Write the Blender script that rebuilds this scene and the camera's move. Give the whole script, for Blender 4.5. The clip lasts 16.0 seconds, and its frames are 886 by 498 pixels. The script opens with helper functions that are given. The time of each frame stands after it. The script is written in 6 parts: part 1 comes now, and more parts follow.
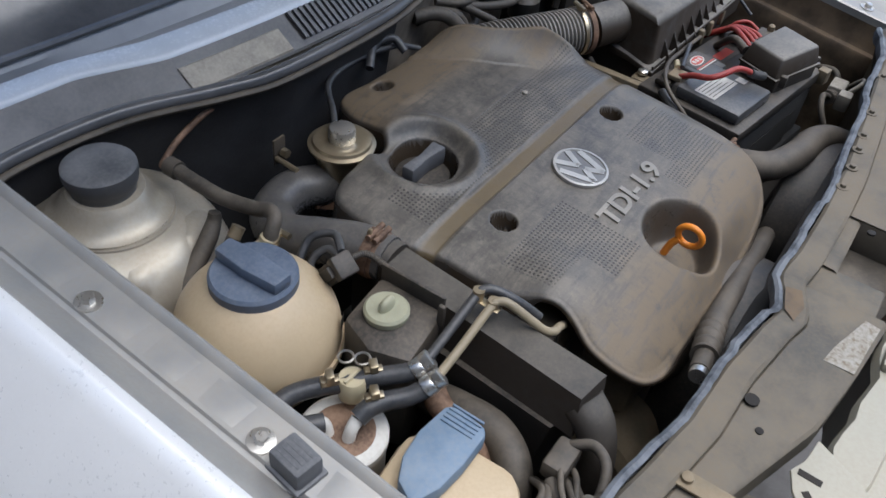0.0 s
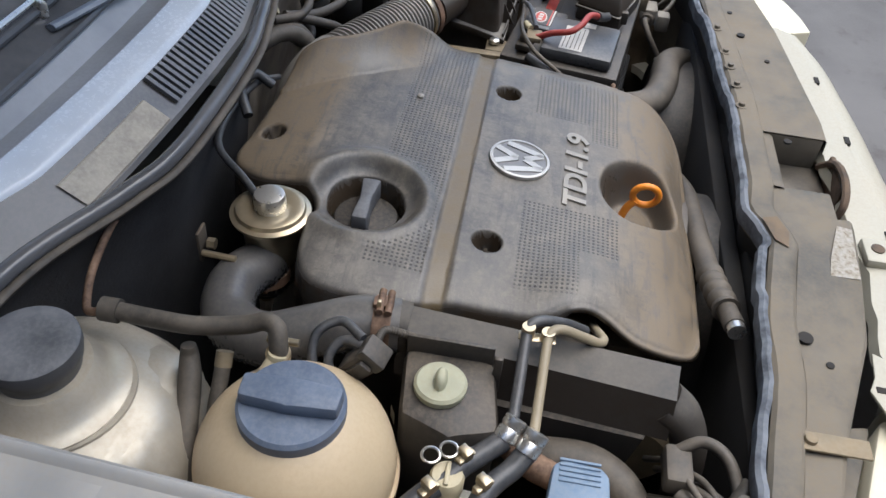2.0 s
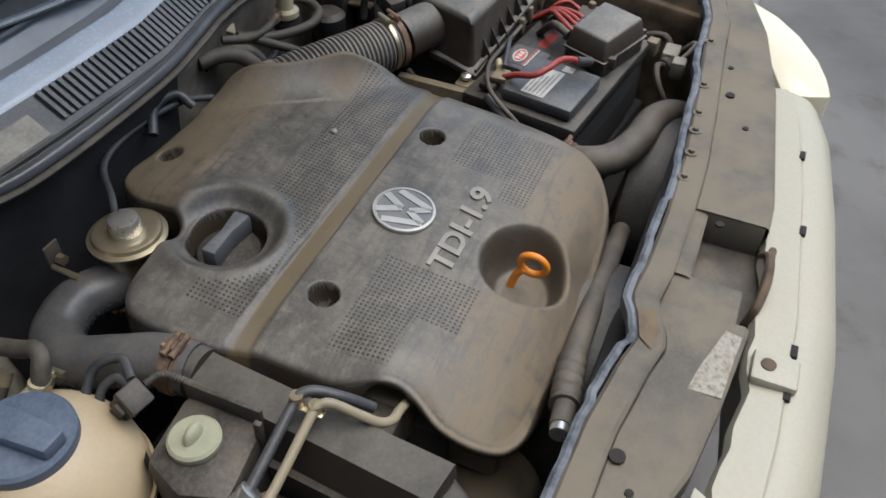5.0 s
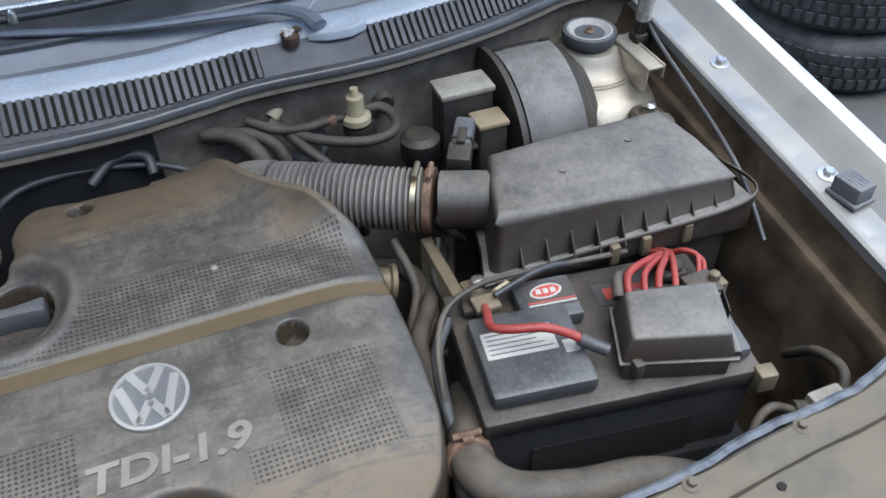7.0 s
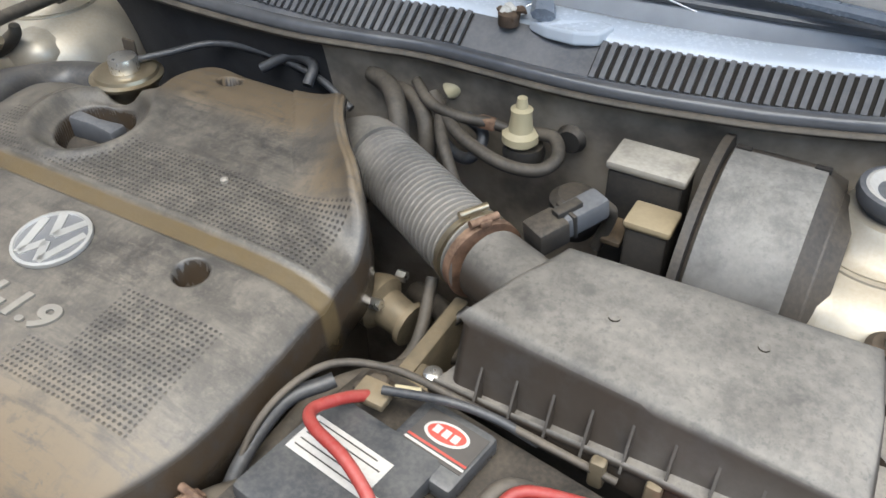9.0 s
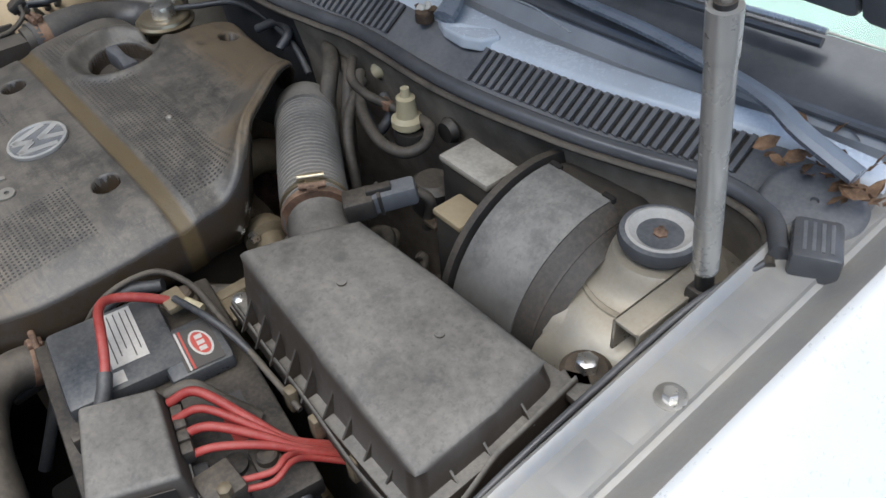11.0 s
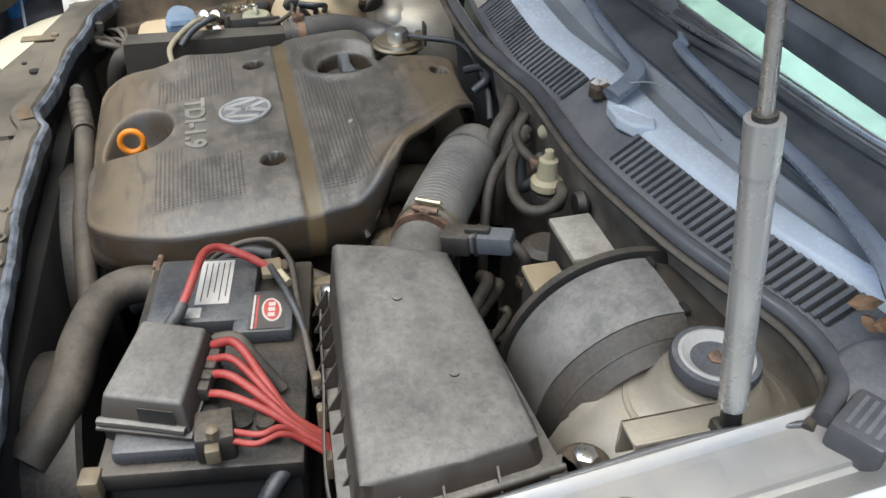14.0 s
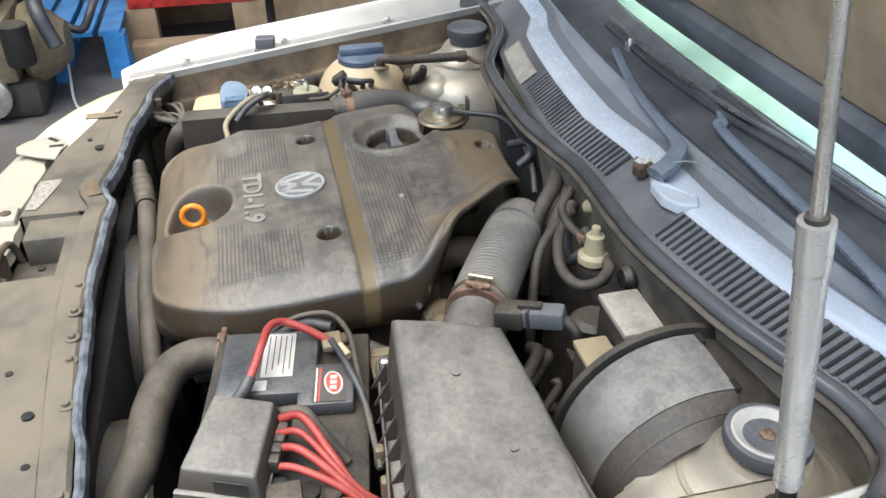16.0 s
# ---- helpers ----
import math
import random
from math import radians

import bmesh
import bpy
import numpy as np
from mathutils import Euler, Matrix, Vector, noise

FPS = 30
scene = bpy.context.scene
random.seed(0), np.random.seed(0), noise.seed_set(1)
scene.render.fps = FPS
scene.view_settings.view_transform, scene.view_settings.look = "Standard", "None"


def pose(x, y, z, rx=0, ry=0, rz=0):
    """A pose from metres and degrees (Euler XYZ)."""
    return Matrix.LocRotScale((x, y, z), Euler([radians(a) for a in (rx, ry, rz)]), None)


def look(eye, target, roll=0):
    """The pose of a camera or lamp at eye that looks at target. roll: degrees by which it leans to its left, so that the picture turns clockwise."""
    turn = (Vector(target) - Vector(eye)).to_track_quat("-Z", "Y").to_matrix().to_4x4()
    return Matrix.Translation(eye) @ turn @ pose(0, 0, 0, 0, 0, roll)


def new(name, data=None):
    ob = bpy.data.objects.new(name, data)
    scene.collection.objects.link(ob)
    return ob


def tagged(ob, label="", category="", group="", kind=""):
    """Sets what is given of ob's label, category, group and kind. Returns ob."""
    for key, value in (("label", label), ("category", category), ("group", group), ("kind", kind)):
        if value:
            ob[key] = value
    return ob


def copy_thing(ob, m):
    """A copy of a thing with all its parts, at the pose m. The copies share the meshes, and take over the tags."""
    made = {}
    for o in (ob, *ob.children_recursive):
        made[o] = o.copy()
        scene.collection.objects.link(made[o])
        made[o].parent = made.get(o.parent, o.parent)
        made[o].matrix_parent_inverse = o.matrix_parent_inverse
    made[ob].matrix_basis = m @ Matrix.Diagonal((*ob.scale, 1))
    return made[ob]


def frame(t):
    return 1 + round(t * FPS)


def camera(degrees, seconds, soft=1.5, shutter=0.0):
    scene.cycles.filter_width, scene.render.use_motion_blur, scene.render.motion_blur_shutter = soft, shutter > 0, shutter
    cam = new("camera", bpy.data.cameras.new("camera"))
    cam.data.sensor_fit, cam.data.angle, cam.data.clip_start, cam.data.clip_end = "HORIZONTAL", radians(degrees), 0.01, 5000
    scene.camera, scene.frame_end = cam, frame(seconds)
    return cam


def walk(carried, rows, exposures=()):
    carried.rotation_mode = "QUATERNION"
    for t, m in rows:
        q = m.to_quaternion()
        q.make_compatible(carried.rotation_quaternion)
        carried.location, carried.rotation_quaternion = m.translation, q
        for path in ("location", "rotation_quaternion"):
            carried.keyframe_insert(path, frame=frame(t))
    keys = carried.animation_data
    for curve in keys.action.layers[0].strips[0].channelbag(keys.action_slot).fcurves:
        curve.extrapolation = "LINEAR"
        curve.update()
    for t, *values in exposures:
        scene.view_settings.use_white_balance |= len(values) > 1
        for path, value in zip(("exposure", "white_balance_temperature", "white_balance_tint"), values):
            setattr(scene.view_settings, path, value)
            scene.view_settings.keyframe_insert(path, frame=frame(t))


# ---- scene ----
cam = camera(56.0, 16.0, shutter=0.2)
PATH = [
    (0, (-0.807, -0.285, 1.467), (0.463, 0.449, 0.108), 7.0),
    (0.5, (-0.774, -0.197, 1.47), (0.526, 0.464, 0.101), 4.6),
    (1, (-0.768, -0.106, 1.458), (0.602, 0.366, 0.079), 5.7),
    (1.5, (-0.782, -0.019, 1.441), (0.638, 0.256, 0.06), 3.6),
    (2, (-0.792, 0.01, 1.433), (0.665, 0.136, 0.069), 5.8),
    (2.5, (-0.79, 0.029, 1.437), (0.659, 0.144, 0.064), 2.9),
    (3, (-0.799, 0.033, 1.427), (0.642, 0.145, 0.044), 2.7),
    (3.5, (-0.795, 0.013, 1.432), (0.631, 0.113, 0.033), 2.6),
    (4, (-0.776, -0.055, 1.44), (0.641, 0.05, 0.033), 3.4),
    (4.2, (-0.761, -0.121, 1.451), (0.659, 0.023, 0.05), 4.3),
    (6.3, (-0.183, -0.508, 1.477), (0.635, 0.722, 0.129), -1.4),
    (6.5, (-0.091, -0.548, 1.47), (0.635, 0.74, 0.124), 0.4),
    (7, (0.083, -0.532, 1.46), (0.61, 0.836, 0.1), -1.2),
    (7.5, (0.249, -0.44, 1.435), (0.612, 0.97, 0.064), 3.3),
    (8, (0.385, -0.37, 1.435), (0.313, 0.992, -0.029), 0.5),
    (8.5, (0.531, -0.329, 1.403), (-0.17, 0.852, -0.051), -2.3),
    (9, (0.589, -0.326, 1.312), (-0.185, 1.009, 0.04), -0.6),
    (9.5, (0.652, -0.351, 1.281), (-0.107, 1.003, 0.019), 1.2),
    (10, (0.787, -0.342, 1.375), (-0.016, 0.869, 0.0), -1.2),
    (10.2, (0.829, -0.304, 1.405), (-0.042, 0.832, 0.008), -3.2),
    (12.3, (1.076, -0.003, 1.396), (-0.352, 0.508, 0.093), 2.1),
    (12.5, (1.085, -0.001, 1.397), (-0.351, 0.478, 0.089), 1.9),
    (13, (1.084, -0.003, 1.393), (-0.389, 0.409, 0.105), 1.0),
    (13.5, (1.08, -0.002, 1.394), (-0.416, 0.401, 0.129), 0.9),
    (14, (1.062, 0.005, 1.384), (-0.49, 0.41, 0.189), 0.7),
    (14.5, (1.053, 0.006, 1.381), (-0.523, 0.412, 0.218), 0.8),
    (15, (1.055, 0.005, 1.382), (-0.547, 0.4, 0.252), 0.7),
    (15.5, (1.052, -0.016, 1.395), (-0.567, 0.355, 0.28), 0.0),
    (16, (1.071, -0.03, 1.43), (-0.561, 0.334, 0.333), -0.6),
]
EXPOSURES = [(0, 0.72, 6150, 9), (0.5, 0.76, 6150, 9), (1.5, 0.95, 6250, 9), (2.5, 1.18, 6450, 9), (3.5, 0.97, 6450, 8), (4.2, 0.87, 6750, 7), (6.3, 0.74, 5950, 6), (7, 1.12, 5950, 6), (7.5, 1.16, 6050, 6), (8, 1.00, 6550, 6),
             (8.5, 1.22, 6850, 6), (9, 1.56, 6650, 5), (9.5, 1.05, 6650, 4), (10.2, 0.75, 6450, 6), (12.5, 0.78, 6350, 7), (13, 0.67, 6350, 7), (14, 1.16, 6550, 5), (14.5, 1.44, 6550, 4), (15.5, 1.58, 6650, 5), (16, 1.60, 6650, 5)]
walk(cam, [(t, look(eye, target, roll)) for t, eye, target, roll in PATH], EXPOSURES)

# ---------------------------------------------------------------- light
world = bpy.data.worlds.new("world")
scene.world = world
world.use_nodes = True
SKY = world.node_tree.nodes.new("ShaderNodeTexSky")
SKY.sky_type, SKY.sun_disc = "NISHITA", False
SKY.sun_elevation, SKY.sun_rotation = radians(76), radians(137)
SKY.dust_density = 1.6
world.node_tree.nodes["Background"].inputs["Strength"].default_value = 0.15
world.node_tree.links.new(SKY.outputs[0], world.node_tree.nodes["Background"].inputs["Color"])
sun = new("sun", bpy.data.lights.new("sun", "SUN"))
sun.data.energy, sun.data.angle, sun.data.color = 2.0, radians(70), (1.0, 0.985, 0.96)
sun.matrix_basis = look((0.7, -0.75, 5.0), (0, 0, 0.8))

XC = 0.108          # the car's centre line


# ---------------------------------------------------------------- materials
class Graph:
    """Short hand for a node material."""

    def __init__(self, name):
        self.mat = bpy.data.materials.new(name)
        self.mat.use_nodes = True
        self.t = self.mat.node_tree
        self.bsdf = self.t.nodes["Principled BSDF"]
        self.coord = self.t.nodes.new("ShaderNodeTexCoord").outputs["Object"]

    def put(self, socket, value):
        if isinstance(value, bpy.types.NodeSocket):
            self.t.links.new(value, socket)
        elif isinstance(value, tuple) and len(value) == 3 and socket.type == "RGBA":
            socket.default_value = (*value, 1)
        else:
            socket.default_value = value

    def noise(self, scale, detail=4, rough=0.6, vec=None, out="Fac"):
        n = self.t.nodes.new("ShaderNodeTexNoise")
        n.inputs["Scale"].default_value, n.inputs["Detail"].default_value, n.inputs["Roughness"].default_value = scale, detail, rough
        self.t.links.new(vec or self.coord, n.inputs["Vector"])
        return n.outputs[out]

    def math(self, op, a, b=0.0, c=0.0, clamp=False):
        n = self.t.nodes.new("ShaderNodeMath")
        n.operation, n.use_clamp = op, clamp
        for s, v in zip(n.inputs, (a, b, c)):
            self.put(s, v)
        return n.outputs[0]

    def ramp(self, fac, lo, hi):
        n = self.t.nodes.new("ShaderNodeMapRange")
        n.interpolation_type = "SMOOTHSTEP"
        self.put(n.inputs["Value"], fac)
        n.inputs["From Min"].default_value, n.inputs["From Max"].default_value = lo, hi
        return n.outputs["Result"]

    def mix(self, fac, a, b):
        n = self.t.nodes.new("ShaderNodeMix")
        n.data_type = "RGBA"
        self.put(n.inputs[0], fac)
        self.put(n.inputs[6], a)
        self.put(n.inputs[7], b)
        return n.outputs[2]

    def stretched(self, x, y, z):
        n = self.t.nodes.new("ShaderNodeMapping")
        n.inputs["Scale"].default_value = (x, y, z)
        self.t.links.new(self.coord, n.inputs["Vector"])
        return n.outputs[0]

    def axes(self):
        n = self.t.nodes.new("ShaderNodeSeparateXYZ")
        self.t.links.new(self.coord, n.inputs[0])
        return n.outputs

    def up(self):
        g = self.t.nodes.new("ShaderNodeNewGeometry")
        n = self.t.nodes.new("ShaderNodeSeparateXYZ")
        self.t.links.new(g.outputs["Normal"], n.inputs[0])
        return n.outputs["Z"]

    def bump(self, height, strength, distance=0.001):
        n = self.t.nodes.new("ShaderNodeBump")
        n.inputs["Strength"].default_value, n.inputs["Distance"].default_value = strength, distance
        self.put(n.inputs["Height"], height)
        self.t.links.new(n.outputs[0], self.bsdf.inputs["Normal"])

    def end(self, color, rough, metal=0.0):
        self.put(self.bsdf.inputs["Base Color"], color)
        self.put(self.bsdf.inputs["Roughness"], rough)
        self.put(self.bsdf.inputs["Metallic"], metal)
        return self.mat


DUST = (0.27, 0.215, 0.155)


def dusty(name, base, dust=0.5, rough=0.5, metal=0.0, scale=30.0, tone=DUST, relief=0.15, patch=9.0, var=0.25, even=0.0, grime_shade=0.0, scuff=0.0):
    """A surface with grain, patches and dust lying on what faces up."""
    g = Graph(name)
    fine, wide = g.noise(scale * 8, 5), g.noise(patch, 4)
    dark = tuple(c * (1 - var) for c in base)
    light = tuple(min(1, c * (1 + var)) for c in base)
    col = g.mix(g.ramp(wide, 0.3, 0.7), dark, light)
    lie = g.ramp(g.up(), 0.25 if grime_shade else -0.35, 0.95)
    amount = g.math("MULTIPLY", g.math("ADD", even, g.math("ADD", g.math("MULTIPLY", g.ramp(wide, 0.3, 0.72), 0.75 * (1 - even)), g.math("MULTIPLY", g.ramp(fine, 0.35, 0.7), 0.4 * (1 - even)))), g.math("MULTIPLY", lie, dust), clamp=True)
    if scuff:
        bare = g.math("MAXIMUM", g.ramp(g.noise(34, 8, 0.8), 0.42, 0.68), g.math("MULTIPLY", g.ramp(g.noise(150, 6, 0.75), 0.48, 0.66), 0.8))
        amount = g.math("MULTIPLY", amount, g.math("SUBTRACT", 1.0, g.math("MULTIPLY", bare, scuff)))
    # Faces not turned up: brown grime, with their shade mixed into the colour.
    if grime_shade:
        side_dark = g.math("MULTIPLY", g.math("SUBTRACT", 1.0, g.ramp(g.up(), 0.1, 0.8)), g.math("MULTIPLY", g.ramp(g.noise(26, 5), 0.05, 0.55), grime_shade))
        col = g.mix(side_dark, col, (0.040, 0.027, 0.016))
    col = g.mix(amount, col, tone)
    r = g.math("ADD", g.math("MULTIPLY", amount, 0.4), g.math("ADD", g.math("MULTIPLY", fine, 0.15), rough - 0.07), clamp=True)
    if grime_shade:
        r = g.math("ADD", r, g.math("MULTIPLY", side_dark, 0.5), clamp=True)
    g.bump(g.math("ADD", fine, g.math("MULTIPLY", wide, 0.6)), relief)
    m = g.math("MULTIPLY", g.math("SUBTRACT", 1.0, amount), metal) if metal else 0.0
    return g.end(col, r, m)


def cover_material():
    """Dark plastic with rows of small dimples, brown dirt in the groove and wiped dust."""
    g = Graph("cover_plastic")
    x, y, z = g.axes()

    def band(v, lo, hi, e=0.002):
        return g.math("MULTIPLY", g.ramp(v, lo - e, lo + e), g.math("SUBTRACT", 1.0, g.ramp(v, hi - e, hi + e)))

    def rect(x0, x1, y0, y1):
        return g.math("MULTIPLY", band(x, x0, x1), band(y, y0, y1))

    def disc(cx, cy, r, e=0.002):
        dx, dy = g.math("SUBTRACT", x, cx), g.math("SUBTRACT", y, cy)
        return g.ramp(g.math("SQRT", g.math("ADD", g.math("MULTIPLY", dx, dx), g.math("MULTIPLY", dy, dy))), r - e, r + e)

    zone = rect(-0.045, 0.222, 0.080, 0.148)
    for r in (rect(-0.214, -0.045, 0.080, 0.140), rect(-0.205, -0.11, -0.075, -0.012), rect(-0.135, -0.068, -0.118, -0.012),
              rect(0.106, 0.205, -0.118, -0.010), rect(0.07, 0.106, -0.118, -0.085)):
        zone = g.math("MAXIMUM", zone, r)
    zone = g.math("MULTIPLY", zone, disc(-0.118, 0.155, 0.074))
    cell = 0.0052
    fx = g.math("SUBTRACT", g.math("FRACT", g.math("DIVIDE", x, cell)), 0.5)
    fy = g.math("SUBTRACT", g.math("FRACT", g.math("DIVIDE", y, cell)), 0.5)
    dot = g.math("SUBTRACT", 1.0, g.ramp(g.math("SQRT", g.math("ADD", g.math("MULTIPLY", fx, fx), g.math("MULTIPLY", fy, fy))), 0.22, 0.34))
    dot = g.math("MULTIPLY", dot, zone)
    wide, mid, fine = g.noise(7, 5, 0.62), g.noise(34, 5, 0.65), g.noise(320, 4)
    col = g.mix(g.ramp(wide, 0.3, 0.7), (0.046, 0.044, 0.042), (0.074, 0.069, 0.063))
    lie = g.ramp(g.up(), 0.2, 0.95)
    heavy = g.math("MAXIMUM", band(y, 0.222, 0.40, 0.022), g.math("MULTIPLY", band(y, -0.30, -0.12, 0.05), band(x, -0.30, 0.50, 0.10)))
    heavy = g.math("MAXIMUM", heavy, g.math("MULTIPLY", band(x, 0.155, 0.40, 0.03), band(y, 0.145, 0.40, 0.02)))
    film = g.math("ADD", g.math("MULTIPLY_ADD", g.ramp(wide, 0.25, 0.75), 0.24, 0.10), g.math("ADD", g.math("MULTIPLY", g.ramp(mid, 0.38, 0.66), 0.28), g.math("MULTIPLY", g.ramp(g.noise(95, 4, 0.7), 0.48, 0.68), 0.16)))
    film = g.math("MULTIPLY", g.math("ADD", film, g.math("MULTIPLY", heavy, g.math("ADD", 0.30, g.math("MULTIPLY", mid, 0.75)))), lie, clamp=True)
    film = g.math("MULTIPLY", film, g.math("SUBTRACT", 1.0, g.math("MULTIPLY", g.ramp(g.noise(44, 7, 0.75), 0.53, 0.64), 0.5)))
    wiped = g.math("MAXIMUM", g.ramp(g.noise(1, 6, 0.7, g.stretched(14, 95, 30)), 0.46, 0.66), g.math("MULTIPLY", g.ramp(g.noise(1, 6, 0.7, g.stretched(120, 22, 30)), 0.5, 0.68), 0.7))
    film = g.math("MULTIPLY", film, g.math("SUBTRACT", 1.15, g.math("MULTIPLY", wiped, 0.6)), clamp=True)
    speck = g.math("MULTIPLY", g.ramp(g.noise(240, 5, 0.8), 0.50, 0.68), g.math("MULTIPLY", lie, 0.22))
    film = g.math("ADD", film, speck, clamp=True)
    col = g.mix(film, col, g.mix(heavy, (0.228, 0.200, 0.162), (0.160, 0.120, 0.076)))
    groove = g.math("MULTIPLY", band(y, 0.053, 0.073, 0.003), g.math("ADD", 0.35, g.math("MULTIPLY", mid, 1.0), clamp=True))
    # Skirt and other steep faces: brown dirt, darkened with their shade.
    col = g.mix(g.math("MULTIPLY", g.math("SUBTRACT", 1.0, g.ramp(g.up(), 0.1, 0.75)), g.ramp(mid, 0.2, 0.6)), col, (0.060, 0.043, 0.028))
    col = g.mix(groove, col, (0.135, 0.098, 0.050))
    col = g.mix(g.math("MULTIPLY", dot, 0.75), col, (0.018, 0.016, 0.014))
    g.bump(g.math("SUBTRACT", g.math("ADD", g.math("MULTIPLY", fine, 0.35), g.math("MULTIPLY", mid, 0.25)), g.math("MULTIPLY", dot, 1.2)), 0.5, 0.0015)
    return g.end(col, g.math("ADD", 0.26, g.math("MULTIPLY", film, 0.42), clamp=True))


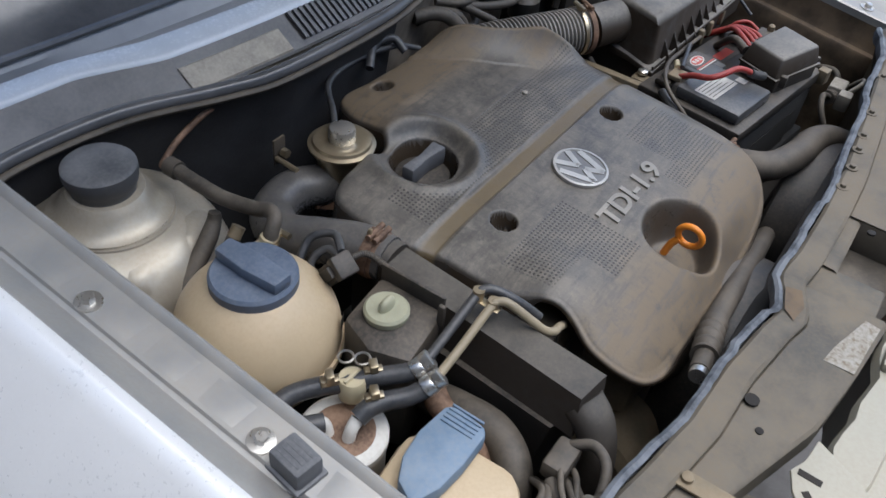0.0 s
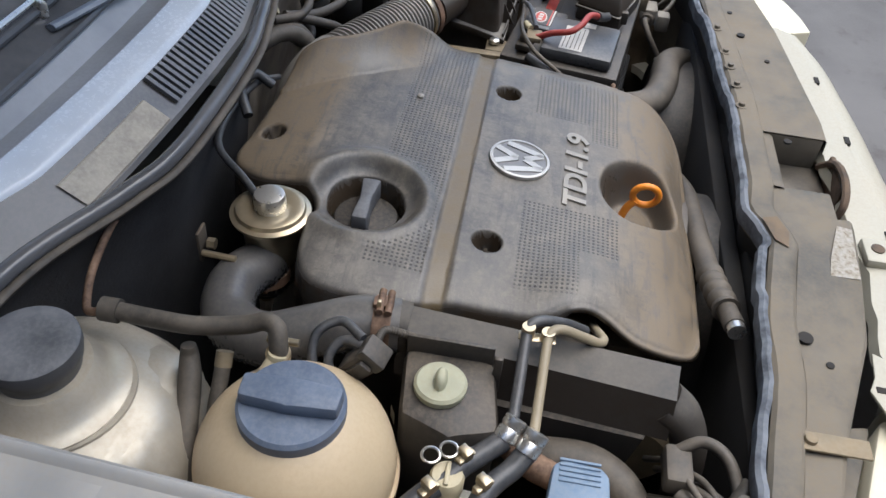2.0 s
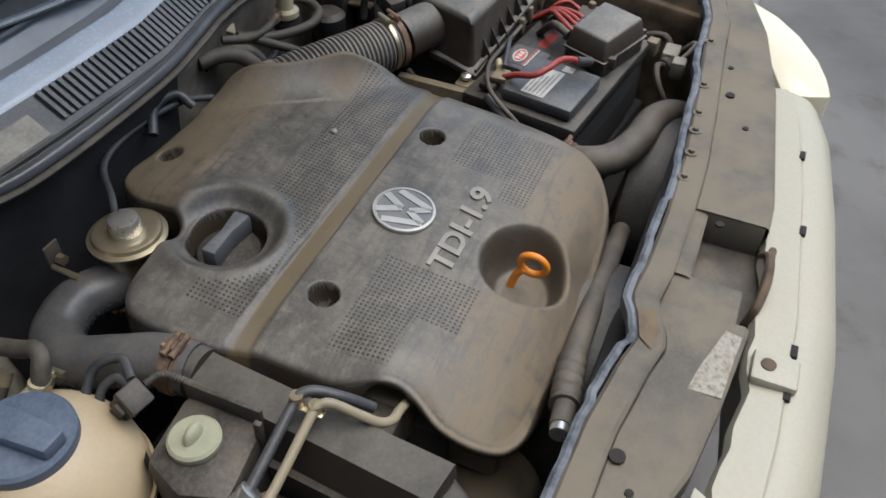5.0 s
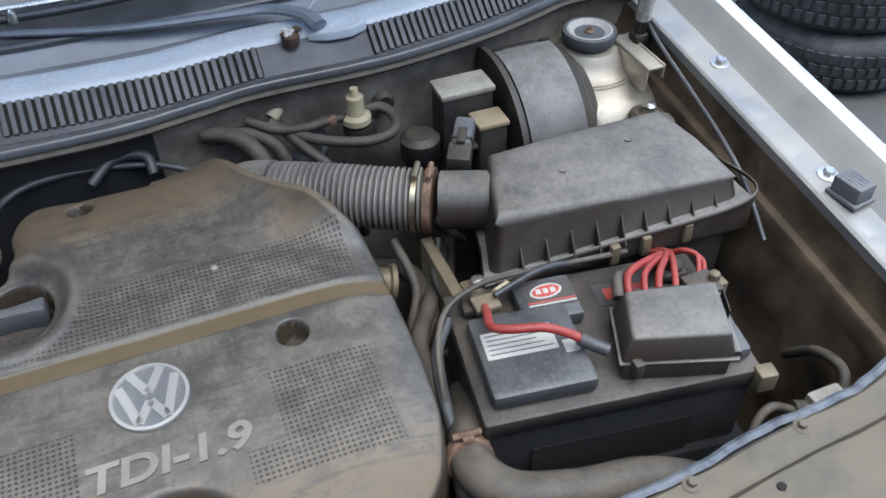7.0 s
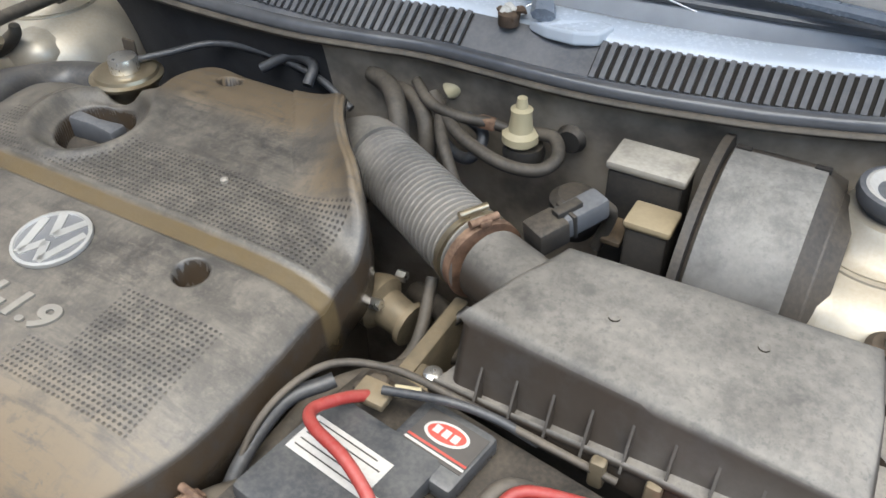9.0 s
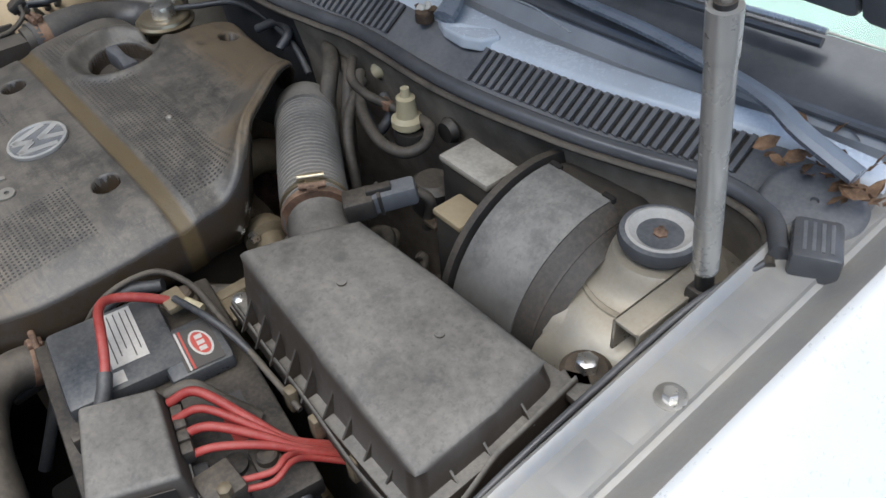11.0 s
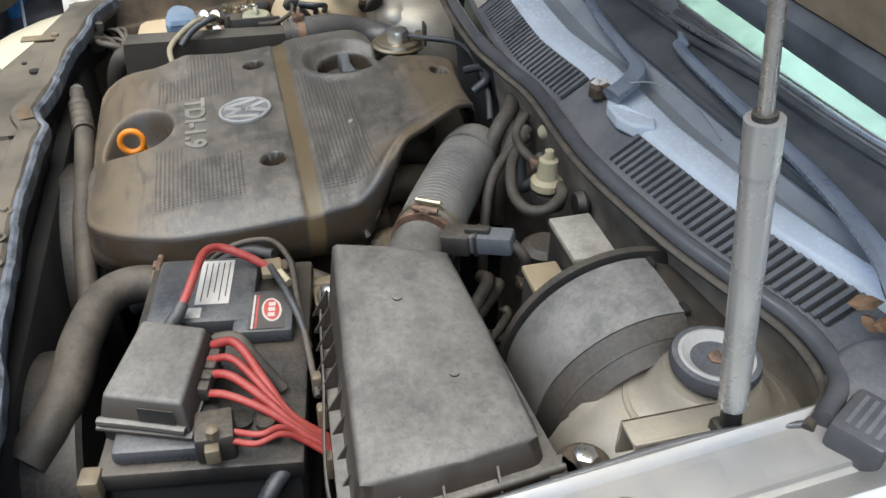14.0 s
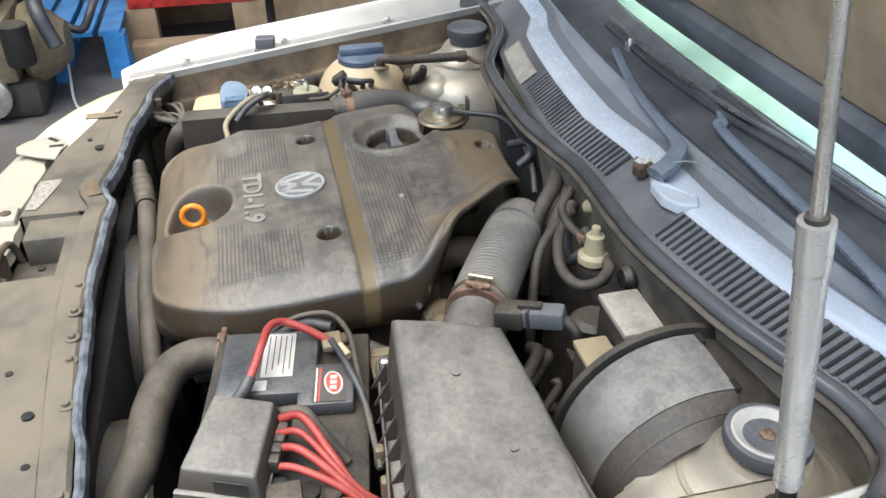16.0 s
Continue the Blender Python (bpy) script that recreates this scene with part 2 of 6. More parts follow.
M = {
    "cover": cover_material(),
    "black": dusty("black_plastic", (0.018, 0.018, 0.018), 0.35, 0.45),
    "blackdust": dusty("dusty_black_plastic", (0.026, 0.024, 0.022), 0.5, 0.5),
    "airbox": dusty("dusty_grey_plastic", (0.060, 0.058, 0.056), 0.8, 0.40, tone=(0.30, 0.272, 0.23), patch=9, scale=16, relief=0.16, even=0.5, var=0.35, grime_shade=0.9, scuff=0.55),
    "duct": dusty("dusty_dark_duct_plastic", (0.038, 0.035, 0.032), 0.7, 0.5, tone=(0.17, 0.145, 0.112), patch=14, relief=0.08, even=0.3, grime_shade=0.6, scuff=0.4),
    "hosegrey": dusty("grey_corrugated_rubber", (0.16, 0.15, 0.135), 0.9, 0.42, tone=(0.33, 0.30, 0.26), relief=0.03),
    "hosegloss": dusty("smooth_grey_rubber", (0.055, 0.056, 0.059), 0.4, 0.26, tone=(0.26, 0.225, 0.18), relief=0.03),
    "wiper": dusty("blue_grey_wiper_paint", (0.17, 0.195, 0.235), 0.25, 0.26, tone=(0.4, 0.4, 0.4), relief=0.02),
    "dash": dusty("pale_grey_dashboard", (0.27, 0.30, 0.29), 0.2, 0.6, patch=5, var=0.4),
    "rubber": dusty("rubber_hose", (0.036, 0.039, 0.045), 0.35, 0.36, tone=(0.22, 0.20, 0.17)),
    "rubberdust": dusty("dusty_rubber_hose", (0.045, 0.040, 0.034), 0.6, 0.5, tone=(0.19, 0.155, 0.115), even=0.2, patch=22, relief=0.08, var=0.4),
    "capblue": dusty("blue_cap_plastic", (0.10, 0.135, 0.20), 0.4, 0.45, tone=(0.33, 0.34, 0.34)),
    "washblue": dusty("pale_blue_plastic", (0.13, 0.21, 0.31), 0.5, 0.5, tone=(0.33, 0.33, 0.31)),
    "tank": dusty("aged_white_plastic", (0.56, 0.44, 0.28), 0.5, 0.42, tone=(0.42, 0.30, 0.18), relief=0.05, var=0.1),
    "strutcap": dusty("grey_rubber_cap", (0.080, 0.084, 0.092), 0.5, 0.5, tone=(0.28, 0.27, 0.26)),
    "metal": dusty("dull_steel", (0.62, 0.60, 0.56), 0.05, 0.28, 0.9, relief=0.03),
    "zinc": dusty("yellowed_zinc", (0.50, 0.42, 0.29), 0.15, 0.30, 0.9, relief=0.05),
    "rust": dusty("rusty_steel", (0.155, 0.085, 0.052), 0.6, 0.7, tone=(0.36, 0.25, 0.17), var=0.5, patch=30),
    "paint": dusty("silver_beige_paint", (0.74, 0.74, 0.73), 0.06, 0.28, 0.15, relief=0.02, var=0.04),
    "cream": dusty("cream_paint", (0.40, 0.375, 0.295), 0.3, 0.42, relief=0.03, var=0.06),
    "apron": dusty("dirty_brown_paint", (0.10, 0.072, 0.045), 0.7, 0.6, relief=0.3, tone=(0.17, 0.115, 0.066), var=0.6, patch=14),
    "tower": dusty("silver_dusty_paint", (0.43, 0.395, 0.325), 0.5, 0.28, 0.5, relief=0.08, tone=(0.36, 0.28, 0.18), var=0.2, patch=13),
    "slam": dusty("dusty_panel_plastic", (0.10, 0.088, 0.068), 1.0, 0.55, tone=(0.175, 0.142, 0.10), patch=11, var=0.4, scuff=0.5),
    "batlid": dusty("grey_battery_plastic", (0.038, 0.042, 0.048), 0.4, 0.28, tone=(0.26, 0.24, 0.21), relief=0.03),
    "slamedge": dusty("worn_blue_grey_seal", (0.085, 0.10, 0.125), 0.6, 0.6, tone=(0.20, 0.20, 0.195), patch=45, var=0.6),
    "firewall": dusty("dirty_firewall", (0.23, 0.20, 0.165), 0.7, 0.42, tone=(0.36, 0.30, 0.22), patch=14, var=0.45),
    "oldrust": dusty("brown_old_rust", (0.075, 0.050, 0.034), 0.6, 0.7, tone=(0.15, 0.10, 0.06), var=0.5, patch=40),
    "peeled": dusty("peeled_paper", (0.46, 0.44, 0.39), 1.0, 0.6, tone=(0.18, 0.147, 0.104), patch=150, var=0.2, even=0.2),
    "pipecoat": dusty("yellowed_pipe_coating", (0.33, 0.275, 0.18), 0.5, 0.4, tone=(0.24, 0.19, 0.13)),
    "jet": dusty("jet_black_felt", (0.010, 0.010, 0.010), 0.1, 0.9, tone=(0.04, 0.035, 0.03)),
    # Near-black with the shade of the bulkhead's darker half in it.
    "felt": dusty("shaded_bulkhead_black", (0.022, 0.022, 0.024), 0.3, 0.85, tone=(0.10, 0.085, 0.07), relief=0.5, patch=16),
    # Opaque cream stands in for a lit reflector behind a clear lens.
    "lens": dusty("cream_lens_glow", (0.66, 0.60, 0.44), 0.1, 0.1, relief=0.01, var=0.05),
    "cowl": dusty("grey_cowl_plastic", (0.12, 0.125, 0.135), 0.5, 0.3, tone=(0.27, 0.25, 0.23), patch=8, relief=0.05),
    # Faded scuttle plastic, made paler to carry the sky's reflection.
    "ridge": dusty("faded_skylit_plastic", (0.60, 0.65, 0.71), 0.15, 0.22, tone=(0.5, 0.5, 0.5), patch=6, relief=0.01, var=0.1),
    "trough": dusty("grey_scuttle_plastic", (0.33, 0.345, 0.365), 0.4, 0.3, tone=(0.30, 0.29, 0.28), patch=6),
    "pale": dusty("pale_dust_plastic", (0.20, 0.18, 0.15), 1.0, 0.5, tone=(0.46, 0.42, 0.35), patch=30, relief=0.05, even=0.45),
    "tanlid": dusty("tan_dust_plastic", (0.22, 0.17, 0.10), 0.9, 0.55, tone=(0.40, 0.32, 0.20), relief=0.05, even=0.4),
    "servo": dusty("streaky_grey_plastic", (0.10, 0.098, 0.093), 0.9, 0.42, tone=(0.36, 0.335, 0.295), patch=14, relief=0.05, even=0.45, var=0.45, grime_shade=0.5, scuff=0.6),
    "rail": dusty("silver_flange_paint", (0.33, 0.33, 0.32), 0.4, 0.32, 0.3, relief=0.05, tone=(0.38, 0.31, 0.22), var=0.1, patch=14),
    # Grey of the added walls and slab that hold back sky light.
    "wall": dusty("sky_blocker_grey", (0.22, 0.20, 0.18), 0.0, 0.85, patch=0.7, scale=3),
    "slat": dusty("vent_slat_plastic", (0.07, 0.075, 0.085), 0.5, 0.45),
    # Near-black for dark parts, and for the shade in gaps, holes and slots.
    "void": dusty("black_and_gap_shade", (0.012, 0.011, 0.010), 0.25, 0.8, tone=(0.08, 0.06, 0.04)),
    "iron": dusty("oily_cast_iron", (0.045, 0.038, 0.03), 0.6, 0.6, tone=(0.15, 0.105, 0.065), patch=20),
    "alloy": dusty("dirty_alloy", (0.22, 0.18, 0.12), 0.6, 0.5, 0.4, tone=(0.22, 0.16, 0.09), patch=25),
    "red": dusty("red_wire", (0.36, 0.030, 0.025), 0.45, 0.45, tone=(0.36, 0.20, 0.16)),
    "orange": dusty("orange_plastic", (0.80, 0.25, 0.02), 0.05, 0.4),
    "paper": dusty("paper_label", (0.55, 0.53, 0.49), 0.4, 0.6),
    "ink": dusty("label_ink", (0.06, 0.055, 0.05), 0.1, 0.6),
    "redink": dusty("red_label", (0.45, 0.04, 0.03), 0.3, 0.5),
    "chrome": dusty("worn_chrome", (0.46, 0.445, 0.415), 0.0, 0.27, 0.45, scale=4, relief=0.0, var=0.05, tone=(0.4, 0.36, 0.3)),
    "badgewhite": dusty("badge_silver", (0.46, 0.45, 0.425), 0.2, 0.3, 0.25, relief=0.02, tone=(0.45, 0.42, 0.36)),
    "badge": dusty("badge_field", (0.16, 0.165, 0.175), 0.5, 0.4, tone=(0.24, 0.225, 0.20)),
    "letter": dusty("silver_letter", (0.27, 0.255, 0.225), 0.45, 0.4, 0.2, tone=(0.36, 0.31, 0.24)),
    "palecap": dusty("greenish_cap", (0.40, 0.40, 0.28), 0.5, 0.5, tone=(0.35, 0.29, 0.18)),
    "ivory": dusty("ivory_plastic", (0.58, 0.50, 0.32), 0.35, 0.45),
    "white": dusty("white_plastic", (0.70, 0.68, 0.62), 0.3, 0.5),
    "seal": dusty("black_rubber_seal", (0.085, 0.088, 0.095), 0.12, 0.18, relief=0.01),
    "bonnetframe": dusty("dark_underside_paint", (0.13, 0.14, 0.155), 0.2, 0.45, var=0.4),
    "pad": dusty("tan_hood_lining", (0.62, 0.49, 0.33), 0.2, 0.9, relief=0.4),
    "tyre": dusty("tyre_rubber", (0.032, 0.032, 0.034), 0.6, 0.7, tone=(0.18, 0.17, 0.16)),
    "bluewood": dusty("blue_painted_wood", (0.03, 0.22, 0.52), 0.35, 0.7),
    "wood": dusty("weathered_wood", (0.28, 0.19, 0.11), 0.4, 0.8),
    "redplastic": dusty("red_plastic", (0.55, 0.04, 0.03), 0.3, 0.5),
    "leaf": dusty("dry_leaf", (0.17, 0.09, 0.045), 0.3, 0.8, var=0.6, patch=60),
}


def concrete():
    g = Graph("concrete")
    wide, mid, fine = g.noise(0.8, 5), g.noise(6, 5, 0.65), g.noise(90, 4)
    col = g.mix(g.ramp(wide, 0.35, 0.65), (0.075, 0.068, 0.063), (0.13, 0.121, 0.112))
    col = g.mix(g.math("MULTIPLY", g.ramp(mid, 0.52, 0.7), 0.7), col, (0.065, 0.056, 0.048))
    g.bump(g.math("ADD", mid, fine), 0.3, 0.003)
    return g.end(col, 0.8)


def glass():
    g = Graph("windscreen_glass")
    g.put(g.bsdf.inputs["Transmission Weight"], 1.0)
    g.put(g.bsdf.inputs["IOR"], 1.5)
    return g.end((0.72, 0.94, 0.88), g.math("MULTIPLY", g.ramp(g.noise(25, 5), 0.4, 0.8), 0.08))


M["concrete"], M["glass"] = concrete(), glass()


# ---------------------------------------------------------------- builders
def thing(name, label, category, at, group="", kind=""):
    """An Empty at a thing's base; its parts are given in world metres."""
    e = new(name)
    e.empty_display_size = 0.02
    e.location = at
    return tagged(e, label, category, group, kind)


def part(name, bm, material, parent=None, label="", smooth=True):
    me = bpy.data.meshes.new(name)
    bm.to_mesh(me)
    bm.free()
    for p in me.polygons:
        p.use_smooth = smooth
    if smooth and len(me.polygons) < 60000:
        me.set_sharp_from_angle(angle=radians(38))
    me.materials.append(M[material])
    ob = new(name, me)
    if parent:
        ob.parent = parent
        top = parent.matrix_basis if not parent.parent else parent.parent.matrix_basis
        ob.matrix_parent_inverse = top.inverted() if not parent.parent else Matrix()
    if label:
        ob["label"] = label
    return ob


def solo(name, bm, material, label, category, group="", kind="", smooth=True):
    return tagged(part(name, bm, material, None, smooth=smooth), label, category, group, kind)


def mesh(verts, faces):
    bm = bmesh.new()
    vs = [bm.verts.new(v) for v in verts]
    for f in faces:
        bm.faces.new([vs[i] for i in f])
    bmesh.ops.recalc_face_normals(bm, faces=bm.faces)
    return bm


def join(*bms):
    """One bmesh out of several."""
    out = bms[0]
    for b in bms[1:]:
        me = bpy.data.meshes.new("tmp")
        b.to_mesh(me)
        b.free()
        out.from_mesh(me)
        bpy.data.meshes.remove(me)
    return out


def box(x0, x1, y0, y1, z0, z1, bevel=0.003, turn=None, seg=2):
    """A box with rounded edges; turn is a Matrix laid on it."""
    bm = bmesh.new()
    bmesh.ops.create_cube(bm, size=1, matrix=Matrix.Translation(((x0 + x1) / 2, (y0 + y1) / 2, (z0 + z1) / 2)) @ Matrix.Diagonal((x1 - x0, y1 - y0, z1 - z0, 1)))
    if bevel:
        bmesh.ops.bevel(bm, geom=bm.edges[:], offset=bevel, segments=seg, affect="EDGES", profile=0.5)
    if turn:
        bm.transform(turn)
    return bm


def prism(poly, z0, z1, bevel=0.003, slope=None):
    """An upright prism on a polygon; z1 may follow slope(x, y)."""
    bm = bmesh.new()
    low = [bm.verts.new((x, y, z0)) for x, y in poly]
    high = [bm.verts.new((x, y, slope(x, y) if slope else z1)) for x, y in poly]
    n = len(poly)
    bm.faces.new(low[::-1])
    bm.faces.new(high)
    for i in range(n):
        bm.faces.new((low[i], low[(i + 1) % n], high[(i + 1) % n], high[i]))
    bmesh.ops.recalc_face_normals(bm, faces=bm.faces)
    if bevel:
        bmesh.ops.bevel(bm, geom=bm.edges[:], offset=bevel, segments=2, affect="EDGES", profile=0.5, clamp_overlap=True)
    return bm


def lathe(profile, at=(0, 0, 0), n=40, turn=None, sx=1.0, sy=1.0):
    """A turned form: profile of (radius, height), from the bottom to the top."""
    verts, faces = [], []
    for r, z in profile:
        for i in range(n):
            a = 2 * math.pi * i / n
            verts.append((r * sx * math.cos(a), r * sy * math.sin(a), z))
    for k in range(len(profile) - 1):
        for i in range(n):
            j = (i + 1) % n
            faces.append((k * n + i, k * n + j, (k + 1) * n + j, (k + 1) * n + i))
    faces.append(tuple(range(n))[::-1])
    faces.append(tuple(range((len(profile) - 1) * n, len(profile) * n)))
    bm = mesh(verts, faces)
    bm.transform(Matrix.Translation(at) @ (turn or Matrix()))
    return bm


def curve(points, steps=8):
    """A smooth line through the points."""
    p = [Vector(q) for q in points]
    p = [p[0] * 2 - p[1], *p, p[-1] * 2 - p[-2]]
    out = []
    for i in range(1, len(p) - 2):
        for s in range(steps):
            t = s / steps
            a, b, c, d = p[i - 1], p[i], p[i + 1], p[i + 2]
            out.append(0.5 * (2 * b + (c - a) * t + (2 * a - 5 * b + 4 * c - d) * t * t + (3 * b - a - 3 * c + d) * t ** 3))
    return out + [p[-2]]


def tube(points, radius, n=14, steps=8, ribs=0.0, pitch=0.006, flat=1.0):
    """A hose or wire along the points; radius is a number or a function of 0..1; ribs: the depth of its corrugation."""
    line = curve(points, steps)
    if ribs:
        total = [0.0]
        for a, b in zip(line, line[1:]):
            total.append(total[-1] + (b - a).length)
        want = np.arange(0, total[-1], pitch / 6)
        xyz = np.array(line)
        line = [Vector((np.interp(w, total, xyz[:, 0]), np.interp(w, total, xyz[:, 1]), np.interp(w, total, xyz[:, 2]))) for w in want]
    bm = bmesh.new()
    side, rings = None, []
    for i, q in enumerate(line):
        d = (line[min(i + 1, len(line) - 1)] - line[max(i - 1, 0)]).normalized()
        if side is None:
            side = d.cross((0.13, 0.21, 0.97)).normalized()
        side = (side - d * side.dot(d)).normalized()
        up = d.cross(side)
        r = radius(i / (len(line) - 1)) if callable(radius) else radius
        if ribs:
            r -= ribs * (0.5 - 0.5 * math.cos(2 * math.pi * i / 6)) ** 2
        rings.append([bm.verts.new(q + side * r * math.cos(2 * math.pi * k / n) + up * r * flat * math.sin(2 * math.pi * k / n)) for k in range(n)])
    for a, b in zip(rings, rings[1:]):
        for k in range(n):
            bm.faces.new((a[k], a[(k + 1) % n], b[(k + 1) % n], b[k]))
    bm.faces.new(rings[0][::-1])
    bm.faces.new(rings[-1])
    return bm


def aim(at, way):
    """A matrix that carries +z onto a direction, at a place."""
    return Matrix.Translation(at) @ Vector(way).to_track_quat("Z", "Y").to_matrix().to_4x4()


def clamp(at, way, r, name="hose_clamp", material="rust", parent=None, wide=0.012):
    """A worm-drive clamp round a hose: band and screw housing."""
    m = aim(at, way)
    ring = lathe([(r - 0.002, -wide / 2), (r + 0.0012, -wide / 2), (r + 0.0012, wide / 2), (r - 0.002, wide / 2)], n=28)
    ring = join(ring, box(-0.006, 0.006, r - 0.001, r + 0.006, -wide * 0.6, wide * 0.6, 0.002), lathe([(0.0035, -0.014), (0.0035, 0.014)], (0, r + 0.005, 0), 10, pose(0, 0, 0, 0, 90, 0)))
    ring.transform(m)
    return part(name, ring, material, parent)


def sweep(rows):
    """A sheet through rows of points of one length."""
    n = len(rows[0])
    return mesh([p for r in rows for p in r], [(i * n + k, i * n + k + 1, (i + 1) * n + k + 1, (i + 1) * n + k) for i in range(len(rows) - 1) for k in range(n - 1)])


def step(v, a, b):
    t = np.clip((v - a) / (b - a), 0, 1)
    return t * t * (3 - 2 * t)


def bolt_mesh(r=0.006):
    bm = lathe([(r * 1.9, 0), (r * 1.9, r * 0.25), (r * 1.25, r * 0.35)], n=24)
    hexa = lathe([(r, r * 0.3), (r, r * 1.15), (r * 0.85, r * 1.3)], n=6)
    return join(bm, hexa)


# ---------------------------------------------------------------- ground and car body
solo("ground", mesh([(-60, -60, 0), (60, -60, 0), (60, 60, 0), (-60, 60, 0)], [(0, 1, 2, 3)]), "concrete", "stained grey concrete workshop yard", "ground", kind="structure")

SEAL = [(-0.55, 0.385), (-0.49, 0.412), (-0.36, 0.400), (-0.25, 0.354), (-0.17, 0.331), (0.01, 0.326), (0.115, 0.340), (0.19, 0.352),
        (0.35, 0.352), (0.49, 0.374), (0.57, 0.396), (0.64, 0.418), (0.70, 0.412), (0.735, 0.375)]


def seal_y(x):
    return float(np.interp(x, [p[0] for p in SEAL], [p[1] for p in SEAL]))


def rail_z(y):
    """The height of the wing's flange."""
    return 0.878 + 0.13 * y


def wing(side):
    """A front wing with its bolted flange: side 1 is the battery's, -1 the coolant tank's."""
    def X(x):
        return x if side > 0 else 2 * XC - x
    name = "front_wing"
    e = thing(name, "silver-beige painted front wing with a dusty bolted flange", "car wing", (X(0.85), 0.1, 0.0), "front wings")
    chan = [(0.768, -0.008), (0.774, -0.0095), (0.781, -0.004), (0.796, 0.012), (0.803, 0.0185), (0.806, 0.0205)]
    prof = [(0.8055, 0.0205), (0.810, 0.0225), (0.817, 0.0215), (0.832, 0.013), (0.86, -0.008), (0.90, -0.042), (0.935, -0.082), (0.956, -0.135), (0.968, -0.23), (0.972, -0.36), (0.968, -0.5)]
    ys = [-0.30, -0.26, -0.2, -0.1, 0.0, 0.1, 0.2, 0.3, 0.4, 0.5, 0.6, 0.8, 1.0]

    def strip(line):
        rows = []
        for y in ys:
            pull = 0.10 * max(0, (-0.12 - y) / 0.18) ** 2
            rows.append([(X(x - pull * (x - 0.77) / 0.2 - (0.02 * max(0, -y) if x < 0.8 else 0)), y, rail_z(y) + dz - 0.25 * pull) for x, dz in line])
        return sweep(rows)

    part("skin", strip(prof), "paint", e)
    # Slope of the skin, coloured grey with the shade it lies in.
    part("channel", strip(chan), "rail", e, "inner wing wall beside the flange, its shade painted grey")
    rows = []
    for y in np.linspace(-0.28, 0.50, 40):
        s = -0.004
        rows.append([(X(x), y, rail_z(y) + dz) for x, dz in ((0.719, -0.012), (0.719, 0.0), (0.722, 0.002), (0.726, 0.0), (0.730, s), (0.752, s), (0.768, s), (0.7695, -0.0078))])
    part("flange", sweep(rows), "rail", e, "dusty silver bolted flange")
    part("inner_web", sweep([[(X(x), y, rail_z(y) + dz) for x, dz in ((0.702, -0.09), (0.7025, -0.062), (0.705, -0.058), (0.714, -0.056), (0.717, -0.05), (0.719, -0.012))] for y in np.linspace(-0.28, 0.50, 40)]), "apron", e, "brown dirty web below the flange")
    for y0 in (-0.155, -0.09, 0.04, 0.105, 0.165, 0.25, 0.315):
        y1 = y0 + 0.045
        ring = [(0.735, y0), (0.765, y0 + 0.002), (0.765, y1 - 0.002), (0.735, y1)]
        bm = bmesh.new()
        lo = [bm.verts.new((X(x), y, rail_z(y) - 0.0042)) for x, y in ring]
        mid = [(0.741, y0 + 0.005), (0.759, y0 + 0.007), (0.759, y1 - 0.007), (0.741, y1 - 0.005)]
        hi = [bm.verts.new((X(x), y, rail_z(y) - 0.0031)) for x, y in mid]
        for i in range(4):
            bm.faces.new((lo[i], lo[(i + 1) % 4], hi[(i + 1) % 4], hi[i]))
        bm.faces.new(hi)
        bmesh.ops.recalc_face_normals(bm, faces=bm.faces)
        part("stamping", bm, "rail", e)
    for y in ((0.216, 0.003, -0.17, 0.40) if side > 0 else (0.222, 0.017, -0.17, 0.40)):
        bm = bolt_mesh(0.0065)
        bm.transform(Matrix.Translation((X(0.757), y, rail_z(y) - 0.004)) @ pose(0, 0, 0, 7, 0, 0))
        part("flange_bolt", bm, "metal", e, "grey hex bolt with washer")
    rows = []
    for y in np.linspace(-0.30, 0.50, 50):
        row = []
        for k in range(22):
            f = k / 21
            x = 0.702 - 0.012 * f - 0.11 * max(0, f - 0.45) ** 1.5
            z = rail_z(y) - 0.09 - f * 0.44
            dent = 0.016 * noise.noise((y * 9, f * 5, 1.7 * side)) + 0.006 * noise.noise((y * 30, f * 18, 4)) + 0.010 * math.sin(y * 60) * (0.3 < f < 0.8)
            row.append((X(x - abs(dent) * min(1, f * 6)), y, z))
        rows.append(row)
    part("inner_apron", sweep(rows), "apron", e, "dusty beige inner wing panel")
    return e


wing(1)
wing(-1)

# bulkhead below the seal: bare by the battery, shade painted black on the other
def bulkhead(x0, x1, n):
    rows = []
    for x in np.linspace(x0, x1, n):
        y = seal_y(x)
        rows.append([(x, y + 0.005, 0.925), (x, y - 0.002, 0.915), (x, y + 0.012, 0.85), (x, y + 0.03, 0.70), (x, y + 0.03, 0.36)])
    return sweep(rows)


solo("bulkhead", bulkhead(0.06, 0.75, 32), "firewall", "dirty grey-brown engine bay bulkhead below the windscreen", "bulkhead", kind="structure")
solo("bulkhead_shaded", bulkhead(-0.56, 0.06, 28), "felt", "shaded half of the engine bay bulkhead, painted near-black", "bulkhead", kind="structure")
# Unseen pan, added to hide the ground below the bay.
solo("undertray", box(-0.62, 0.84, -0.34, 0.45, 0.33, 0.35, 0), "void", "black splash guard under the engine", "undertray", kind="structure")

# added, unseen: walls block low sky, slab shades the stored parts; battery's side open
solo("ceiling", box(-6.2, -2.3, -3.9, 7.2, 3.4, 3.5, 0), "wall", "added unseen grey slab that shades the stored parts", "ceiling", kind="structure")
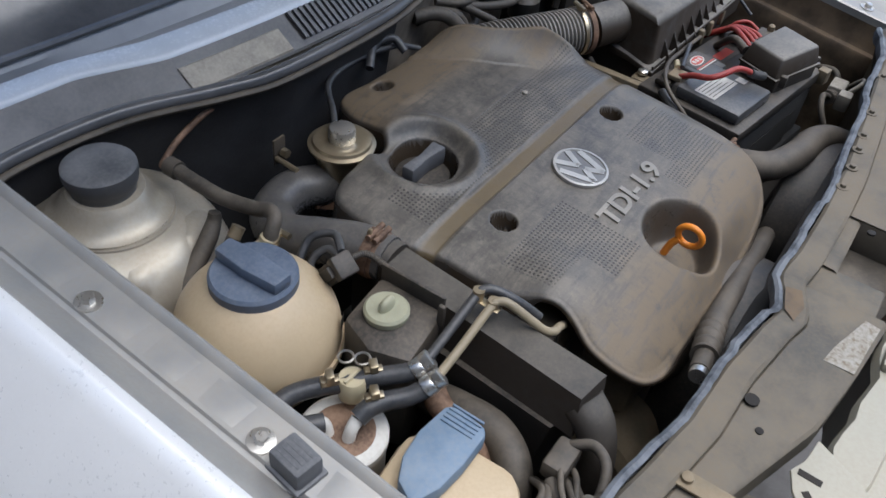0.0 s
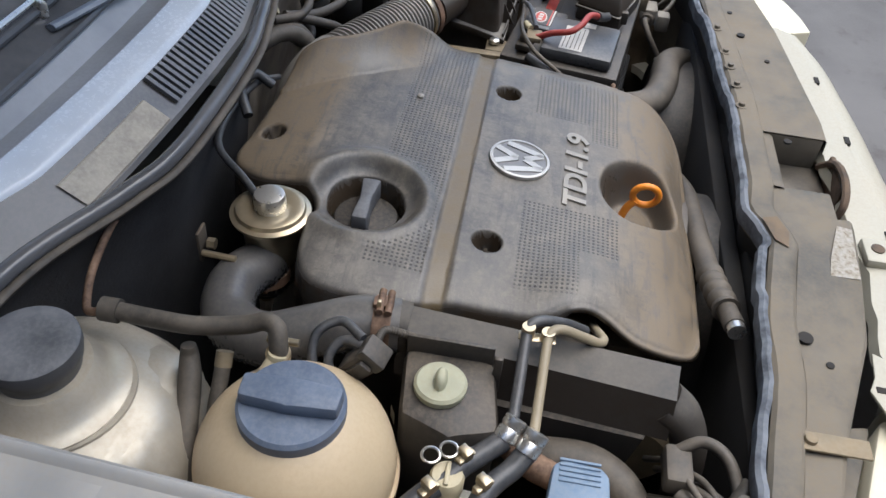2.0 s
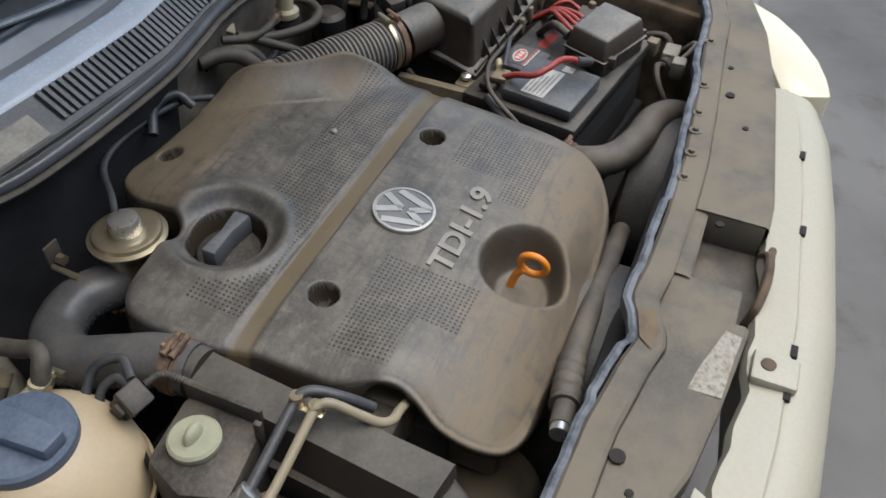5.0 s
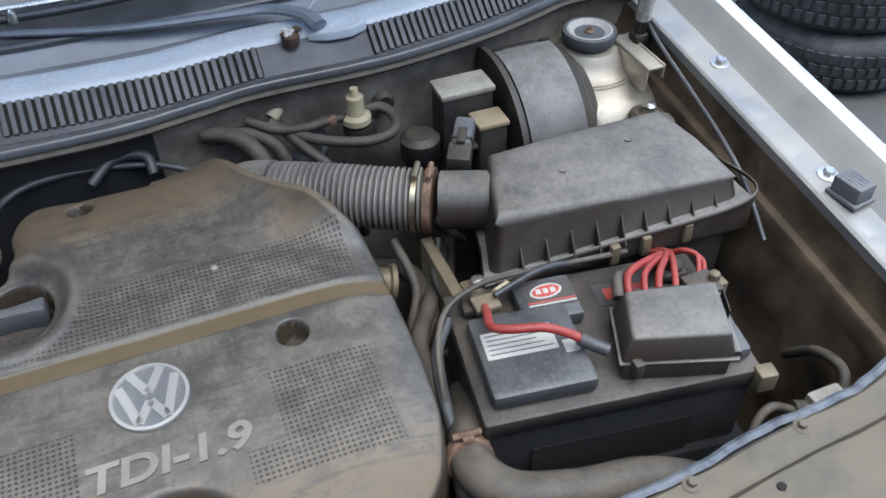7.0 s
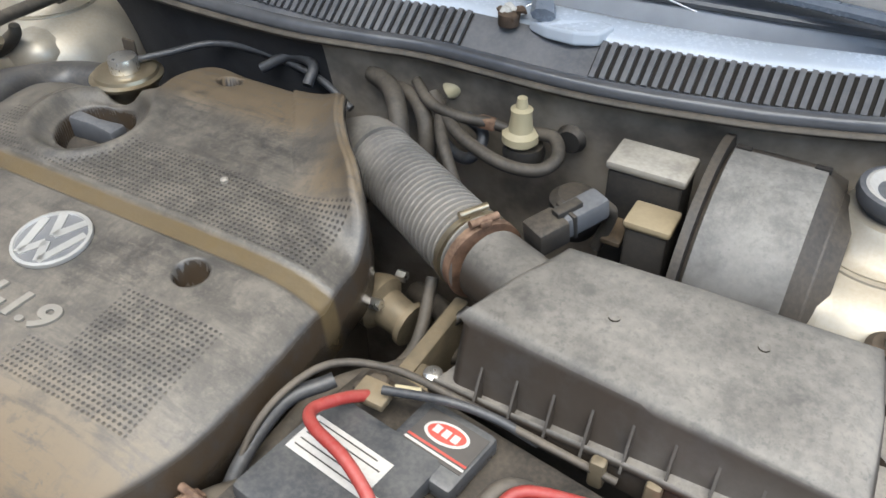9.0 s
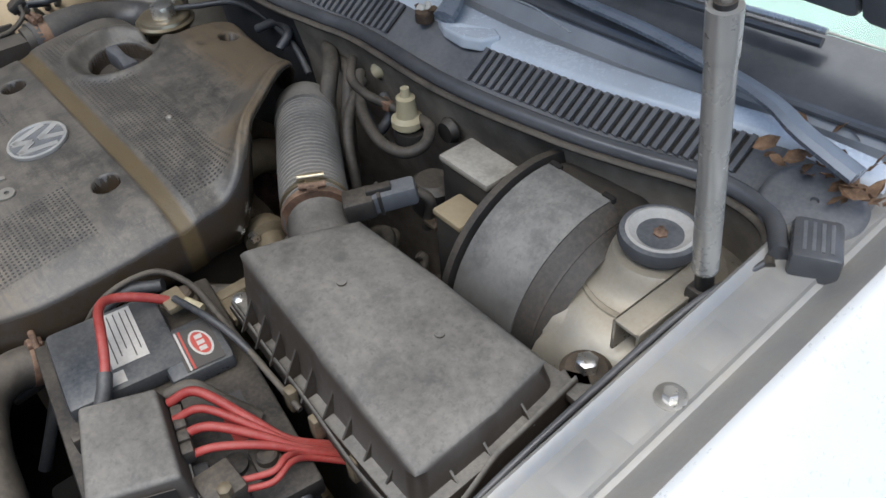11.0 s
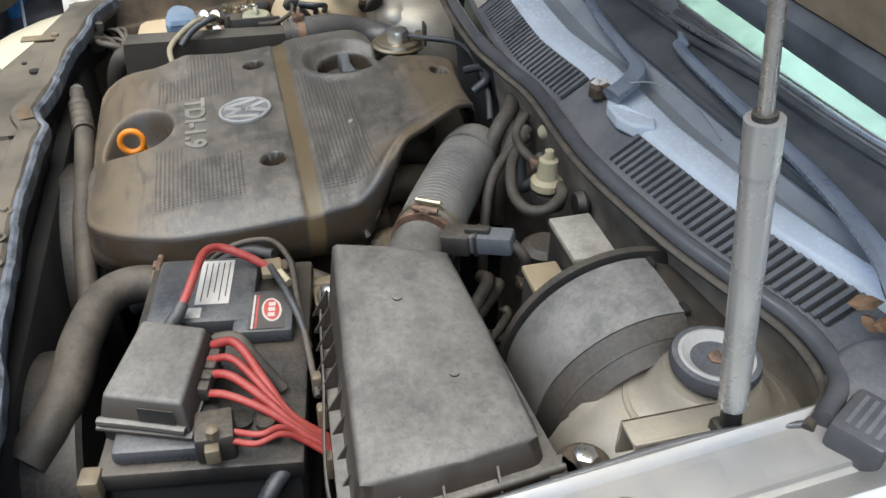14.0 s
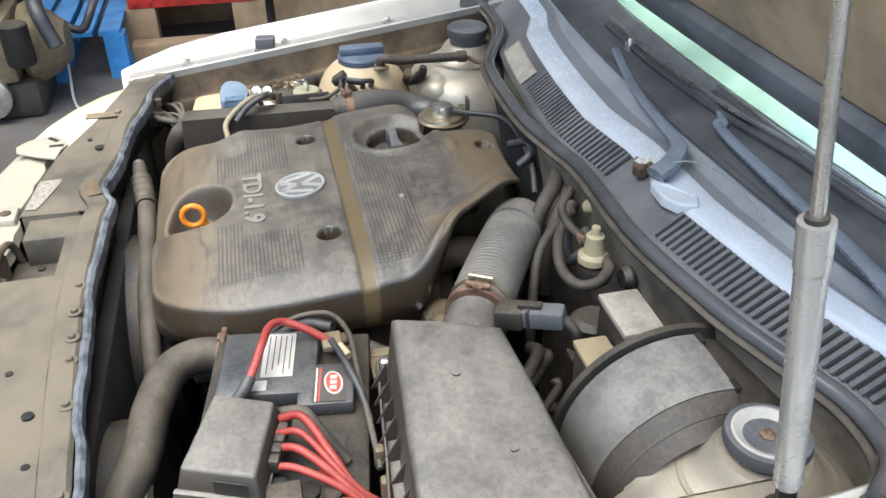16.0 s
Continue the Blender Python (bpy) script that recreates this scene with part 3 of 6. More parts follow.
solo("skyblock_west", box(-6.2, -6.0, -3.9, 7.2, 0, 3.4, 0), "wall", "added unseen grey wall that blocks low sky light", "wall", kind="structure")
solo("skyblock_south", box(-6.0, 5.0, -3.9, -3.7, 0, 3.4, 0), "wall", "added unseen grey wall that holds back low light", "wall", kind="structure")
solo("skyblock_north", box(-6.0, 5.0, 7.0, 7.2, 0, 3.4, 0), "wall", "added unseen grey wall that holds back low light", "wall", kind="structure")

e = thing("bonnet_seal", "black rubber bonnet seal along the bulkhead edge", "rubber seal", (XC, 0.35, 0.92))
part("bulb", tube([(x, y, 0.929) for x, y in SEAL], 0.0085, 12, 8), "seal", e)
part("lip", tube([(x, y - 0.011, 0.9225) for x, y in SEAL], 0.0048, 10, 8, flat=0.8), "rubberdust", e, "dusty folded lip")


# ---------------------------------------------------------------- scuttle, wipers, windscreen
def scuttle_row(x):
    y = seal_y(min(max(x, -0.5), 0.68)) if x < 0.66 else 0.42
    y = max(y, 0.335 + 0.15 * ((x - XC) / 0.66) ** 2 * 0.55)
    g = 0.488 + 0.05 * ((x - XC) / 0.7) ** 2
    k = min(1.0, (g - 0.012 - y) / 0.128)
    return [(x, y + 0.010, 0.922), (x, y + 0.018, 0.920), (x, y + 0.024, 0.9235), (x, y + 0.058, 0.948), (x, y + 0.058 + 0.003 * k, 0.9525), (x, y + 0.058 + 0.008 * k, 0.9545), (x, y + 0.058 + 0.034 * k, 0.9575),
            (x, y + 0.058 + 0.039 * k, 0.9565), (x, y + 0.058 + 0.050 * k, 0.948), (x, (y + 0.058 + 0.056 * k + g) / 2, 0.944), (x, g - 0.006, 0.956), (x, g, 0.964)]


e = thing("scuttle_panel", "grey plastic windscreen scuttle panel with slotted air vents", "scuttle panel", (XC, 0.45, 0.92))
COLS = [scuttle_row(x) for x in np.linspace(-0.56, 0.76, 90)]
# One plastic panel in three tones; the ridge's is reflected sky.
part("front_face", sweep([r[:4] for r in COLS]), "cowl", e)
part("ridge", sweep([r[3:8] for r in COLS]), "ridge", e, "faded ridge, the sky's reflection painted into its pale colour")
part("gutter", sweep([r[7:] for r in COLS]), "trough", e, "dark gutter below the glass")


def vent(x0, x1, n):
    rows = []
    for x in np.linspace(x0, x1, 24):
        a, b = Vector(scuttle_row(x)[2]), Vector(scuttle_row(x)[3])
        up = Vector((0, -0.6, 0.8)) * 0.0012
        rows.append([tuple(a.lerp(b, 0.05) + up), tuple(a.lerp(b, 0.95) + up)])
    # Dark sheet laid on the face stands for the shade between the slats.
    grille = part("vent_grille", sweep(rows), "void", e, "slotted air intake on a dark sheet for its shade")
    for i in range(n):
        x = x0 + (x1 - x0) * (i + 0.5) / n
        a, b = Vector(scuttle_row(x)[2]), Vector(scuttle_row(x)[3])
        w = (x1 - x0) / n * 0.27
        up, side = Vector((0, -0.6, 0.8)), Vector((w, 0, 0))
        q = [a.lerp(b, 0.02), a.lerp(b, 0.98)]
        vs = [q[0] - side, q[0] + side, q[1] + side, q[1] - side]
        part("slat", mesh([tuple(v) for v in vs] + [tuple(v + up * 0.005) for v in vs], [(4, 5, 6, 7), (0, 1, 5, 4), (1, 2, 6, 5), (2, 3, 7, 6), (3, 0, 4, 7)]), "cowl", grille, smooth=False)


vent(-0.095, 0.205, 30)
vent(0.345, 0.645, 30)
rows = []
for x in np.linspace(-0.265, -0.118, 12):
    a, b = Vector(scuttle_row(x)[2]), Vector(scuttle_row(x)[3])
    up = Vector((0, -0.6, 0.8)) * 0.0025
    rows.append([tuple(a.lerp(b, -0.15) + up * 0.2), tuple(a.lerp(b, -0.1) + up), tuple(a.lerp(b, 0.62) + up), tuple(a.lerp(b, 0.66) + up * 0.2)])
part("pale_insert", sweep(rows), "pale", e, "pale dusty insert")
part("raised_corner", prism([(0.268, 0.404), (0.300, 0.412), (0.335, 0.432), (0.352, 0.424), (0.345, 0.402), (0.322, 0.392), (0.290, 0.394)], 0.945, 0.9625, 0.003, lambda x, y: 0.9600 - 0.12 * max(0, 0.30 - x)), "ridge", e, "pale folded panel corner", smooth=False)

# windscreen: glass, black border and what lies behind it
GLASS = [[(x, 0.488 + 0.05 * ((x - XC) / 0.7) ** 2 + s * 0.78, 0.964 + s * 0.45) for s in np.linspace(0, 1, 8)] for x in np.linspace(-0.58, 0.80, 14)]
e = thing("windscreen", "greenish laminated windscreen with a black border", "windscreen", (XC, 0.55, 0.98))
bm = sweep(GLASS)
bmesh.ops.solidify(bm, geom=bm.faces[:], thickness=0.005)
pane = part("pane", bm, "glass", e)
pane.visible_shadow = False
rows = [[(x, y - 0.003, z + 0.007) for x, y, z in ((x, 0.488 + 0.05 * ((x - XC) / 0.7) ** 2 + s * 0.78, 0.964 + s * 0.45) for s in (0.0, 0.03, 0.055, 0.082))] for x in np.linspace(-0.58, 0.80, 30)]
part("border", sweep(rows), "seal", e, "black ceramic border")
part("trim_line", tube([(x, 0.488 + 0.05 * ((x - XC) / 0.7) ** 2 + 0.084 * 0.78 - 0.003, 0.964 + 0.084 * 0.45 + 0.0075) for x in np.linspace(-0.57, 0.79, 12)], 0.0014, 6), "metal", e, "thin pale line on the glass border")
part("edge_trim", tube([(x, 0.486 + 0.05 * ((x - XC) / 0.7) ** 2, 0.968) for x in np.linspace(-0.56, 0.78, 9)], 0.005, 8), "seal", e)
solo("dashboard", box(-0.55, 0.77, 0.60, 1.0, 0.80, 0.975, 0.03), "dash", "pale grey sunlit dashboard top behind the windscreen", "dashboard")
e = thing("cabin", "silver-beige car cabin with roof and doors", "car cabin", (XC, 1.6, 0.0))
part("roof", box(-0.50, 0.72, 1.26, 2.6, 1.40, 1.43, 0.015), "paint", e)
part("side_panel", box(-0.74, -0.66, 0.62, 2.7, 0.25, 0.98, 0.02), "paint", e)
part("side_panel", box(0.876, 0.956, 0.62, 2.7, 0.25, 0.98, 0.02), "paint", e)
part("rear_panel", box(-0.66, 0.876, 2.62, 2.7, 0.25, 1.4, 0.02), "paint", e)
part("floor_pan", box(-0.66, 0.876, 0.62, 2.62, 0.25, 0.29, 0.0), "void", e)
part("seat_row", box(-0.5, 0.72, 1.5, 1.75, 0.4, 1.2, 0.06), "black", e)
for sx in (-1, 1):
    part("windscreen_pillar", tube([(XC + sx * 0.705, 0.56, 0.97), (XC + sx * 0.66, 0.9, 1.19), (XC + sx * 0.61, 1.30, 1.41)], 0.028, 10), "paint", e)


def wiper(name, arm, blade, label):
    e = thing(name, label, "wiper", arm[0], "windscreen wipers")
    part("arm", tube(arm, lambda s: 0.013 - 0.006 * s, 8, 6, flat=0.6), "wiper", e)
    part("blade", tube(blade, 0.005, 8, 6), "seal", e)
    part("blade_spine", tube([Vector(p) + Vector((0, 0.004, 0.010)) for p in blade], 0.0035, 8, 6), "metal", e)
    return e


w = wiper("wiper", [(0.285, 0.400, 0.966), (0.272, 0.425, 0.972), (0.235, 0.455, 0.972), (0.187, 0.462, 0.972), (0.06, 0.474, 0.974), (-0.075, 0.500, 0.982)],
          [(0.36, 0.536, 1.004), (0.20, 0.522, 0.996), (0.02, 0.516, 0.992), (-0.16, 0.52, 0.994)], "dusty grey wiper arm over the scuttle panel")
part("corroded_pivot", join(lathe([(0.011, 0.948), (0.011, 0.960), (0.007, 0.963)], (0.247, 0.402, 0), 14), box(0.240, 0.258, 0.393, 0.409, 0.954, 0.962, 0.003)), "oldrust", w, "white and rusty corroded pivot")
rnd = random.Random(31)
for i in range(7):
    part("pivot_crust", lathe([(0.004, 0), (0.0055, 0.002), (0.003, 0.005), (0.001, 0.006)], (0.248 + rnd.uniform(-0.010, 0.012), 0.404 + rnd.uniform(-0.007, 0.010), 0.961), 7, pose(0, 0, 0, rnd.uniform(-40, 40), rnd.uniform(-40, 40), 0), rnd.uniform(0.8, 1.5), rnd.uniform(0.6, 1.2)), "white" if i % 3 else "oldrust", w, smooth=False)
part("washer_jet", join(lathe([(0.006, 0.985), (0.007, 0.998), (0.003, 1.004)], (-0.06, 0.515, 0), 10)), "metal", w)
wiper("wiper", [(0.745, 0.452, 0.972), (0.69, 0.455, 0.986), (0.655, 0.466, 0.992), (0.60, 0.480, 0.992), (0.50, 0.492, 0.992), (0.38, 0.495, 0.992), (0.245, 0.503, 0.992), (0.225, 0.515, 0.994), (0.19, 0.526, 0.994), (0.11, 0.527, 0.996)],
      [(0.64, 0.552, 1.012), (0.46, 0.538, 1.006), (0.30, 0.535, 1.004), (0.16, 0.536, 1.004)], "dusty grey wiper arm beside dry leaves")
solo("antenna_wire", tube([(0.262, 0.41, 0.967), (0.30, 0.44, 0.985), (0.36, 0.455, 0.988), (0.42, 0.46, 0.975)], 0.0009, 6), "metal", "thin loose steel wire curling over the scuttle", "wire")

# dry leaves in the corner of the scuttle
rnd = random.Random(4)
leaves = thing("leaf_litter", "heap of dry brown leaves and twigs in the scuttle corner", "leaves", (0.73, 0.47, 0.94))
for i in range(46):
    c = Vector((rnd.gauss(0.725, 0.03), rnd.gauss(0.475, 0.022), 0.947 + rnd.random() * 0.022))
    s = rnd.uniform(0.005, 0.014)
    bm = mesh([(-s, 0, 0), (-s * 0.3, s * 0.5, s * 0.25), (s * 0.5, s * 0.4, s * 0.1), (s, 0, 0.2 * s), (s * 0.4, -s * 0.45, s * 0.3), (-s * 0.4, -s * 0.4, 0)], [(0, 1, 2, 3, 4, 5)])
    bm.transform(Matrix.Translation(c) @ pose(0, 0, 0, rnd.uniform(-50, 50), rnd.uniform(-50, 50), rnd.uniform(0, 360)))
    part("leaf", bm, "leaf", leaves, smooth=False)

# bonnet, held open on its gas strut
HINGE, OPEN = (0.535, 1.065), radians(60)


def bonnet_point(x, s, d):
    """s along the bonnet from its hinge, d out of its underside."""
    return (x, HINGE[0] - s * math.cos(OPEN) - d * math.sin(OPEN), HINGE[1] + s * math.sin(OPEN) - d * math.cos(OPEN))


def bonnet_slab(x0, x1, s0, s1, d0, d1, bevel=0.006):
    bm = box(x0, x1, s0, s1, d0, d1, bevel)
    for v in bm.verts:
        v.co = bonnet_point(*v.co)
    bmesh.ops.recalc_face_normals(bm, faces=bm.faces)
    return bm


e = thing("bonnet", "raised silver-beige bonnet with tan dusty underside", "bonnet", (XC, HINGE[0], HINGE[1]))
part("outer_skin", bonnet_slab(XC - 0.69, XC + 0.69, 0.0, 0.98, -0.012, 0.004), "paint", e)
for x0, x1, s0, s1 in ((-0.68, -0.58, 0.02, 0.96), (0.58, 0.68, 0.02, 0.96), (-0.58, 0.58, 0.02, 0.07), (-0.58, 0.58, 0.86, 0.96), (-0.05, 0.05, 0.12, 0.86)):
    part("inner_frame", bonnet_slab(XC + x0, XC + x1, s0, s1, 0.004, 0.03, 0.01), "bonnetframe", e)
part("lining", bonnet_slab(XC - 0.58, XC + 0.58, 0.07, 0.86, 0.0045, 0.012, 0.003), "pad", e, "tan felt lining")

e = thing("gas_strut", "silver gas strut holding the bonnet open", "gas strut", (0.704, 0.322, 0.90))
A, B = Vector((0.704, 0.323, 0.912)), Vector((0.697, 0.288, 1.163))
part("cylinder", tube([A.lerp(B, t) for t in (0.06, 0.5, 0.86)], 0.0108, 20, 2), "chrome", e)
part("collar", tube([A.lerp(B, 0.862), A.lerp(B, 0.93), A.lerp(B, 1.0)], 0.0118, 20, 2), "chrome", e)
part("gland", tube([A.lerp(B, 0.99), A.lerp(B, 1.015)], 0.0075, 14, 2), "black", e)
part("rod", tube([A.lerp(B, 1.0), A.lerp(B, 2.45)], 0.0048, 14, 2), "metal", e)
part("end_fitting", join(tube([A.lerp(B, -0.06), A.lerp(B, 0.07)], 0.008, 14, 2), box(0.693, 0.715, 0.312, 0.334, 0.88, 0.905, 0.004)), "black", e)
part("bracket", join(box(0.672, 0.70, 0.25, 0.345, 0.890, 0.894, 0.0015, pose(0, 0, 0.0)), box(0.672, 0.676, 0.25, 0.345, 0.858, 0.894, 0.0015), box(0.697, 0.70, 0.25, 0.345, 0.875, 0.896, 0.001)), "tower", e, "folded beige steel bracket")

# ---------------------------------------------------------------- front: crossmember, bumper, lamps
inner = [(-0.50, -0.195), (-0.42, -0.225), (-0.34, -0.240), (-0.27, -0.252), (-0.19, -0.255), (-0.112, -0.267), (-0.07, -0.276), (-0.045, -0.268), (-0.02, -0.256), (0.026, -0.262), (0.13, -0.264), (0.236, -0.262), (0.386, -0.250), (0.51, -0.238), (0.60, -0.232), (0.70, -0.205)]
e = thing("radiator_crossmember", "dust-covered grey radiator crossmember panel with bolts", "car panel", (XC, -0.3, 0.80))


def inner_y(x):
    return float(np.interp(x, [p[0] for p in inner], [p[1] for p in inner]))


def front_y(x):
    return float(np.interp(x, [-0.5, -0.32, -0.198, -0.11, -0.027, 0.193, 0.438, 0.6, 0.7], [-0.272, -0.319, -0.361, -0.374, -0.383, -0.384, -0.357, -0.325, -0.29]))


def slam_strip(x0, x1, ya, yb, z, n=30, drop=0.03):
    rows = []
    for x in np.linspace(x0, x1, n):
        a, b = ya(x), yb(x)
        wob = 0.0015 * math.sin(x * 41) + 0.001 * math.sin(x * 97)
        rows.append([(x, a + 0.001, z - drop), (x, a, z - 0.004 + wob), (x, a - 0.004, z + wob), (x, (a + b) / 2, z + wob * 0.6), (x, b + 0.004, z), (x, b, z - 0.003), (x, b - 0.001, z - drop)])
    return sweep(rows)


part("rear_lip", slam_strip(-0.50, 0.70, lambda x: inner_y(x) - 0.006, lambda x: inner_y(x) - 0.036, 0.853, 80), "slam", e)
part("top_panel", slam_strip(-0.50, -0.012, lambda x: inner_y(x) - 0.034, front_y, 0.846, 40), "slam", e)
part("top_panel", slam_strip(0.148, 0.70, lambda x: inner_y(x) - 0.034, front_y, 0.846, 40), "slam", e)
part("step_block", box(-0.0115, 0.044, -0.371, -0.292, 0.79, 0.840, 0.003), "slam", e)
part("panel_end", box(-0.016, -0.0125, -0.380, -0.306, 0.80, 0.8445, 0.001), "slam", e)
part("panel_end", box(0.1485, 0.152, -0.380, -0.306, 0.80, 0.8445, 0.001), "slam", e)
part("latch_bridge", slam_strip(0.038, 0.152, lambda x: -0.288, lambda x: -0.316, 0.843, 10), "slam", e)
part("latch_well", box(0.03, 0.16, -0.390, -0.30, 0.775, 0.80, 0.003), "rubberdust", e, "dirty latch well floor")


def edge_at(x):
    """The bent edge of the crossmember: straight runs with kinks."""
    k = x / 0.075
    k = math.floor(k) + step(k % 1.0, 0.8, 1.0)
    return inner_y(x) + 0.0022 * math.sin(k * 2.3) + 0.0004 * math.sin(x * 190), 0.846 + 0.002 * math.sin(k * 1.7)


rows = []
for x in np.linspace(-0.49, 0.69, 110):
    y, z = edge_at(x)
    rows.append([(x, y - 0.006, z + 0.006), (x, y - 0.001, z + 0.008), (x, y + 0.003, z + 0.005), (x, y + 0.004, z - 0.004), (x, y + 0.002, z - 0.014), (x, y - 0.003, z - 0.016)])
part("edge_strip", sweep(rows), "slamedge", e, "worn blue-grey bent edge strip")
# Web in near-black: the shade of the gap is its colour.
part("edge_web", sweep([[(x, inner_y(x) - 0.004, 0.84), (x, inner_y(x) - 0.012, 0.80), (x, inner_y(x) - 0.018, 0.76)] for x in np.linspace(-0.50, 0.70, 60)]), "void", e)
# Flat dark discs painted as the shade inside holes.
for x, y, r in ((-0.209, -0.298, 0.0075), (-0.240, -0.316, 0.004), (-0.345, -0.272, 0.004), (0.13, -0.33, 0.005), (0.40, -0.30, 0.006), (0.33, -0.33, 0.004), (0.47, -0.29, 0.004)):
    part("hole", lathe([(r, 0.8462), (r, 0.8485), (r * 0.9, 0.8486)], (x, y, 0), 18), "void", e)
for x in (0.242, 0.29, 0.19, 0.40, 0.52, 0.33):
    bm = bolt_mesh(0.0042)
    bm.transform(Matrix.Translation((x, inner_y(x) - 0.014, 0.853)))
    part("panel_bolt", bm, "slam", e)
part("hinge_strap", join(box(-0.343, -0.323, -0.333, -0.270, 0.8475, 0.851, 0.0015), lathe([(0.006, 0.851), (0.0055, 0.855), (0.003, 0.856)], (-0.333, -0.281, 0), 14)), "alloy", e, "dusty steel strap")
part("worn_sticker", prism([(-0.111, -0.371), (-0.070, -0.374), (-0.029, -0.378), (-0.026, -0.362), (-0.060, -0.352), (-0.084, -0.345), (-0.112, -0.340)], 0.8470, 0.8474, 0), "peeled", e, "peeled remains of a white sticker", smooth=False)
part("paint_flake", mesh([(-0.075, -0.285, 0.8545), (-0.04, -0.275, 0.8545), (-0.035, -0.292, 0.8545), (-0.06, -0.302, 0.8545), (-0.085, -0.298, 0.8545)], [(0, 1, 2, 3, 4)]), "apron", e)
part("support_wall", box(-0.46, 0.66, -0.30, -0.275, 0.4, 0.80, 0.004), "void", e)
e = thing("bonnet_latch", "rusty steel bonnet latch in its well", "latch", (0.12, -0.37, 0.79))
part("latch_plate", box(0.060, 0.135, -0.397, -0.389, 0.78, 0.834, 0.003), "oldrust", e)
part("latch_hook", tube([(0.03, -0.382, 0.80), (0.036, -0.388, 0.832), (0.07, -0.392, 0.842), (0.11, -0.390, 0.838), (0.14, -0.384, 0.81)], 0.005, 8), "oldrust", e)

e = thing("radiator_fan", "black radiator fan shroud behind the crossmember", "radiator fan", (0.1, -0.24, 0.45))
for cx, r in ((0.02, 0.155), (0.40, 0.14)):
    part("shroud_ring", lathe([(r - 0.012, -0.02), (r, -0.02), (r, 0.045), (r - 0.006, 0.05), (r - 0.012, 0.045)], (cx, -0.245, 0.635), 48, pose(0, 0, 0, -90, 0, 0)), "black", e)
    part("hub", lathe([(0.05, 0), (0.05, 0.02), (0.04, 0.026)], (cx, -0.245, 0.635), 24, pose(0, 0, 0, -90, 0, 0)), "black", e)
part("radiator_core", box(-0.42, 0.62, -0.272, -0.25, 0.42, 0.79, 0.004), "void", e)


def bumper_y(x):
    return float(np.interp(x, [-0.60, -0.50, -0.42, -0.34, -0.215, -0.128, 0.041, 0.247, 0.40, 0.48, 0.56, 0.68, 0.815], [-0.21, -0.33, -0.395, -0.44, -0.472, -0.479, -0.481, -0.466, -0.448, -0.425, -0.385, -0.29, -0.12]))


e = thing("front_bumper", "cream painted front bumper with damaged upper edge", "bumper", (XC, -0.45, 0.2))
rows = []
for x in sorted([*np.linspace(-0.60, 0.815, 60), XC - 0.3725, XC - 0.3715, XC + 0.3715, XC + 0.3725]):
    y = bumper_y(x)
    low = 0.21 if abs(x - XC) > 0.372 else 0.0
    torn = 0.006 * math.sin(x * 61) * math.sin(x * 23)
    rows.append([(x, y + 0.092 + torn, 0.812 - low), (x, y + 0.088 + torn, 0.8255 - low), (x, y + 0.052, 0.829 - low), (x, y + 0.0495, 0.8255 - low), (x, y + 0.046, 0.8265 - low), (x, y + 0.022, 0.820 - low), (x, y + 0.006, 0.806 - low), (x, y - 0.004, 0.775 - low * 0.85), (x, y - 0.02, 0.70), (x, y - 0.035, 0.55), (x, y - 0.03, 0.35), (x, y, 0.22)])
part("bumper_skin", sweep(rows), "cream", e)
# Small near-black boxes take the place of shade in the clip slots.
for x in (0.182, -0.008, -0.065, 0.33):
    part("clip_slot", box(x - 0.008, x + 0.008, bumper_y(x) + 0.046, bumper_y(x) + 0.053, 0.826, 0.8305, 0.0005), "void", e)
part("torn_bracket", prism([(-0.205, -0.366), (-0.222, -0.400), (-0.241, -0.430), (-0.262, -0.434), (-0.282, -0.420), (-0.290, -0.400), (-0.294, -0.377), (-0.275, -0.362), (-0.254, -0.354), (-0.236, -0.362)], 0.834, 0.838, 0.0012), "cream", e, "torn cream plastic bracket")
# Bracket slots: their shade is a thin near-black plate.
for x, y, turn in ((-0.252, -0.371, 8), (-0.277, -0.379, -35)):
    part("bracket_slot", box(-0.011, 0.011, -0.0035, 0.0035, 0.8375, 0.8388, 0, Matrix.Translation((x, y, 0)) @ pose(0, 0, 0, 0, 0, 80 + turn)), "void", e)
part("mounting_boss", box(-0.064, -0.024, -0.438, -0.393, 0.824, 0.837, 0.004), "cream", e)
part("boss_nut", lathe([(0.0075, 0.8365), (0.0075, 0.8385), (0.004, 0.8388)], (-0.043, -0.408, 0), 16), "oldrust", e)

for sx in (-1, 1):
    X = lambda x: XC + sx * (x - XC)  # noqa: E731
    e = thing("headlamp", "headlamp with an opaque lens painted with its reflector's glow", "headlamp", (X(0.55), -0.36, 0.6), "headlamps")
    quad = [(X(0.49), -0.362), (X(0.62), -0.315), (X(0.73), -0.255), (X(0.70), -0.215), (X(0.50), -0.32)]
    if sx < 0:
        quad = quad[::-1]
    part("housing", prism(quad, 0.62, 0.815, 0.008), "slam", e)
    lens = [(X(0.484), -0.372), (X(0.494), -0.405), (X(0.506), -0.433), (X(0.55), -0.425), (X(0.602), -0.408), (X(0.665), -0.375), (X(0.716), -0.335), (X(0.755), -0.285), (X(0.768), -0.245), (X(0.735), -0.262), (X(0.62), -0.322), (X(0.49), -0.366)]
    part("lens", prism(lens if sx > 0 else lens[::-1], 0.61, 0.818, 0.006), "lens", e, "pale glossy opaque lens, the reflector's glow in its colour")


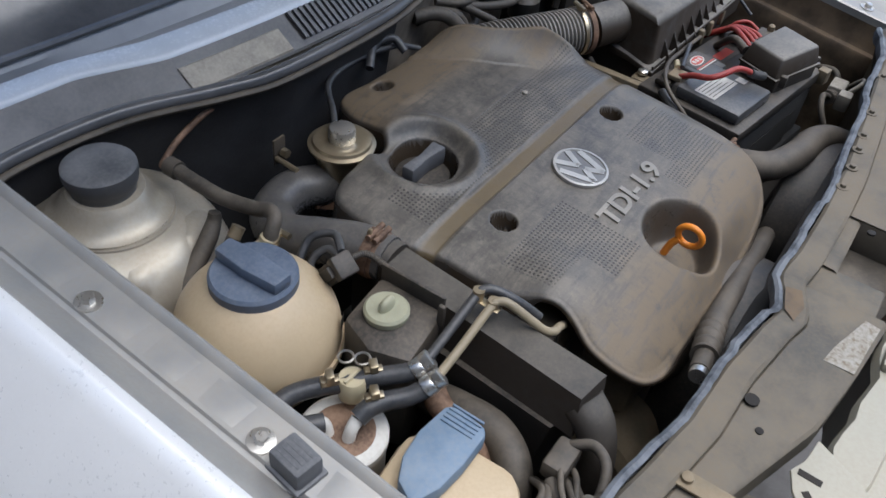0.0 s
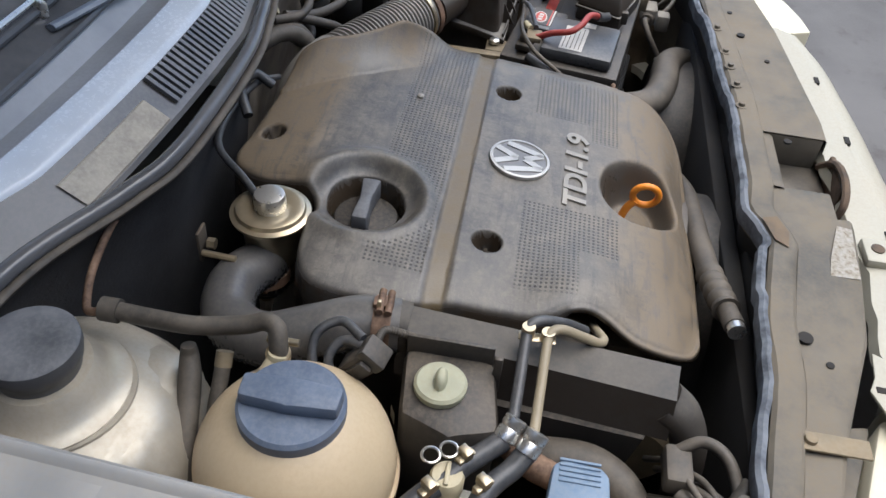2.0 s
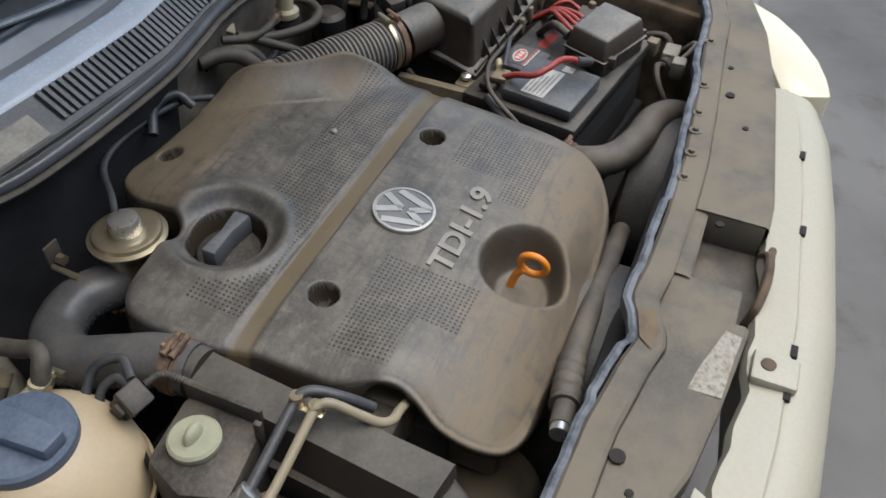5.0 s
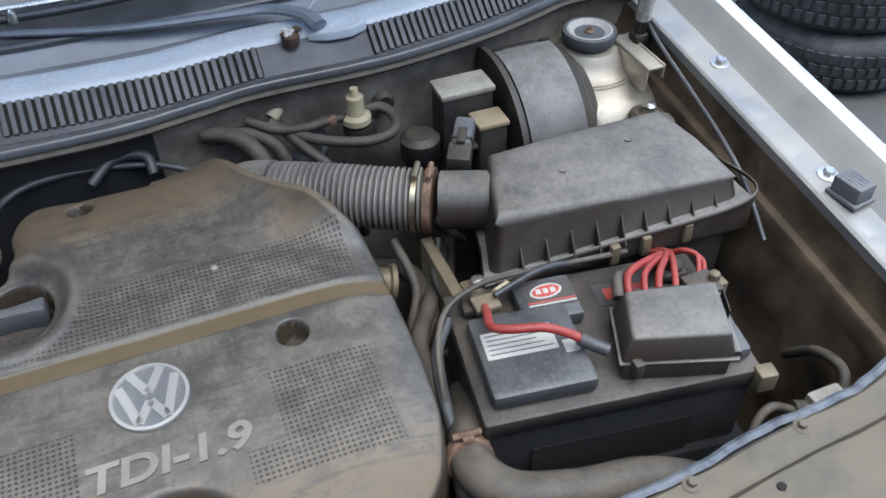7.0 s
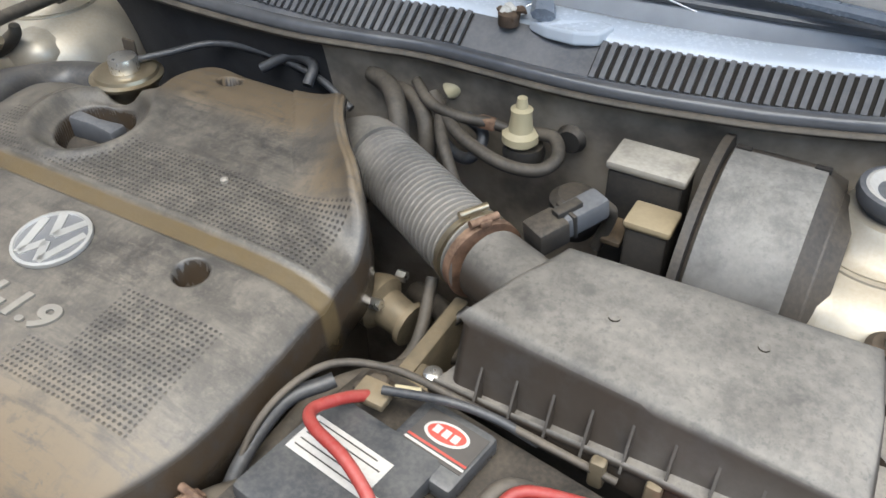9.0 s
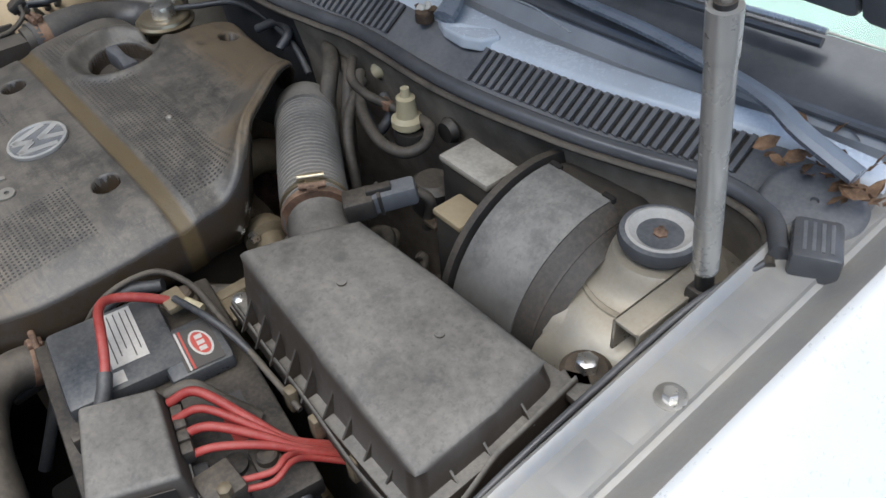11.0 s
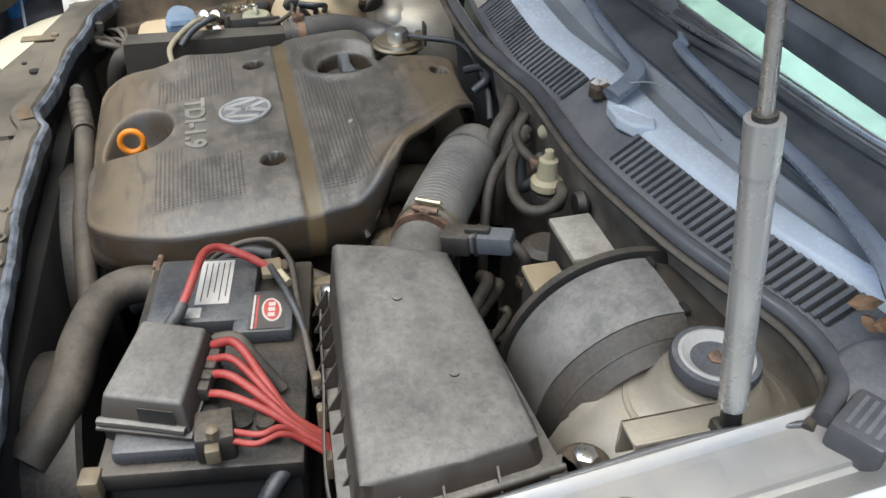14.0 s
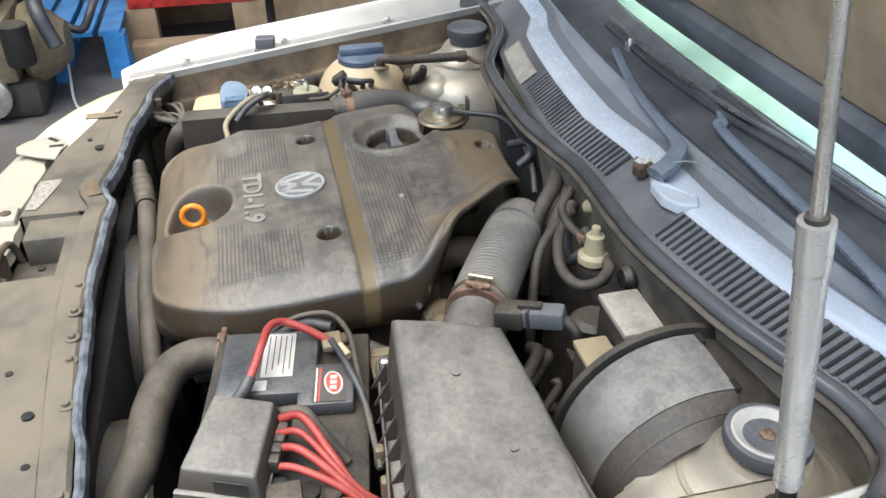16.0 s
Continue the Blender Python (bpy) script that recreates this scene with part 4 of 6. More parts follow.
# ---------------------------------------------------------------- engine cover
OUTLINE = [(0.245, 0.0), (0.245, 0.06), (0.243, 0.112), (0.236, 0.137), (0.219, 0.156), (0.197, 0.177), (0.170, 0.204), (0.140, 0.239), (0.120, 0.270), (0.108, 0.284), (0.088, 0.290), (0.05, 0.295),
           (-0.03, 0.303), (-0.075, 0.308), (-0.095, 0.298), (-0.106, 0.272), (-0.104, 0.24), (-0.112, 0.214), (-0.135, 0.203), (-0.185, 0.203), (-0.222, 0.196), (-0.243, 0.178),
           (-0.247, 0.14), (-0.244, 0.09), (-0.232, 0.05), (-0.229, 0.0), (-0.227, -0.035), (-0.214, -0.062), (-0.206, -0.09), (-0.209, -0.115), (-0.222, -0.145), (-0.222, -0.178), (-0.205, -0.199),
           (-0.16, -0.207), (-0.06, -0.21), (0.03, -0.211), (0.11, -0.206), (0.165, -0.194), (0.212, -0.160), (0.236, -0.105), (0.243, -0.05)]
MID = Vector((0.0, 0.04))


def cover_edge(n):
    """The cover's outline as n points, by angle about its middle."""
    line = [Vector(p[:2]) for p in curve([(x, y, 0) for x, y in OUTLINE + OUTLINE[:1]], 10)]
    ang = np.array([math.atan2(p.y - MID.y, p.x - MID.x) for p in line])
    rad = np.array([(p - MID).length for p in line])
    o = np.argsort(ang)
    ang, rad = ang[o], rad[o]
    th = np.linspace(-math.pi, math.pi, n, endpoint=False)
    return th, np.interp(th, ang, rad, period=2 * math.pi)


def cover_height(x, y, rel):
    # the flared lip over the intake hose
    d = np.maximum((0.175 - x) * 0.79 + (0.20 - y) * 0.61 + 0.004, 0)
    along = step(y, 0.105, 0.185) * (1 - step(y, 0.245, 0.335))
    flare = np.maximum(0, 1 - d / 0.062) ** 2.2 * along
    z = 0.85 + 0.09 * y - 0.010 * rel ** 8 * (1 - 0.9 * along * (d < 0.05)) + 0.037 * flare
    # the front rolls down, more steeply below the dipstick
    z = z - 5.0 * np.maximum(0, -0.14 - y) ** 2
    z = z - 0.010 * step(-y, 0.176, 0.205) * np.exp(-((x - 0.03) / 0.09) ** 2)
    # the side towards the battery rolls down a little
    z = z - 2.0 * np.maximum(0, x - 0.19) ** 2 * (1 - along)
    # the rear apron bends down
    z = z - 0.10 * np.maximum(0, y - 0.235) * np.clip((0.06 - x) / 0.1, 0, 1)
    # the dome over the fuel lines and the valley beside it
    z = z + 0.017 * np.exp(-(((x + 0.200) / 0.050) ** 2 + ((y + 0.078) / 0.042) ** 2))
    z = z - 0.006 * np.exp(-(((x + 0.19) / 0.035) ** 2 + ((y + 0.150) / 0.022) ** 2))
    # the raised bowl round the filler
    z = z + 0.005 * np.exp(-((np.hypot(x + 0.117, y - 0.156) - 0.066) / 0.010) ** 2)
    # groove and raised field behind it
    z = z - 0.003 * step(y, 0.050, 0.054) * (1 - step(y, 0.072, 0.076))
    # round recesses: fasteners, filler, dipstick
    for cx, cy, r, deep in ((0.139, 0.026, 0.0155, 0.03), (-0.148, 0.021, 0.0155, 0.03), (-0.037, 0.283, 0.0135, 0.02)):
        q = np.hypot(x - cx, y - cy)
        z = z - deep * (1 - step(q, r - 0.003, r + 0.001))
    q = np.hypot(x + 0.117, y - 0.156)
    z = z - 0.012 * (1 - step(q, 0.042, 0.066)) - 0.035 * (1 - step(q, 0.038, 0.043))
    q = np.hypot((x + 0.004) / 0.060, (y + 0.146) / 0.050)
    z = z - 0.052 * (1 - step(q, 0.55, 1.04))
    return z


def engine_cover():
    n, m = 520, 120
    th, rad = cover_edge(n)
    rel = np.linspace(0, 1, m) ** 0.85
    verts, faces = [], []
    for r in rel[1:]:
        x, y = MID.x + rad * r * np.cos(th), MID.y + rad * r * np.sin(th)
        verts += list(zip(x, y, cover_height(x, y, r)))
    # rounded edge and skirt, no skirt under the arch
    x1, y1 = MID.x + rad * np.cos(th), MID.y + rad * np.sin(th)
    top = cover_height(x1, y1, 1.0)
    arch = (x1 > 0.09) & (y1 > 0.15)
    arch = arch | ((x1 < -0.16) & (y1 < -0.045))
    soft = np.convolve(np.r_[arch[-8:], arch, arch[:8]].astype(float), np.ones(17) / 17, "valid")
    tx, ty = np.gradient(x1), np.gradient(y1)
    ln = np.hypot(tx, ty)
    nx, ny = ty / ln, -tx / ln
    for out, down in ((0.003, 0.0015), (0.0055, 0.005), (0.0068, 0.010), (0.009, 0.030), (0.011, 0.056), (0.008, 0.057), (0.004, 0.030)):
        k = 1 - soft * (0.85 if down > 0.008 else 0.3)
        verts += list(zip(x1 + nx * out, y1 + ny * out, top - down * k))
    rows = len(verts) // n
    verts.append((MID.x, MID.y, float(cover_height(np.array(MID.x), np.array(MID.y), 0))))
    for k in range(rows - 1):
        for i in range(n):
            j = (i + 1) % n
            faces.append((k * n + i, k * n + j, (k + 1) * n + j, (k + 1) * n + i))
    faces += [(len(verts) - 1, (i + 1) % n, i) for i in range(n)]
    me = bpy.data.meshes.new("shell")
    me.from_pydata([tuple(map(float, v)) for v in verts], [], faces)
    bm = bmesh.new()
    bm.from_mesh(me)
    bmesh.ops.recalc_face_normals(bm, faces=bm.faces)
    bm.normal_update()
    return bm


e = thing("engine_cover", "dusty dark grey plastic engine cover with badge and lettering", "engine cover", (0, 0.04, 0.80))
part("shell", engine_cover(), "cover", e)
TILT = pose(0, 0, 0.8505, math.degrees(math.atan(0.09)), 0, 0)
badge = lathe([(0.0345, -0.002), (0.036, 0.001), (0.0355, 0.004), (0.0325, 0.0045), (0.0315, 0.0025)], n=48)
badge.transform(TILT)
b = part("badge", badge, "badgewhite", e, "round silver badge with dusty grey field")
f = lathe([(0.0316, 0.0), (0.0316, 0.0027)], n=48)
f.transform(TILT)
part("badge_field", f, "badge", b)
for pts in (((-0.0145, 0.0285), (0.0, 0.003), (0.0145, 0.0285)), ((-0.0255, 0.0165), (-0.0125, -0.0265), (0.0, -0.006), (0.0125, -0.0265), (0.0255, 0.0165))):
    bars = None
    for p, q in zip(pts, pts[1:]):
        p, q = Vector(p), Vector(q)
        s = (q - p).normalized().orthogonal() * 0.0042
        vs = [p - s, p + s, q + s, q - s]
        one = mesh([(v.x, v.y, 0.002) for v in vs] + [(v.x, v.y, 0.0042) for v in vs], [(4, 5, 6, 7), (0, 1, 5, 4), (1, 2, 6, 5), (2, 3, 7, 6), (3, 0, 4, 7)])
        bars = join(bars, one) if bars else one
    bars.transform(TILT)
    part("chevron", bars, "badgewhite", b, smooth=False)


def lettering(name, text, size, m, material, parent, deep=0.0008, wide=1.0, shear=0.0, spacing=1.0):
    cu = bpy.data.curves.new(name, "FONT")
    cu.body, cu.size, cu.extrude, cu.shear, cu.space_character = text, size, deep, shear, spacing
    cu.align_x = cu.align_y = "CENTER"
    cu.offset = size * 0.028
    ob = bpy.data.objects.new(name, cu)
    scene.collection.objects.link(ob)
    bpy.context.view_layer.update()
    me = bpy.data.meshes.new_from_object(ob.evaluated_get(bpy.context.evaluated_depsgraph_get()))
    bpy.data.objects.remove(ob)
    bm = bmesh.new()
    bm.from_mesh(me)
    bm.transform(m @ Matrix.Diagonal((wide, 1, 1, 1)))
    return part(name, bm, material, parent, smooth=False)


lettering("lettering", "TDI-1.9", 0.037, Matrix.Translation((0.006, -0.069, 0.8452)) @ pose(0, 0, 0, 5.1, 0, 0), "letter", e, 0.0012, 1.22, 0.12, 1.0)
nut = lathe([(0.004, 0), (0.004, 0.003), (0.002, 0.0045)], (0.085, 0.133, 0.8615), 10)
part("moulding_pip", nut, "letter", e)
for cx, cy in ((0.139, 0.026), (-0.148, 0.021)):
    part("fastener", join(lathe([(0.0125, 0.812), (0.0125, 0.826), (0.008, 0.827)], (cx, cy, 0), 20), box(cx - 0.011, cx + 0.011, cy - 0.002, cy + 0.002, 0.826, 0.831, 0.0008)), "iron", e)

e = thing("oil_filler_cap", "black oil filler cap with a grip bar in its recess", "filler cap", (-0.117, 0.156, 0.81))
part("cap_disc", lathe([(0.036, 0.812), (0.037, 0.826), (0.034, 0.832), (0.02, 0.834)], (-0.117, 0.156, 0), 40), "blackdust", e)
g = prism([(-0.150, 0.148), (-0.130, 0.149), (-0.117, 0.1505), (-0.104, 0.149), (-0.082, 0.146), (-0.082, 0.168), (-0.104, 0.165), (-0.117, 0.1635), (-0.130, 0.165), (-0.150, 0.166)], 0.832, 0.858, 0.004)
part("grip", g, "strutcap", e)

e = thing("dipstick", "orange oil dipstick handle in a recess", "dipstick", (0.004, -0.15, 0.79))
M4 = Matrix.Translation((0.004, -0.154, 0.825)) @ pose(0, 0, 0, 0, 84, 0)
ring = tube([(0.0150 * math.cos(a), 0.0150 * math.sin(a), 0) for a in np.linspace(0, 2 * math.pi, 25)], 0.0042, 10, 3)
ring.transform(M4)
part("ring", ring, "orange", e)
part("stem", tube([(0.004, -0.144, 0.816), (0.003, -0.136, 0.804), (0.002, -0.130, 0.780)], 0.0048, 10), "orange", e)

# ---------------------------------------------------------------- engine under the cover
e = thing("engine_block", "oily dark engine block under the cover", "engine", (0, 0, 0.35))
part("block", box(-0.20, 0.20, -0.14, 0.19, 0.38, 0.76, 0.015), "iron", e)
part("head", box(-0.21, 0.21, -0.10, 0.16, 0.74, 0.795, 0.01), "alloy", e)
part("manifold", join(*[tube([(x, 0.14, 0.77), (x, 0.21, 0.79), (x - 0.02, 0.27, 0.74)], 0.022, 12) for x in (-0.14, -0.05, 0.05, 0.13)]), "alloy", e)
part("turbo", lathe([(0.02, -0.06), (0.05, -0.045), (0.058, 0), (0.05, 0.04), (0.03, 0.06)], (0.02, 0.28, 0.66), 28, pose(0, 0, 0, 0, 90, 0)), "rust", e)
part("belt_cover", box(-0.255, -0.205, -0.10, 0.16, 0.45, 0.80, 0.012), "blackdust", e)
part("alternator", lathe([(0.05, -0.05), (0.062, -0.04), (0.062, 0.04), (0.045, 0.055)], (-0.17, -0.17, 0.62), 28, pose(0, 0, 0, 0, 90, 0)), "alloy", e)
part("injection_pump", join(box(-0.19, -0.05, -0.19, -0.12, 0.70, 0.77, 0.01), lathe([(0.03, 0), (0.03, 0.05), (0.02, 0.055)], (-0.1, -0.16, 0.75), 20)), "alloy", e)
e = thing("gearbox", "dirty alloy gearbox beside the engine", "gearbox", (0.34, 0.1, 0.35))
part("case", join(box(0.20, 0.48, -0.06, 0.20, 0.36, 0.60, 0.04), lathe([(0.12, 0), (0.12, 0.08), (0.09, 0.11)], (0.21, 0.06, 0.56), 32, pose(0, 0, 0, 0, 90, 0))), "alloy", e)
part("shift_tower", join(lathe([(0.03, 0.60), (0.026, 0.68), (0.015, 0.70)], (0.33, 0.12, 0), 18), box(0.30, 0.40, 0.10, 0.115, 0.69, 0.70, 0.003)), "iron", e)
part("bracket", join(box(0.32, 0.335, 0.02, 0.16, 0.62, 0.80, 0.003, pose(0, 0, 0, 0, 0, 0)), box(0.335, 0.37, 0.045, 0.075, 0.79, 0.80, 0.002)), "alloy", e)
e = thing("thermostat_housing", "dirty yellowish alloy coolant housing at the head's end", "housing", (0.265, 0.14, 0.74))
part("casting", lathe([(0.024, 0), (0.030, 0.012), (0.030, 0.02), (0.021, 0.026), (0.019, 0.05), (0.024, 0.052), (0.024, 0.058)], (0.225, 0.155, 0.765), 20, pose(0, 0, 0, 0, 100, -10), 1, 0.9), "alloy", e)
for dy, dz in ((-0.03, 0.02), (0.03, 0.02), (0, -0.03)):
    part("flange_nut", lathe([(0.006, 0), (0.006, 0.01)], (0.246, 0.155 + dy * 0.75, 0.765 + dz * 0.75), 6, pose(0, 0, 0, 0, 90, 0)), "metal", e)

rnd = random.Random(9)


def hose(name, label, points, r, material, category="hose", **kw):
    return solo(name, tube(points, r, **kw), material, label, category)


# loose lines in the gap between cover, battery and air box
hose("coolant_hose", "dusty black coolant hose in the gap beside the cover", [(0.23, 0.02, 0.74), (0.28, 0.05, 0.755), (0.31, 0.11, 0.75), (0.30, 0.18, 0.74), (0.24, 0.22, 0.72)], 0.012, "rubberdust")
hose("wiring_loom", "dirty black wiring loom in the gap beside the cover", [(0.25, -0.16, 0.74), (0.262, -0.05, 0.765), (0.27, 0.03, 0.77), (0.305, 0.09, 0.76), (0.36, 0.19, 0.74)], 0.010, "rubberdust", "cable")
hose("wiring_loom", "dirty thin wires hanging beside the gearbox", [(0.29, 0.17, 0.80), (0.30, 0.12, 0.76), (0.28, 0.08, 0.72), (0.33, 0.05, 0.70)], 0.006, "rubberdust", "cable")
hose("wiring_loom", "dirty black wires under the air hose clamp", [(0.34, 0.15, 0.80), (0.32, 0.11, 0.78), (0.33, 0.06, 0.74), (0.31, 0.0, 0.72)], 0.005, "black", "cable")
hose("selector_cable", "grey gear selector cable beside the gearbox", [(0.41, 0.33, 0.70), (0.38, 0.22, 0.73), (0.34, 0.12, 0.71)], 0.008, "rubberdust", "cable")
solo("orange_plug", box(0.262, 0.272, -0.10, -0.08, 0.752, 0.765, 0.002), "orange", "small orange cable plug beside the battery", "plug")

# ---------------------------------------------------------------- valve, charge pipe and duct
e = thing("vacuum_valve", "round brass-coloured valve with a silver domed cap", "valve", (-0.163, 0.247, 0.80))
part("flange", lathe([(0.028, 0.80), (0.032, 0.852), (0.041, 0.855), (0.042, 0.859), (0.037, 0.861), (0.0355, 0.865), (0.030, 0.867), (0.022, 0.865)], (-0.163, 0.247, 0), 48), "zinc", e)
part("dome", lathe([(0.0168, 0.864), (0.0168, 0.877), (0.0155, 0.8815), (0.010, 0.883)], (-0.163, 0.247, 0), 36), "metal", e, "silver domed cap")
hose("vacuum_hose", "black rubber vacuum hose from the valve", [(-0.158, 0.262, 0.872), (-0.135, 0.285, 0.875), (-0.095, 0.325, 0.88), (-0.03, 0.335, 0.88), (0.05, 0.33, 0.87), (0.1, 0.32, 0.85)], 0.0042, "rubber")
hose("vacuum_hose", "black ring of hose behind the engine cover", [(-0.02, 0.318, 0.87), (0.01, 0.335, 0.885), (0.045, 0.33, 0.885), (0.05, 0.31, 0.87)], 0.006, "rubber")

e = thing("charge_air_hose", "curved black rubber charge air hose with rusty clamps", "hose", (-0.26, 0.2, 0.78))
part("hose", tube([(-0.178, 0.252, 0.775), (-0.192, 0.253, 0.805), (-0.235, 0.266, 0.815), (-0.280, 0.254, 0.815), (-0.302, 0.214, 0.822), (-0.294, 0.166, 0.836), (-0.279, 0.125, 0.842), (-0.275, 0.088, 0.842)], 0.0265, 24, 8), "hosegloss", e)
clamp((-0.277, 0.106, 0.842), (0.05, -1, 0), 0.027, "band", "rust", e)
clamp((-0.276, 0.098, 0.842), (0.05, -1, 0), 0.0255, "band", "rust", e, 0.006)
clamp((-0.186, 0.252, 0.79), (0.2, 0, 1), 0.027, "band", "rust", e)
part("clamp_tail", box(-0.288, -0.284, 0.104, 0.108, 0.865, 0.884, 0.001), "zinc", e)

e = thing("charge_air_duct", "dusty grey rectangular plastic charge air duct", "air duct", (-0.28, -0.05, 0.76))
part("top_box", mesh([(-0.256, 0.088, 0.853), (-0.292, 0.088, 0.853), (-0.315, -0.168, 0.850), (-0.274, -0.174, 0.850), (-0.252, 0.088, 0.80), (-0.298, 0.088, 0.80), (-0.322, -0.172, 0.80), (-0.270, -0.178, 0.80)],
     [(0, 1, 2, 3), (4, 7, 6, 5), (0, 4, 5, 1), (1, 5, 6, 2), (2, 6, 7, 3), (3, 7, 4, 0)]), "duct", e, smooth=False)
part("lower_box", mesh([(-0.26, 0.06, 0.80), (-0.31, 0.06, 0.80), (-0.325, -0.15, 0.80), (-0.27, -0.17, 0.80), (-0.26, 0.06, 0.70), (-0.30, 0.06, 0.70), (-0.315, -0.13, 0.66), (-0.26, -0.15, 0.66)],
     [(0, 3, 2, 1), (4, 5, 6, 7), (0, 1, 5, 4), (1, 2, 6, 5), (2, 3, 7, 6), (3, 0, 4, 7)]), "blackdust", e, smooth=False)
part("end_spout", tube([(-0.296, -0.165, 0.825), (-0.302, -0.185, 0.81), (-0.31, -0.20, 0.77), (-0.315, -0.205, 0.70)], lambda s: 0.024 - 0.004 * s, 14, flat=0.8), "duct", e)
part("socket", tube([(-0.274, 0.10, 0.842), (-0.274, 0.08, 0.84)], 0.0245, 20, 3), "duct", e)
hose("lower_coolant_hose", "dusty brown hose below the charge duct", [(-0.33, 0.0, 0.74), (-0.345, -0.06, 0.775), (-0.35, -0.11, 0.78), (-0.375, -0.145, 0.765), (-0.41, -0.16, 0.70)], 0.019, "rubberdust")
hose("lower_coolant_hose", "rusty brown pipe beside the fuel filter", [(-0.345, -0.02, 0.80), (-0.365, -0.05, 0.79), (-0.37, -0.10, 0.77), (-0.36, -0.15, 0.72)], 0.013, "rust", "pipe")

# ---------------------------------------------------------------- coolant tank
e = thing("coolant_tank", "round yellowed white coolant expansion tank with blue cap", "coolant tank", (-0.412, 0.15, 0.70))
R, C = 0.086, (-0.412, 0.15, 0.806)
prof = [(R * math.cos(a), R * math.sin(a) * (0.95 if a > 0 else 1.1)) for a in np.radians(np.arange(-80, 71, 5))]
part("bowl", lathe(prof, C, 64), "tank", e)
part("seam", lathe([(R - 0.001, -0.004), (R + 0.003, -0.003), (R + 0.003, 0.003), (R - 0.001, 0.004)], (C[0], C[1], C[2] - 0.012), 64), "tank", e)
part("neck", lathe([(0.040, 0.86), (0.040, 0.885)], (C[0], C[1], 0), 40), "tank", e)
part("spout", tube([(-0.385, 0.185, 0.868), (-0.368, 0.178, 0.876), (-0.364, 0.176, 0.884)], 0.0085, 14), "ivory", e)
part("lug", prism([(-0.455, 0.205), (-0.437, 0.218), (-0.428, 0.206), (-0.446, 0.194)], 0.80, 0.852, 0.004), "tank", e)
part("level_mark", mesh([(-0.372, 0.0735, 0.822), (-0.362, 0.0785, 0.822), (-0.362, 0.0785, 0.838), (-0.372, 0.0735, 0.838)], [(0, 1, 2, 3)]), "rubberdust", e)
cap = part("cap", lathe([(0.0425, 0.872), (0.0438, 0.876), (0.0438, 0.886), (0.041, 0.8895), (0.02, 0.8905)], (C[0], C[1], 0), 48), "capblue", e, "dusty blue screw cap")
part("grip", prism([(-0.412 - 0.012, 0.15 - 0.040), (-0.412 + 0.011, 0.15 - 0.041), (-0.412 + 0.014, 0.15), (-0.412 + 0.011, 0.15 + 0.041), (-0.412 - 0.012, 0.15 + 0.040), (-0.412 - 0.015, 0.15)], 0.889, 0.904, 0.004), "capblue", cap)
e = thing("overflow_hose", "grey rubber overflow hose with brass clip on the coolant tank", "hose", (-0.352, 0.25, 0.88))
part("hose", tube([(-0.352, 0.322, 0.889), (-0.3535, 0.29, 0.889), (-0.354, 0.25, 0.890), (-0.347, 0.21, 0.893), (-0.344, 0.193, 0.898), (-0.349, 0.181, 0.898), (-0.358, 0.177, 0.889), (-0.363, 0.176, 0.876)], 0.0082, 16, 8), "rubberdust", e)
part("sleeve", tube([(-0.352, 0.334, 0.889), (-0.352, 0.318, 0.889)], 0.0108, 16, 2), "rubberdust", e)
part("thin_pipe", tube([(-0.352, 0.332, 0.889), (-0.352, 0.344, 0.882), (-0.342, 0.355, 0.878), (-0.31, 0.362, 0.89), (-0.26, 0.362, 0.905), (-0.22, 0.36, 0.90)], 0.0038, 10), "rust", e, "thin brown pipe")
clamp((-0.362, 0.1765, 0.880), (0.1, 0, -1), 0.0095, "clip", "zinc", e, 0.006)
hose("heater_hose", "dusty grey capped hose beside the coolant tank", [(-0.362, 0.256, 0.872), (-0.366, 0.255, 0.860), (-0.385, 0.250, 0.843), (-0.43, 0.242, 0.81), (-0.47, 0.236, 0.76), (-0.49, 0.235, 0.70)], lambda s: 0.0065 + 0.0035 * min(1, s * 3), "rubberdust")
hose("heater_hose", "short rusty-tipped hose beside the coolant tank", [(-0.362, 0.226, 0.860), (-0.372, 0.226, 0.850), (-0.40, 0.226, 0.82), (-0.44, 0.222, 0.76)], 0.007, "rubberdust")
solo("hose_tip", tube([(-0.357, 0.226, 0.866), (-0.366, 0.226, 0.856)], 0.0076, 12, 2), "alloy", "rusty end piece of a capped hose", "hose end")

# ---------------------------------------------------------------- suspension towers
def tower(cx, cy):
    e = thing("suspension_tower", "silver-beige dusty suspension tower", "suspension tower", (cx, cy, 0.4), "suspension towers")
    prof = [(0.140, 0.40), (0.135, 0.74), (0.129, 0.785), (0.119, 0.815), (0.104, 0.838), (0.086, 0.852), (0.070, 0.858), (0.0695, 0.860), (0.060, 0.8615)]
    part("dome", lathe(prof, (cx, cy, 0), 56, None, 0.95, 1.0), "tower", e)
    part("pressed_ring", lathe([(0.0645, 0.858), (0.0655, 0.8625), (0.062, 0.864), (0.053, 0.869), (0.046, 0.882), (0.040, 0.890)], (cx, cy, 0), 48), "tower", e)
    x0, x1 = (cx - 0.088, 0.704) if cx > 0 else (-0.489, cx + 0.088)
    part("wall_web", box(x0, x1, cy - 0.108, cy + 0.10, 0.45, 0.8545, 0.042, None, 4), "tower", e)
    return e


TR = tower(-0.420, 0.353)
tower(0.640, 0.347)
e = TR
